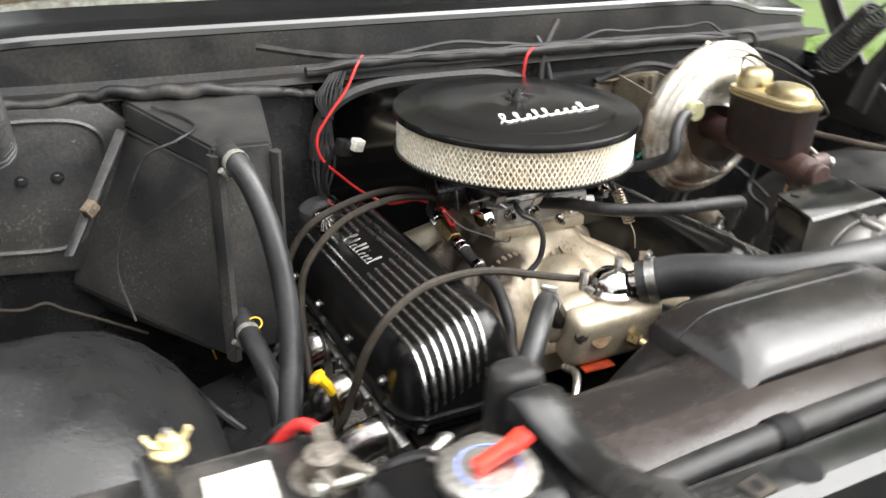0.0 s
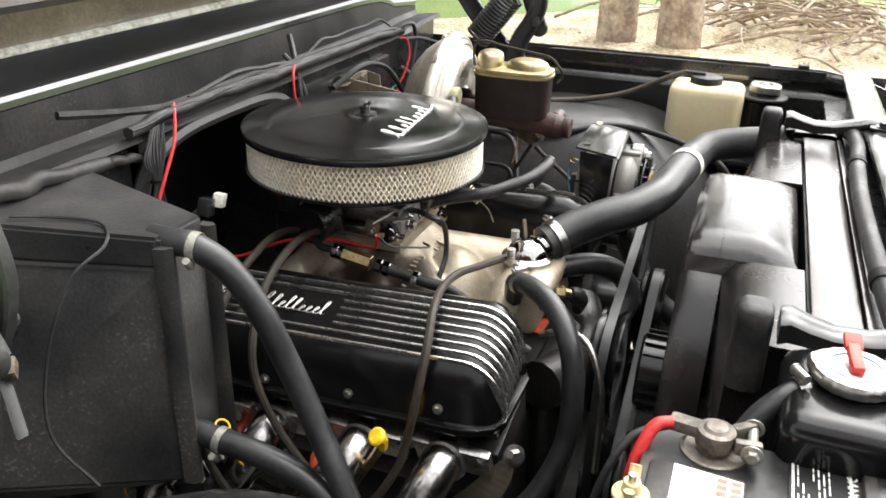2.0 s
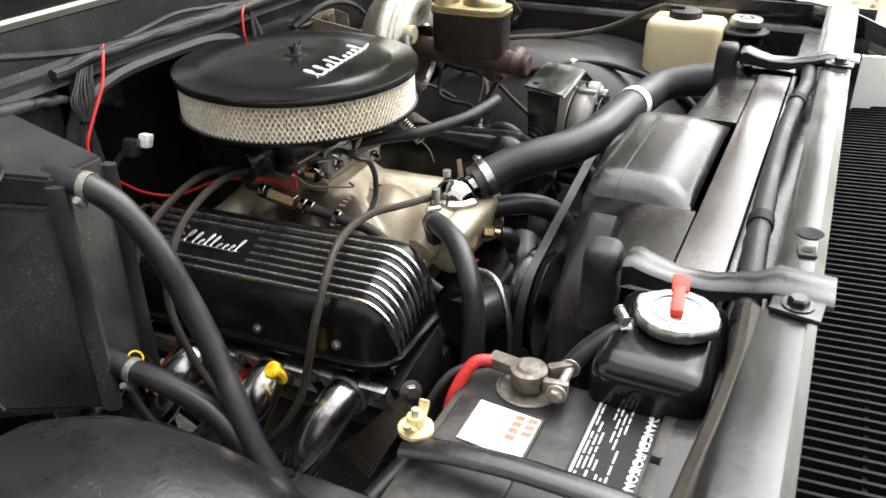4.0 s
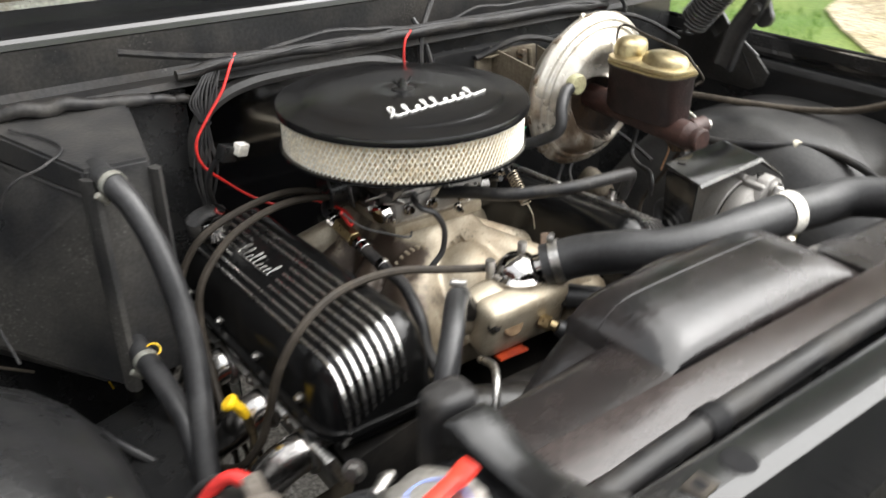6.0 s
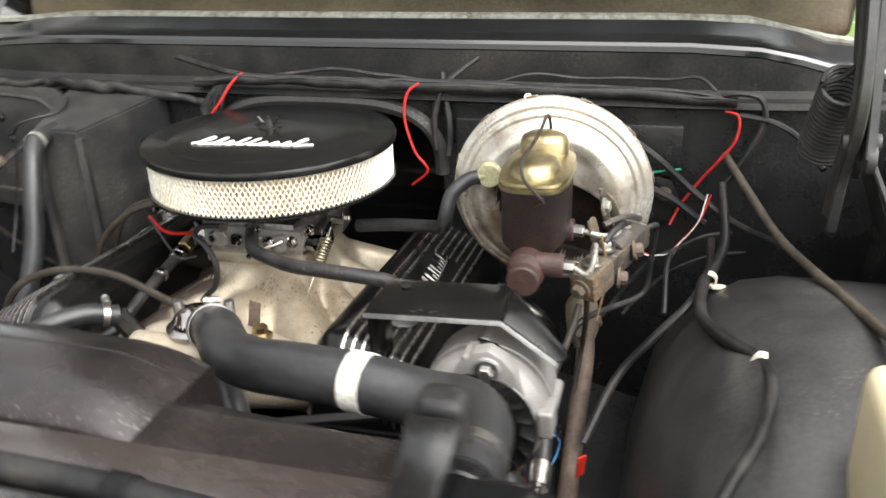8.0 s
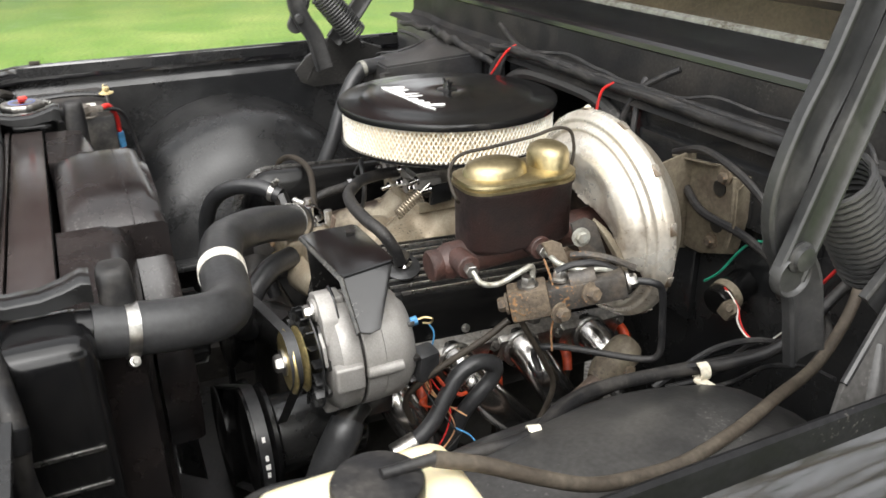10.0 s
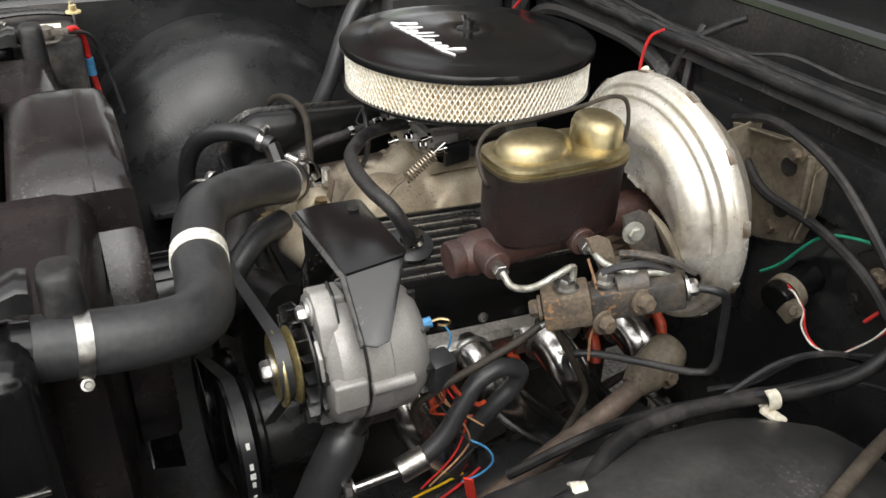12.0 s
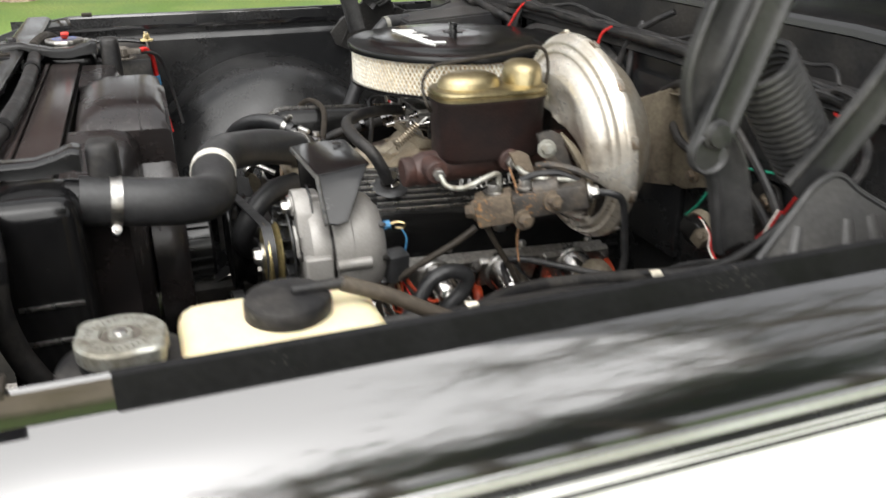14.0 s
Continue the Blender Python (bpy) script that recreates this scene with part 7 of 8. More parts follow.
part("tube", tube(bmesh.new(), LOW, [0.0205, 0.0225, 0.0225, 0.022, 0.022, 0.022, 0.022], 18, 6), RUBBER, lower)
bm = bmesh.new()
clamp(bm, LOW[5], vec(LOW[6]) - vec(LOW[5]), 0.0228, 0.012, (0.5, 0, 0.8))
part("clamp", bm, STEEL, lower, "bright worm clamp")
bm = bmesh.new()
cyl(bm, (0.380, -0.300, 0.868), (0.394, -0.326, 0.852), 0.016, seg=18)
part("inlet_neck", bm, BLOCK, lower, "oily black neck")
bm = bmesh.new()
box(bm, (0.36, -0.285, 0.862), (0.05, 0.05, 0.03), (0, 10, 0), 0.006)
cyl(bm, (0.345, -0.33, 0.86), (0.345, -0.30, 0.86), 0.014, seg=12)
bolt(bm, (0.385, -0.30, 0.86), (1, 0, 0), 0.008, 0.008)
solid("pump_bracket", bm, BLOCK, "oily black bracket under the alternator", "bracket")
for sx in (-1, 1):
    shield = thing("splash_shield", (sx * 0.47, -0.17, 0.71), "grimy black splash shield beside the frame", "splash shield", "splash shields")
    bm = bmesh.new()
    box(bm, (sx * 0.46, -0.17, 0.722), (0.18, 0.5, 0.012), (0, sx * 14, 0), 0.004)
    part("panel", bm, BAY, shield)
    for y in (-0.139, -0.209):
        bm = bmesh.new()
        lathe(bm, [(0, 0), (0.012, 0), (0.012, 0.002), (0, 0.002)], (sx * 0.383, y, 0.7462), (sx * 0.24, 0, 0.97), 18)
        bolt(bm, (sx * 0.383, y, 0.747), (sx * 0.24, 0, 0.97), 0.007, 0.007)
        part("bolt", bm, SATIN, shield)

# ---- battery ----
bt = thing("battery", (-0.575, -0.56, 0.86), "dusty black battery with warning label and clamp", "battery")
bm = bmesh.new()
box(bm, (-0.578, -0.563, 0.955), (0.258, 0.172, 0.185), bev=0.006)
part("case", bm, BATTERY, bt)
bm = bmesh.new()
box(bm, (-0.600, -0.520, 1.047), (0.20, 0.07, 0.008), bev=0.003)
box(bm, (-0.486, -0.6405, 1.049), (0.050, 0.012, 0.012), bev=0.003)
box(bm, (-0.56, -0.6405, 1.049), (0.085, 0.012, 0.012), bev=0.003)
part("top_ledge", bm, BATTERY, bt)
bm = bmesh.new()
lathe(bm, [(0.0, 0), (0.0255, 0), (0.0255, 0.002), (0.0235, 0.003), (0.0225, 0.001), (0, 0.001)], (-0.468, -0.529, 1.047), (0, 0, 1), 30)
lathe(bm, [(0.0, 0), (0.012, 0), (0.0105, 0.020), (0.008, 0.022), (0, 0.022)], (-0.468, -0.529, 1.048), (0, 0, 1), 20)
part("post", bm, LEAD, bt)
lab = bmesh.new()
plate(lab, [(-0.450, -0.584, 1.0475), (-0.450, -0.630, 1.0475), (-0.552, -0.630, 1.0475), (-0.552, -0.584, 1.0475)], (0, 0, 0.0015), 0.0)
label = part("label", lab, LABELBLACK, bt, "black warning label with white print")
bm = bmesh.new()
tube(bm, [(-0.453, -0.588, 1.0492), (-0.453, -0.626, 1.0492)], 0.0008, 4, 1)
for a, b in (((-0.453, -0.587), (-0.453, -0.627)), ((-0.453, -0.627), (-0.549, -0.627)), ((-0.549, -0.627), (-0.549, -0.587)), ((-0.549, -0.587), (-0.453, -0.587))):
    tube(bm, [(*a, 1.0492), (*b, 1.0492)], 0.0011, 4, 1)
part("label_border", bm, WHITEINK, label)


def writing(text, size, m, mat, parent, name="lettering"):
    """Flat letters of the built-in font, at the pose m."""
    cu = bpy.data.curves.new("letters", "FONT")
    cu.body, cu.size, cu.extrude = text, size, 0.0002
    ob = bpy.data.objects.new("letters", cu)
    scene.collection.objects.link(ob)
    bpy.context.view_layer.update()
    me = bpy.data.meshes.new_from_object(ob.evaluated_get(bpy.context.evaluated_depsgraph_get()))
    bpy.data.objects.remove(ob)
    me.transform(m)
    bm = bmesh.new()
    bm.from_mesh(me)
    bpy.data.meshes.remove(me)
    return part(name, bm, mat, parent)


writing("DANGER/POISON", 0.0105, pose(-0.462, -0.6245, 1.0493, 0, 0, 180) @ pose(0, 0, 0), WHITEINK, label)
rb = random.Random(3)
bm = bmesh.new()
for row in range(7):
    x = -0.458
    while x > -0.544:
        w = rb.uniform(0.006, 0.018)
        if rb.random() < 0.62 and not (row in (3, 4) and -0.51 < x < -0.49):
            box(bm, (x - w / 2, -0.5905 - row * 0.0036, 1.0493), (w * 0.8, 0.0011, 0.0004), bev=0.0)
        x -= w
part("print_block", bm, WHITEINK, label, "small unreadable print")
stk = bmesh.new()
plate(stk, [(-0.502, -0.503, 1.0515), (-0.506, -0.553, 1.0515), (-0.552, -0.553, 1.0515), (-0.548, -0.503, 1.0515)], (0, 0, 0.001), 0.0)
sticker = part("sticker", stk, LABELWHITE, bt, "white sticker with red print")
bm = bmesh.new()
for i, (w, y) in enumerate(((0.010, -0.548), (0.013, -0.538))):
    for k in range(3 + i):
        box(bm, (-0.510 - k * 0.0075, y, 1.0527), (0.0045, 0.007, 0.0004), bev=0.0)
part("print_block", bm, REDINK, sticker, "red print")
tc = thing("battery_clamp", (-0.468, -0.529, 1.055), "grimy lead battery terminal clamp", "cable clamp")
bm = bmesh.new()
lathe(bm, [(0.0105, 0), (0.0145, 0), (0.0150, 0.002), (0.0145, 0.014), (0.0105, 0.015)], (-0.468, -0.529, 1.053), (0, 0, 1), 24, closed=True)
box(bm, (-0.462, -0.508, 1.0605), (0.014, 0.030, 0.011), (0, 0, -8), 0.003)
box(bm, (-0.452, -0.549, 1.0605), (0.008, 0.020, 0.012), (0, 0, 40), 0.002)
box(bm, (-0.474, -0.553, 1.0605), (0.007, 0.020, 0.012), (0, 0, 8), 0.002)
part("ring", bm, LEAD, tc)
bm = bmesh.new()
cyl(bm, (-0.484, -0.556, 1.0605), (-0.442, -0.556, 1.0605), 0.004, seg=10)
bolt(bm, (-0.481, -0.556, 1.0605), (-1, 0, 0), 0.0055, 0.006)
bolt(bm, (-0.447, -0.556, 1.0605), (1, 0, 0), 0.0055, 0.005)
part("clamp_bolt", bm, ZINC, tc)
pipe_thing("battery_cable", [(-0.462, -0.497, 1.061), (-0.473, -0.483, 1.060), (-0.491, -0.473, 1.035), (-0.500, -0.470, 0.995), (-0.503, -0.466, 0.95), (-0.50, -0.455, 0.88)], 0.0052, REDWIRE, "red battery cable from the terminal clamp", "cable")
pipe_thing("battery_cable", [(-0.462, -0.497, 1.059), (-0.478, -0.468, 1.050), (-0.495, -0.452, 1.02), (-0.50, -0.44, 0.96), (-0.49, -0.43, 0.9)], 0.0035, WIRE, "thin black cable beside the red one", "cable")
hd = thing("battery_hold_down", (-0.575, -0.482, 0.95), "black battery hold-down bar with a cream wing nut", "hold-down")
bm = bmesh.new()
tube(bm, [(-0.578, -0.476, 1.058), (-0.577, -0.52, 1.066), (-0.574, -0.58, 1.067), (-0.570, -0.650, 1.058), (-0.570, -0.664, 1.03)], 0.011, 10, 5, 0.45)
part("bar", bm, SATIN, hd)
bm = bmesh.new()
cyl(bm, (-0.565, -0.479, 0.87), (-0.565, -0.479, 1.083), 0.003, seg=10)
part("rod", bm, STEEL, hd)
bm = bmesh.new()
lathe(bm, [(0.0, 0), (0.013, 0), (0.013, 0.003), (0.007, 0.005), (0.006, 0.013), (0, 0.013)], (-0.565, -0.479, 1.064), (0, 0, 1), 18)
for sx in (-1, 1):
    tube(bm, [(-0.565 + sx * 0.005, -0.479, 1.070), (-0.565 + sx * 0.011, -0.479, 1.073), (-0.565 + sx * 0.015, -0.479, 1.080)], 0.0042, 6, 4, 0.5)
part("wing_nut", bm, AGEDCREAM, hd)
bm = bmesh.new()
box(bm, (-0.578, -0.563, 0.855), (0.28, 0.20, 0.012), bev=0.004)
box(bm, (-0.578, -0.563, 0.60), (0.20, 0.03, 0.5), bev=0.004)
solid("battery_tray", bm, BAY, "black steel battery tray and support", "tray")
oh = thing("overflow_hose", (-0.42, -0.57, 1.04), "black overflow hose clamped to the radiator neck", "hose")
bm = bmesh.new()
tube(bm, [(-0.398, -0.600, 1.080), (-0.404, -0.588, 1.080), (-0.416, -0.572, 1.072), (-0.428, -0.556, 1.055), (-0.436, -0.545, 1.03), (-0.44, -0.53, 0.97), (-0.44, -0.50, 0.88)], 0.0095, 12, 8)
part("tube", bm, RUBBER, oh)
bm = bmesh.new()
clamp(bm, (-0.405, -0.587, 1.080), (-0.5, 0.8, -0.2), 0.0098, 0.009, (0, 0, 1))
part("clamp", bm, STEEL, oh)

# ---- washer bottle, reservoir ----
wb = thing("washer_bottle", (0.75, -0.43, 0.93), "aged cream plastic washer bottle with black cap", "washer bottle")
bm = bmesh.new()
box(bm, (0.758, -0.420, 0.985), (0.096, 0.150, 0.155), bev=0.022, seg=4)
part("bottle", bm, BOTTLE, wb, "", 60)
bm = bmesh.new()
lathe(bm, [(0.030, -0.006), (0.0325, -0.004), (0.0325, 0.007), (0.031, 0.0095), (0.026, 0.0110), (0.010, 0.0115), (0.0, 0.0115)], (0.758, -0.415, 1.066), (0, 0, 1), 32)
cyl(bm, (0.758, -0.412, 1.079), (0.760, -0.368, 1.080), 0.0045, seg=10)
part("cap", bm, RUBBERDUST, wb, "black rubber cap with a spout")
pipe_thing("washer_hose", [(0.760, -0.374, 1.080), (0.764, -0.338, 1.065), (0.768, -0.298, 1.043), (0.771, -0.253, 1.021), (0.768, -0.210, 1.008), (0.760, -0.148, 0.996), (0.740, -0.07, 0.990), (0.717, 0.0, 0.988), (0.690, 0.087, 0.99), (0.655, 0.17, 1.02), (0.62, 0.222, 1.06)], 0.0062, OLDHOSE, "grey rubber washer hose along the inner fender", "hose")
def ears(f):
    """Two opposite grips on a round cap."""
    return 1 + 0.20 * max(0.0, math.cos(2 * math.tau * f + math.pi / 2)) ** 7


RX, RY = 0.764, -0.532
rs = thing("coolant_canister", (RX, RY, 0.95), "black canister with a soiled zinc cap", "canister")
bm = bmesh.new()
lathe(bm, [(0.0, 0), (0.040, 0), (0.040, 0.092), (0.033, 0.096), (0.030, 0.102), (0.030, 0.112), (0, 0.112)], (RX, RY, 0.945), (0, 0, 1), 32)
part("body", bm, GLOSS, rs)
bm = bmesh.new()
lathe(bm, [(0.030, 0), (0.0455, 0.001), (0.0468, 0.004), (0.0455, 0.007), (0.038, 0.008), (0.030, 0.009)], (RX, RY, 1.040), (0, 0, 1), 40)
part("rim", bm, RUBBERDUST, rs, "dusty brown-black rim under the cap", 60)
bm = bmesh.new()
lathe(bm, [(0.0, 0), (0.0295, 0), (0.031, 0.002), (0.031, 0.0125), (0.029, 0.0145), (0.0145, 0.0150), (0.0140, 0.0125), (0.0085, 0.0125), (0.0080, 0.0150), (0.0, 0.0150)], (RX, RY, 1.055), (0, 0, 1), 72, wobble=ears)
capm = part("cap", bm, ZINC, rs, "soiled zinc cap")
# darker ring laid into the recess round the rivet
bm = bmesh.new()
lathe(bm, [(0.0086, 0), (0.0086, 0.0007), (0.0139, 0.0007), (0.0139, 0)], (RX, RY, 1.0676), (0, 0, 1), 32, closed=True)
part("centre_recess", bm, LEAD, capm, "darker ring in the cap's recess")
bm = bmesh.new()
lathe(bm, [(0, 0), (0.005, 0), (0.004, 0.0018), (0, 0.0022)], (RX, RY, 1.0700), (0, 0, 1), 16)
part("rivet", bm, STEEL, capm)
bm = bmesh.new()
for k in range(34):
    w = k * math.tau / 34
    if k % 9 == 8:
        continue
    box(bm, (RX + 0.0222 * math.cos(w), RY + 0.0222 * math.sin(w), 1.0698), (0.0040 if k % 3 else 0.0026, 0.0010, 0.0005), (0, 0, math.degrees(w) + (25 if k % 2 else -10)), 0.0)
part("stamped_marks", bm, LEAD, capm, "stamped marks round the cap")
bm = bmesh.new()
box(bm, (0.752, -0.490, 0.915), (0.11, 0.26, 0.012), bev=0.004)
box(bm, (0.780, -0.490, 0.78), (0.02, 0.22, 0.28), bev=0.004)
solid("bottle_bracket", bm, BAY, "black steel shelf holding bottle and canister", "bracket")


# ---- hood hinges ----
def channel(bm, path, wide, deep, x, side):
    """A pressed channel strap in a plane of constant x, following (y, z) points; its raised edges face inward."""
    line = spline([(y, z, 0) for y, z in path], 5)
    rings = []
    for i, q in enumerate(line):
        d = (line[min(i + 1, len(line) - 1)] - line[max(i - 1, 0)]).normalized()
        n = (-d.y, d.x)
        w = wide[0] + (wide[1] - wide[0]) * i / (len(line) - 1)
        ring = []
        for s, h in ((-1.0, -0.35), (-1.0, 0.75), (-0.90, 0.98), (-0.78, 0.98), (-0.62, 0.60), (-0.3, 0.42), (0.3, 0.42), (0.62, 0.60), (0.78, 0.98), (0.90, 0.98), (1.0, 0.75), (1.0, -0.35), (0.90, -0.58), (0.78, -0.58), (0.62, -0.20), (0.3, -0.02), (-0.3, -0.02), (-0.62, -0.20), (-0.78, -0.58), (-0.90, -0.58)):
            ring.append((x - side * deep * h, q.x + n[0] * w * s, q.y + n[1] * w * s))
        rings.append(ring)
    loft(bm, rings)


def hinge(side):
    X = lambda d: MID + side * (d - MID)  # noqa: E731
    top = thing("hinge_mechanism", (X(0.77), 0.03, 1.0), "black hood hinge with a heavy coil spring", "hood hinge", "hood hinges")
    bm = bmesh.new()
    channel(bm, [(0.006, 1.045), (-0.001, 1.072), (-0.014, 1.120), (-0.038, 1.160), (-0.052, 1.203), (-0.040, 1.255), (-0.015, 1.31), (0.010, 1.38)], (0.0205, 0.0175), 0.008, X(0.736), side)
    part("lower_arm", bm, HINGE, top)
    bm = bmesh.new()
    channel(bm, [(-0.0525, 1.143), (-0.050, 1.150), (-0.046, 1.160), (-0.028, 1.208), (-0.008, 1.262), (0.015, 1.322), (0.045, 1.40)], (0.0180, 0.0165), 0.007, X(0.752), side)
    lathe(bm, [(0.0, 0), (0.0180, 0), (0.0188, 0.001), (0.0188, 0.0085), (0.0176, 0.0105), (0.0160, 0.0095), (0.0145, 0.007), (0.0, 0.007)], (X(0.7475), -0.051, 1.146), (side, 0, 0), 28)
    part("link", bm, HINGE, top)
    bm = bmesh.new()
    lathe(bm, [(0, 0), (0.012, 0), (0.012, 0.003), (0.010, 0.004), (0.009, 0.009), (0.0, 0.010)], (X(0.732), -0.047, 1.162), (-side, 0, 0), 20)
    part("pivot_nut", bm, HINGE, top)
    bm = bmesh.new()
    lathe(bm, [(0, 0), (0.0135, 0), (0.0135, 0.0025), (0.0105, 0.0040), (0.0100, 0.0075), (0.0, 0.0085)], (X(0.7545), -0.047, 1.162), (side, 0, 0), 20)
    part("pivot_bolt", bm, HINGE, top)
    bm = bmesh.new()
    channel(bm, [(0.040, 1.100), (0.058, 1.120), (0.085, 1.150), (0.112, 1.182), (0.150, 1.235), (0.185, 1.29)], (0.021, 0.019), 0.006, X(0.766), side)
    part("brace", bm, HINGE, top)
    lean = lambda y, z, off=0.0: (X(0.772 + (1.12 - z) * 0.38 + off), y, z)  # noqa: E731
    # plate and ribs get the lightened paint in place of a sky reflection
    bm = bmesh.new()
    plate(bm, [lean(y, z) for y, z in ((-0.045, 1.030), (-0.022, 1.060), (0.025, 1.097), (0.047, 1.113), (0.060, 1.118), (0.073, 1.119), (0.085, 1.112), (0.096, 1.102), (0.135, 1.080), (0.170, 1.070), (0.170, 0.985), (0.0, 0.985), (-0.030, 1.0))], (side * 0.005, 0, 0.002), 0.0015)
    mount = part("mounting_plate", bm, DUSTYBRIGHT, top, "dusty pressed mounting plate, lightened for its sky reflection")
    bm = bmesh.new()
    tube(bm, [lean(-0.022, 1.060, 0.004), lean(0.025, 1.097, 0.004), lean(0.047, 1.113, 0.004), lean(0.073, 1.119, 0.004), lean(0.096, 1.102, 0.004), lean(0.135, 1.080, 0.004), lean(0.168, 1.071, 0.004)], 0.0036, 8, 4)
    part("rolled_edge", bm, HINGE, mount)
    for y0, y1 in ((-0.012, 0.022), (0.070, 0.078), (0.112, 0.104)):
        bm = bmesh.new()
        tube(bm, [lean(y0, 1.005, 0.004), lean((y0 + y1) / 2, 1.045, 0.006), lean(y1, 1.082, 0.004)], [0.007, 0.009, 0.006], 10, 5, 0.6)
        part("pressed_rib", bm, DUSTYBRIGHT, mount)
    a, b = vec((X(0.727), 0.083, 1.117)), vec((X(0.731), 0.008, 1.2145))
    ax = (b - a).normalized()
    u, v, _ = frame_of(ax)
    bm = bmesh.new()
    turns = 16
    tube(bm, [a + (b - a) * (k / (turns * 14)) + 0.0275 * (u * math.cos(k / 14 * math.tau) + v * math.sin(k / 14 * math.tau)) for k in range(turns * 14 + 1)], 0.0034, 7, 1)
    part("spring", bm, HINGE, top, "heavy coil spring")
    for e, d, side_step in ((b, ax, Vector((0, -0.01, 0))), (a, -ax, Vector((side * 0.04, 0, 0)))):
        bm = bmesh.new()
        tube(bm, [e - d * 0.01 + u * 0.027, e + u * 0.024, e + d * 0.012 + u * 0.008, e + d * 0.03, e + d * 0.045 + side_step], 0.0032, 8, 4)
        part("spring_hook", bm, HINGE, top)


hinge(1)
hinge(-1)

# ---- wiring ----
pipe_thing("red_wire", [(-0.150, 0.212, 1.164), (-0.165, 0.200, 1.150), (-0.185, 0.190, 1.12), (-0.215, 0.185, 1.085), (-0.236, 0.183, 1.053), (-0.232, 0.180, 1.02), (-0.200, 0.178, 0.985), (-0.165, 0.170, 0.955), (-0.135, 0.138, 0.945), (-0.120, 0.07, 0.975), (-0.110, 0.0, 0.985), (-0.118, -0.05, 0.988), (-0.140, -0.08, 1.0), (-0.156, -0.090, 1.026)], 0.0022, REDWIRE, "thin red wire draped over the firewall", "wire", 7, group="red wires")
pipe_thing("red_wire", [(0.156, 0.208, 1.156), (0.138, 0.200, 1.14), (0.134, 0.195, 1.10), (0.150, 0.190, 1.05), (0.17, 0.19, 1.02), (0.14, 0.2, 0.99)], 0.0022, REDWIRE, "thin red wire beside the recess", "wire", 7, group="red wires")
pipe_thing("red_wire", [(0.615, 0.222, 1.124), (0.634, 0.212, 1.118), (0.632, 0.205, 1.085), (0.610, 0.208, 1.05), (0.590, 0.215, 1.02), (0.565, 0.215, 0.98), (0.55, 0.2, 0.95)], 0.0022, REDWIRE, "thin red wire by the hinge", "wire", 7, group="red wires")


def wavy(pts, n, across, seed):
    """The same run with uneven sags and kinks."""
    r = random.Random(seed)
    line = spline(pts, n)
    return [line[0]] + [q + Vector((r.uniform(-1, 1) * across, r.uniform(-0.7, 0.7) * across, r.uniform(-1, 1) * across)) for q in line[1:-1]] + [line[-1]]


LEDGE_RUN = [(-0.24, 0.213, 1.146), (-0.16, 0.212, 1.153), (-0.05, 0.212, 1.154), (0.06, 0.212, 1.152), (0.16, 0.214, 1.150), (0.28, 0.216, 1.148), (0.42, 0.218, 1.146), (0.55, 0.220, 1.143), (0.63, 0.222, 1.137)]
harness = thing("firewall_harness", (0.2, 0.214, 1.145), "bundle of dusty black wires along the cowl ledge", "wiring harness")
bm = bmesh.new()
tube(bm, wavy(LEDGE_RUN, 3, 0.0018, 2), [0.0078, 0.0092, 0.0086, 0.0100, 0.0092, 0.0098, 0.0086, 0.0090, 0.0076], 12, 3)
part("sheath", bm, RUBBERDUST, harness, "dusty taped sheath")
for k in range(2):
    bm = bmesh.new()
    tube(bm, wavy([(x, y - 0.006 + 0.004 * k, z + 0.004 + 0.0035 * (k % 3)) for x, y, z in LEDGE_RUN[k % 2:]], 3, 0.0020, 30 + k), (0.0022, 0.0030, 0.0018, 0.0026)[k], 7, 3)
    part("wire", bm, WIRE, harness)
pipe_thing("firewall_harness", wavy([(-0.10, 0.225, 1.158), (0.0, 0.222, 1.172), (0.08, 0.220, 1.166), (0.16, 0.224, 1.158), (0.3, 0.228, 1.154), (0.5, 0.23, 1.152), (0.6, 0.23, 1.146)], 2, 0.0018, 9), 0.0034, WIRE, "loose black wires along the cowl", "wires", 8, 4)
pipe_thing("black_wire", [(0.22, 0.236, 1.150), (0.27, 0.246, 1.152), (0.33, 0.252, 1.165), (0.40, 0.262, 1.158), (0.47, 0.262, 1.160), (0.53, 0.258, 1.160), (0.575, 0.248, 1.166), (0.60, 0.236, 1.150)], 0.0026, WIRE, "slack black wire lying on the cowl ledge", "wire", 7, group="black wires")
pipe_thing("seam_sealer", wavy([(-0.74, 0.222, 1.126), (-0.65, 0.220, 1.131), (-0.56, 0.220, 1.135), (-0.50, 0.214, 1.139), (-0.42, 0.206, 1.134), (-0.36, 0.208, 1.133), (-0.31, 0.212, 1.124), (-0.26, 0.216, 1.118), (-0.22, 0.220, 1.106)], 3, 0.0045, 4), [0.006, 0.008, 0.006, 0.009, 0.011, 0.008, 0.010, 0.007, 0.006], RUBBERDUST, "lumpy black seam sealer over the heater case", "sealer", 10, 3)
pipe_thing("cut_hose_end", [(-0.30, 0.262, 1.178), (-0.22, 0.240, 1.165), (-0.15, 0.222, 1.158), (-0.05, 0.215, 1.155)], 0.0055, RUBBERDUST, "cut rubber hose lying on the ledge", "hose", 8)
pipe_thing("cut_hose_end", [(0.238, 0.264, 1.186), (0.215, 0.245, 1.170), (0.190, 0.225, 1.145), (0.178, 0.212, 1.10), (0.182, 0.205, 1.05)], 0.0052, RUBBERDUST, "cut rubber hose standing off the cowl", "hose", 8)
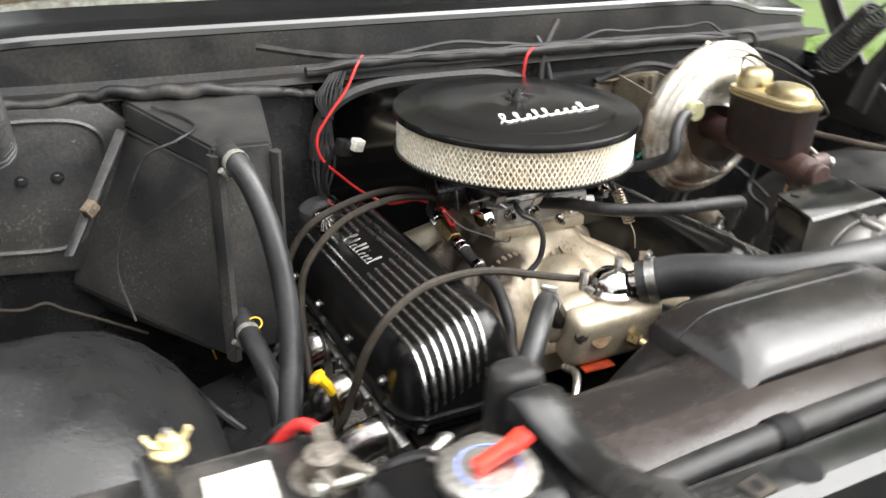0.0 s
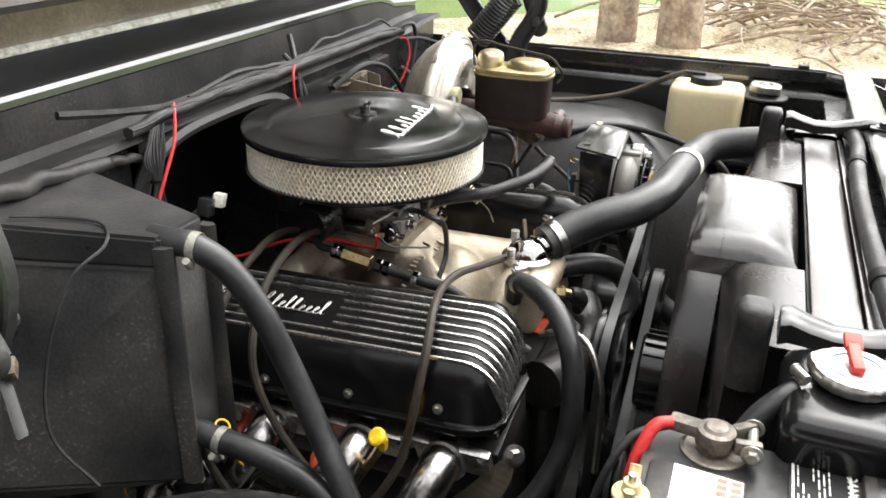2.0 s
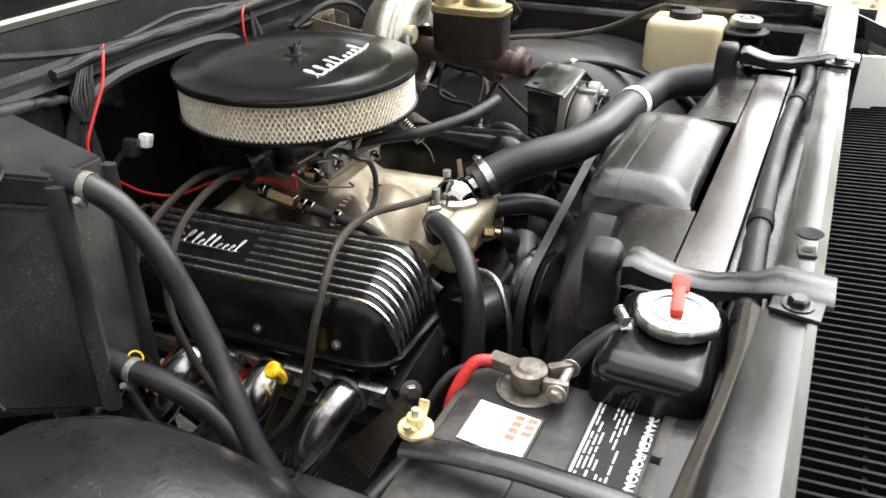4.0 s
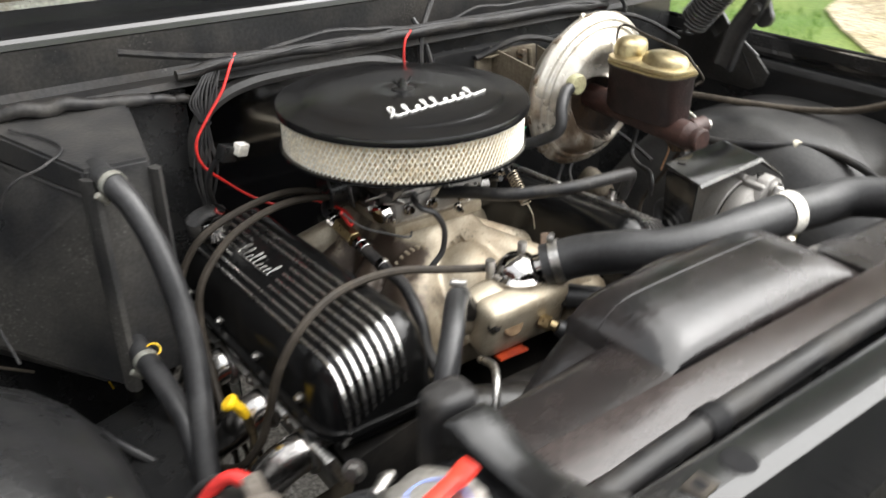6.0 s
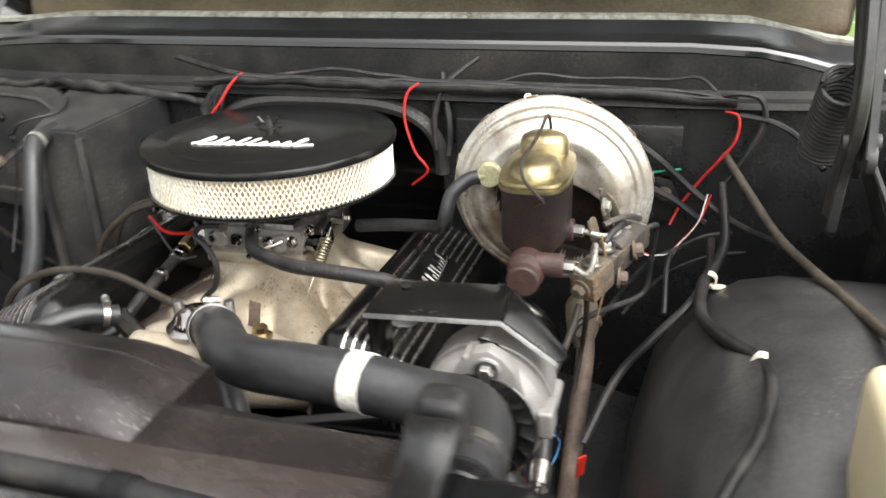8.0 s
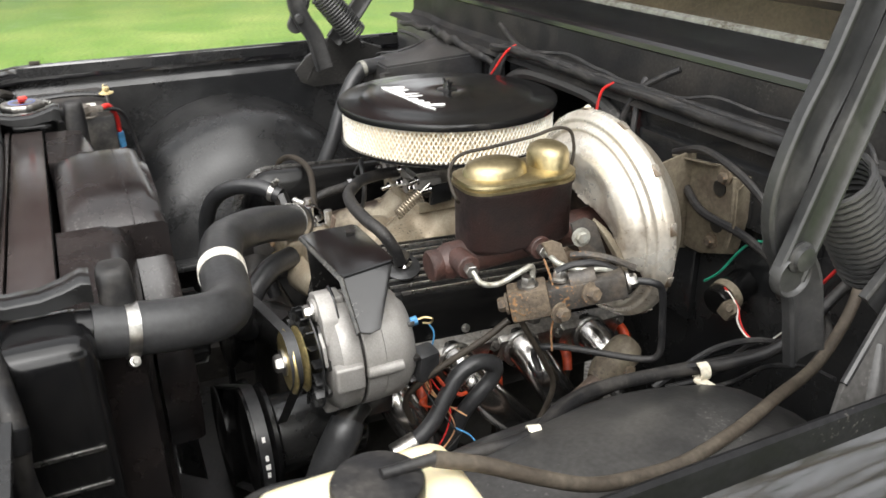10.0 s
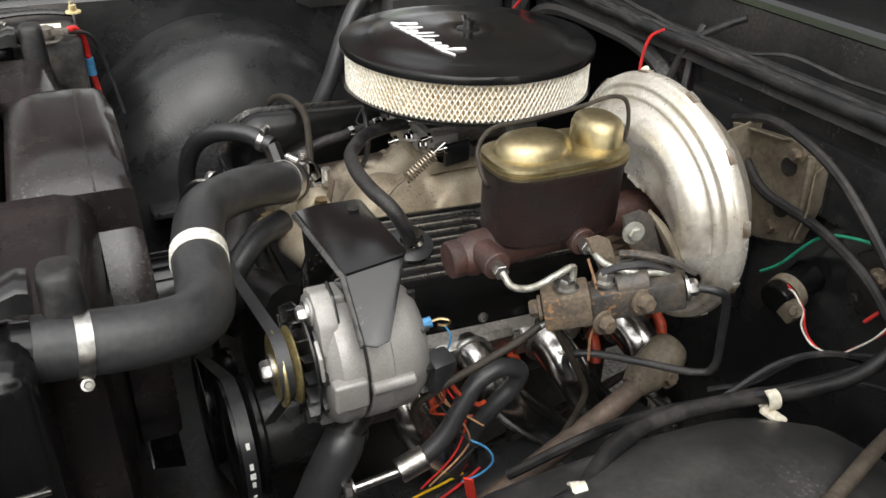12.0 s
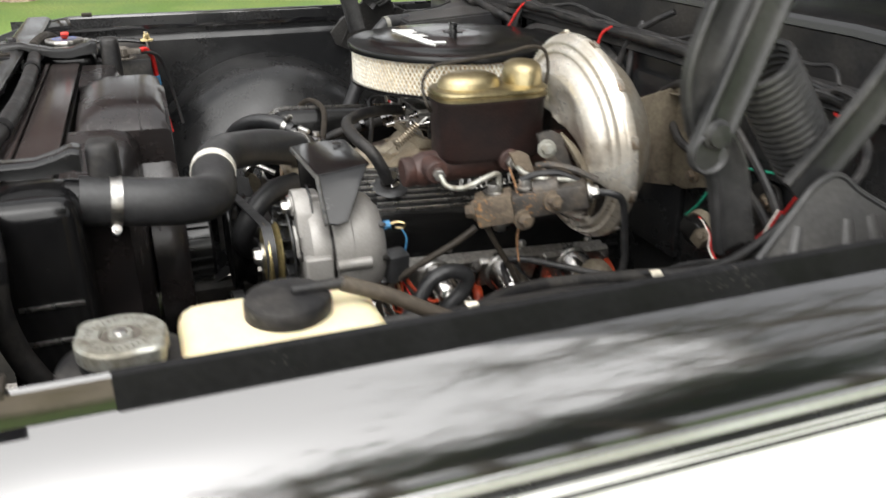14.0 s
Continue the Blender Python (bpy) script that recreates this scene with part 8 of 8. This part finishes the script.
pipe_thing("black_wire", [(0.185, 0.245, 1.165), (0.192, 0.228, 1.14), (0.202, 0.215, 1.09), (0.20, 0.21, 1.04)], 0.0045, WIRE, "black wire hanging from the ledge", "wire", 7, group="black wires")
pipe_thing("black_wire", [(0.60, 0.226, 1.140), (0.625, 0.212, 1.152), (0.660, 0.208, 1.146), (0.668, 0.206, 1.11), (0.648, 0.206, 1.06), (0.62, 0.206, 1.01)], 0.0045, WIRE, "black wire looping near the hinge", "wire", 7, group="black wires")
pipe_thing("black_wire", [(0.635, 0.215, 1.12), (0.68, 0.20, 1.115), (0.715, 0.17, 1.10), (0.74, 0.12, 1.075)], 0.0045, WIRE, "black wire crossing to the hinge", "wire", 7, group="black wires")
pipe_thing("black_wire", [(0.30, 0.215, 1.085), (0.38, 0.195, 1.112), (0.46, 0.19, 1.098), (0.52, 0.19, 1.062), (0.58, 0.19, 1.01), (0.64, 0.16, 0.975), (0.70, 0.06, 0.985)], 0.0055, RUBBERDUST, "dusty black cable across the firewall", "wire", 8, group="black wires")
pipe_thing("black_wire", [(0.335, 0.21, 1.045), (0.39, 0.195, 1.028), (0.47, 0.195, 1.022), (0.54, 0.195, 1.0), (0.60, 0.19, 0.96)], 0.006, RUBBERDUST, "dusty black cable below the harness", "wire", 8, group="black wires")
pipe_thing("green_wire", [(0.405, 0.20, 0.93), (0.430, 0.20, 0.955), (0.470, 0.20, 1.010), (0.51, 0.20, 1.03), (0.56, 0.20, 1.04)], 0.0018, GREENWIRE, "thin green wire on the firewall", "wire", 6)
dc = thing("column_connector", (0.47, 0.18, 0.93), "grimy black clamp and plug at the column's foot", "connector")
bm = bmesh.new()
cyl(bm, (0.452, 0.226, 0.945), (0.462, 0.168, 0.930), 0.021, seg=18)
part("boot", bm, WRINKLE, dc)
bm = bmesh.new()
lathe(bm, [(0.0208, -0.006), (0.0230, -0.006), (0.0230, 0.006), (0.0208, 0.006)], (0.459, 0.187, 0.935), (0.01, -0.058, -0.015), 20, closed=True)
box(bm, (0.484, 0.170, 0.930), (0.020, 0.020, 0.020), (0, 25, 10), 0.004)
bolt(bm, (0.492, 0.165, 0.938), (0.4, -1, 0.3), 0.006, 0.008)
part("clamp", bm, TANPLATE, dc, "grimy steel clamp")
fp = thing("firewall_plate", (0.53, 0.226, 0.98), "grimy black cover plate bolted to the firewall", "plate")
bm = bmesh.new()
plate(bm, [(0.498, 0.228, 0.975), (0.505, 0.228, 1.005), (0.525, 0.228, 1.020), (0.548, 0.228, 1.014), (0.560, 0.228, 0.99), (0.556, 0.228, 0.955), (0.535, 0.228, 0.940), (0.510, 0.228, 0.948)], (0, -0.008, 0), 0.003)
part("plate", bm, BLOCK, fp)
bm = bmesh.new()
bolt(bm, (0.538, 0.2195, 0.992), (0, -1, 0), 0.008, 0.008)
part("bolt", bm, RUSTY, fp)
bm = bmesh.new()
bolt(bm, (0.520, 0.2195, 0.958), (0, -1, 0), 0.006, 0.006)
part("bolt", bm, BLOCK, fp)
for pts, r, m, words, g in (([(0.440, 0.12, 0.80), (0.470, 0.16, 0.822), (0.498, 0.17, 0.864), (0.528, 0.172, 0.902), (0.558, 0.17, 0.921), (0.601, 0.17, 0.947), (0.64, 0.17, 0.955)], 0.0036, WIRE, "black wire arching low across the firewall", "black wires"), ([(0.490, 0.14, 0.82), (0.514, 0.17, 0.840), (0.559, 0.17, 0.887), (0.612, 0.17, 0.916), (0.66, 0.16, 0.93)], 0.0030, WIRE, "second black wire arching low across the firewall", "black wires"), ([(0.446, 0.19, 0.935), (0.462, 0.178, 0.951), (0.482, 0.17, 0.952), (0.498, 0.17, 0.942), (0.505, 0.17, 0.925), (0.517, 0.17, 0.913), (0.535, 0.17, 0.910), (0.552, 0.17, 0.918), (0.565, 0.17, 0.933), (0.592, 0.17, 0.972), (0.605, 0.18, 1.01)], 0.0012, REDWIRE, "thin red wire by the column's foot", "red wires"), ([(0.448, 0.19, 0.937), (0.465, 0.177, 0.948), (0.484, 0.168, 0.954), (0.500, 0.168, 0.940), (0.503, 0.168, 0.923), (0.519, 0.168, 0.911), (0.537, 0.168, 0.912), (0.550, 0.168, 0.916), (0.567, 0.168, 0.935), (0.590, 0.168, 0.970), (0.60, 0.18, 1.01)], 0.0011, LABELWHITE, "thin white wire twisted with a red one", "white wires")):
    pipe_thing("firewall_wire", pts, r, m, words, "wire", 6, group=g)

dh = thing("fender_harness", (0.62, -0.15, 0.94), "dusty wiring harness clipped along the wheelhouse", "wiring harness")
bm = bmesh.new()
tube(bm, [(0.560, -0.55, 0.78), (0.572, -0.52, 0.88), (0.585, -0.475, 0.943), (0.608, -0.42, 0.962), (0.635, -0.36, 0.972), (0.652, -0.29, 0.978), (0.648, -0.225, 0.975), (0.612, -0.165, 0.966), (0.592, -0.10, 0.958), (0.596, 0.0, 0.952), (0.612, 0.05, 0.955), (0.625, 0.11, 0.97), (0.62, 0.2, 1.02)], [0.0055, 0.0055, 0.0058, 0.0062, 0.0066, 0.0064, 0.0070, 0.0084, 0.0074, 0.0080, 0.0070, 0.0068, 0.0064], 10, 8)
part("loom", bm, RUBBERDUST, dh)
for (p, d) in (((0.648, -0.223, 0.973), (0.3, 1, 0)), ((0.604, 0.016, 0.950), (0.1, 1, 0))):
    bm = bmesh.new()
    lathe(bm, [(0.0080, -0.006), (0.0104, -0.006), (0.0104, 0.006), (0.0080, 0.006)], p, d, 18, closed=True)
    box(bm, (p[0] + 0.012, p[1] - 0.004, p[2] - 0.008), (0.024, 0.013, 0.005), (0, 10, 20), 0.003)
    part("clip", bm, CREAM, dh, "cream nylon clip")
pipe_thing("fuel_hose", [(0.465, -0.17, 0.80), (0.497, -0.10, 0.855), (0.536, -0.078, 0.903), (0.579, -0.05, 0.945), (0.603, 0.03, 0.955), (0.61, 0.15, 0.95)], 0.0058, RUBBERDUST, "dusty black hose along the wheelhouse edge", "hose", 8)
pipe_thing("black_wire", [(0.55, 0.0, 0.90), (0.55, 0.03, 0.912), (0.55, 0.09, 0.930), (0.56, 0.15, 0.93), (0.58, 0.21, 0.91)], 0.004, WIRE, "black wire low by the steering shaft", "wire", 7, group="black wires")
for k in range(3):
    pipe_thing("loose_wire", [(0.40, -0.235, 0.925), (0.405 + 0.006 * k, -0.215 - 0.008 * k, 0.885), (0.42 + 0.008 * k, -0.20, 0.85 - 0.01 * k), (0.425, -0.215 + 0.012 * k, 0.81), (0.42, -0.25 + 0.01 * k, 0.77)], 0.0011, (REDWIRE, COPPER, WIRE)[k], ("red", "tan", "black")[k] + " alternator wire hanging below its plug", "wire", 6, group="alternator wires")

for pts, r, m, words in (([(0.415, -0.222, 0.912), (0.418, -0.208, 0.888), (0.424, -0.190, 0.872), (0.420, -0.178, 0.868)], 0.0026, ORANGE, "orange wire stub below the alternator plug"), ([(0.413, -0.226, 0.910), (0.412, -0.222, 0.88), (0.402, -0.232, 0.860), (0.395, -0.222, 0.846), (0.398, -0.196, 0.838), (0.405, -0.180, 0.836)], 0.0014, ORANGE, "thin orange wire looping below the alternator"), ([(0.411, -0.228, 0.911), (0.408, -0.226, 0.885), (0.405, -0.212, 0.862), (0.410, -0.190, 0.842), (0.418, -0.176, 0.832)], 0.0012, COPPER, "thin tan wire looping below the alternator"), ([(0.425, -0.196, 0.825), (0.432, -0.178, 0.812), (0.436, -0.172, 0.795), (0.430, -0.182, 0.775), (0.420, -0.200, 0.760)], 0.0012, BLUEPLASTIC, "thin blue wire arching over the splash shield")):
    pipe_thing("loose_wire", pts, r, m, words, "wire", 6, group="alternator wires")
bm = bmesh.new()
plate(bm, [(0.464, -0.222, 0.818), (0.472, -0.215, 0.819), (0.469, -0.208, 0.786), (0.461, -0.215, 0.784)], (0.0015, -0.0015, 0.0), 0.0)
solid("red_tag", bm, REDPLASTIC, "red plastic tag hanging beside the steering shaft", "tag")

# passenger side leads and small fittings
pipe_thing("yellow_wire", [(-0.413, 0.12, 0.788), (-0.426, 0.12, 0.774), (-0.434, 0.12, 0.765), (-0.430, 0.12, 0.743)], 0.0013, YELLOW, "cut yellow wire end below the heater hose", "wire", 6)
pipe_thing("green_wire", [(-0.72, 0.13, 0.895), (-0.691, 0.12, 0.889), (-0.667, 0.12, 0.885), (-0.643, 0.12, 0.889), (-0.621, 0.12, 0.874), (-0.575, 0.12, 0.846), (-0.52, 0.14, 0.80)], 0.0022, LOOM, "thin olive wire lying behind the wheelhouse", "wire", 6)
pipe_thing("brown_cable", [(-0.005, -0.232, 0.962), (-0.040, -0.222, 0.966), (-0.090, -0.208, 0.975), (-0.140, -0.197, 0.985), (-0.190, -0.195, 0.988), (-0.240, -0.203, 0.985), (-0.285, -0.214, 0.965), (-0.315, -0.216, 0.925), (-0.330, -0.210, 0.87), (-0.342, -0.198, 0.82), (-0.36, -0.16, 0.765), (-0.38, -0.09, 0.735), (-0.385, -0.02, 0.74), (-0.39, 0.02, 0.79), (-0.395, 0.03, 0.85)], 0.0052, LOOM, "grey-brown cable looping over the valve cover", "cable", 8)
pipe_thing("brown_cable", [(-0.085, 0.02, 0.985), (-0.14, 0.02, 1.002), (-0.200, 0.015, 1.005), (-0.265, 0.010, 0.985), (-0.315, 0.0, 0.94), (-0.330, -0.01, 0.89), (-0.335, -0.04, 0.83), (-0.345, -0.1, 0.77)], 0.0052, LOOM, "grey-brown plug cable over the cover's rear", "cable", 8)
pipe_thing("brown_cable", [(-0.09, 0.05, 0.985), (-0.15, 0.06, 1.0), (-0.22, 0.055, 0.998), (-0.29, 0.05, 0.975), (-0.325, 0.05, 0.93), (-0.34, 0.045, 0.87), (-0.35, 0.02, 0.80)], 0.0052, LOOM, "grey-brown plug cable at the cover's rear", "cable", 8)
ff = thing("fuel_filter", (-0.13, -0.045, 0.945), "inline fuel filter with brass body on a hose", "fuel filter")
F0, F1 = vec((-0.128, 0.030, 0.985)), vec((-0.122, -0.20, 0.945))
fd = F1 - F0
def fpt(s):
    return F0 + fd * s
bm = bmesh.new()
cyl(bm, fpt(0.24), fpt(0.42), 0.0115, seg=6)
part("body", bm, BRASS, ff, "brass hex body")
for s in (0.17, 0.21, 0.45, 0.50, 0.68):
    bm = bmesh.new()
    cyl(bm, fpt(s), fpt(s + 0.04), 0.0105, seg=8)
    part("fitting", bm, CHROME, ff, "bright hose fitting")
bm = bmesh.new()
tube(bm, [fpt(0.5), fpt(0.62), fpt(0.78), fpt(0.92), fpt(1.0) + Vector((-0.01, -0.03, -0.02)), fpt(1.0) + Vector((-0.03, -0.07, -0.03)), (-0.155, -0.30, 0.90)], 0.008, 10, 6)
tube(bm, [fpt(0.17), fpt(0.08), F0 + Vector((0.02, 0.0, 0.008)), F0 + Vector((0.04, -0.03, 0.012))], 0.005, 8, 5)
part("hose", bm, RUBBERDUST, ff)
pipe_thing("vacuum_line", [(-0.040, -0.085, 1.018), (-0.060, -0.112, 1.026), (-0.060, -0.130, 1.020), (-0.043, -0.136, 1.010), (-0.030, -0.138, 0.985), (-0.034, -0.140, 0.955), (-0.050, -0.140, 0.938), (-0.062, -0.138, 0.925)], 0.0040, WIRE, "thin black vacuum line in front of the carburettor", "hose", 8)
pipe_thing("black_wire", [(-0.156, -0.090, 1.026), (-0.135, -0.10, 1.004), (-0.11, -0.12, 0.995), (-0.085, -0.135, 0.988), (-0.07, -0.12, 0.985)], 0.0014, WIRE, "fine wire pair at the choke", "wire", 6, group="black wires")
sg = thing("throttle_spring", (0.115, -0.12, 0.96), "throttle return spring beside the carburettor", "spring")
a, b = vec((0.113, -0.140, 0.985)), vec((0.116, -0.102, 1.016))
ax = (b - a).normalized()
u, v, _ = frame_of(ax)
bm = bmesh.new()
tube(bm, [a + (b - a) * (k / 132) + 0.0078 * (u * math.cos(k / 12 * math.tau) + v * math.sin(k / 12 * math.tau)) for k in range(133)], 0.0010, 5, 1)
part("coil", bm, SPRINGWIRE, sg)
bm = bmesh.new()
tube(bm, [a, a - ax * 0.02, (0.108, -0.165, 0.955)], 0.0008, 5, 3)
part("wire_end", bm, SPRINGWIRE, sg)
bm = bmesh.new()
tube(bm, [b, b + ax * 0.02], 0.0009, 5, 1)
part("wire_end", bm, STEEL, sg)
bm = bmesh.new()
plate(bm, [(0.060, -0.232, 0.945), (0.075, -0.232, 0.945), (0.078, -0.225, 0.982), (0.064, -0.225, 0.985)], (0, 0.002, 0), 0.0)
solid("spring_bracket", bm, SHAFT, "small rusty tab bracket on the manifold", "bracket")
ds = thing("dipstick", (-0.33, -0.17, 0.78), "transmission dipstick with yellow plastic handle", "dipstick")
bm = bmesh.new()
lathe(bm, [(0.0, 0), (0.009, 0), (0.0105, 0.002), (0.0105, 0.006), (0.008, 0.008), (0, 0.008)], (-0.365, -0.190, 0.884), (-0.6, 0.25, 0.7), 20)
tube(bm, [(-0.364, -0.190, 0.885), (-0.356, -0.190, 0.873), (-0.350, -0.187, 0.860)], 0.0065, 8, 4)
part("handle", bm, YELLOW, ds)
bm = bmesh.new()
tube(bm, [(-0.353, -0.188, 0.866), (-0.342, -0.172, 0.835), (-0.325, -0.13, 0.76), (-0.32, -0.08, 0.66)], 0.0055, 8, 4)
part("tube", bm, BRASS, ds)
wc = thing("white_connector", (-0.198, 0.118, 1.05), "pale plastic plug on black wires", "connector")
bm = bmesh.new()
box(bm, (-0.196, 0.118, 1.056), (0.018, 0.014, 0.018), (10, 15, 20), 0.002)
part("plug", bm, LABELWHITE, wc)
bm = bmesh.new()
box(bm, (-0.214, 0.126, 1.052), (0.026, 0.018, 0.024), (10, 15, 20), 0.003)
part("housing", bm, SATIN, wc, "black connector housing")
bm = bmesh.new()
tube(bm, [(-0.203, 0.122, 1.055), (-0.225, 0.14, 1.04), (-0.235, 0.16, 1.0), (-0.22, 0.19, 0.95)], 0.004, 7, 5)
part("lead", bm, WIRE, wc)
wbun = thing("wire_bundle", (-0.21, 0.215, 1.05), "tied bundle of thin black wires below the cowl ledge", "wires")
rw = random.Random(8)
for k in range(9):
    bm = bmesh.new()
    o = (k - 4) * 0.0042
    j = lambda: rw.uniform(-0.003, 0.003)  # noqa: E731
    tube(bm, [(-0.185 + o * 0.6, 0.213, 1.150 + j()), (-0.202 + o * 0.9 + j(), 0.206, 1.128), (-0.212 + o + j(), 0.202, 1.105), (-0.214 + o * 0.35, 0.199, 1.076), (-0.220 + o * 0.8 + j(), 0.197, 1.045), (-0.222 + o + j(), 0.195, 1.0), (-0.232, 0.19, 0.93)], (0.0013, 0.0017, 0.0022)[k % 3], 6, 5)
    part("wire", bm, WIRE, wbun)
bm = bmesh.new()
lathe(bm, [(0.0085, -0.002), (0.0100, -0.002), (0.0100, 0.002), (0.0085, 0.002)], (-0.214, 0.199, 1.076), (0.15, 0.1, 1), 14, closed=True)
part("cable_tie", bm, MATTE, wbun)
pipe_thing("black_wire", [(-0.47, 0.17, 1.128), (-0.44, 0.13, 1.122), (-0.43, 0.09, 1.118), (-0.46, 0.06, 1.112), (-0.50, 0.07, 1.09), (-0.53, 0.085, 1.02), (-0.55, 0.08, 0.94), (-0.54, 0.04, 0.88)], 0.0018, WIRE, "thin black wire draped over the heater case", "wire", 6, group="black wires")
gs = thing("ground_strap", (-0.29, -0.30, 0.72), "frayed braided ground strap at the engine's front", "ground strap")
for k in range(14):
    bm = bmesh.new()
    o = (k - 7) * 0.0022
    tube(bm, [(-0.284 + o * 0.2, -0.321 + o * 0.3, 0.838), (-0.289 + o * 0.4, -0.306 + o, 0.806), (-0.295 + o * 0.6, -0.277 + o * 1.5, 0.762), (-0.303 + o, -0.242 + o * 2.2, 0.712)], 0.0014, 4, 4)
    part("strand", bm, TANPLATE, gs)
bm = bmesh.new()
bolt(bm, (-0.286, -0.323, 0.842), (-0.7, -0.6, 0.4), 0.009, 0.012)
part("bolt", bm, STEEL, gs)
pipe_thing("black_wire", [(-0.37, 0.19, 0.79), (-0.36, 0.148, 0.735), (-0.36, 0.107, 0.703), (-0.36, 0.041, 0.719), (-0.36, -0.024, 0.777), (-0.345, -0.055, 0.81)], 0.0034, WIRE, "black wire sagging past the header tubes", "wire", 7, group="black wires")
pipe_thing("lower_cable", [(-0.50, 0.0, 0.80), (-0.45, -0.03, 0.745), (-0.41, -0.08, 0.72), (-0.39, -0.14, 0.72), (-0.36, -0.22, 0.70), (-0.33, -0.3, 0.66)], 0.006, RUBBER, "black cable sagging below the heater hoses", "cable", 8)
bm = bmesh.new()
tube(bm, [(-0.4985, -0.4705, 1.003), (-0.5015, -0.469, 0.972)], 0.0072, 10)
solid("butt_connector", bm, BLUEPLASTIC, "blue crimp connector on the red wire", "connector")

for pts, m, words in (([(0.412, -0.275, 0.742), (0.407, -0.250, 0.745), (0.402, -0.215, 0.746), (0.398, -0.188, 0.748)], YELLOW, "cut yellow wire end lying on the splash shield"), ([(0.424, -0.255, 0.740), (0.419, -0.228, 0.742), (0.408, -0.192, 0.745), (0.400, -0.167, 0.750)], REDWIRE, "cut red wire end lying on the splash shield")):
    pipe_thing("cut_wire", pts, 0.0016, m, words, "wire", 7, group="cut wires")
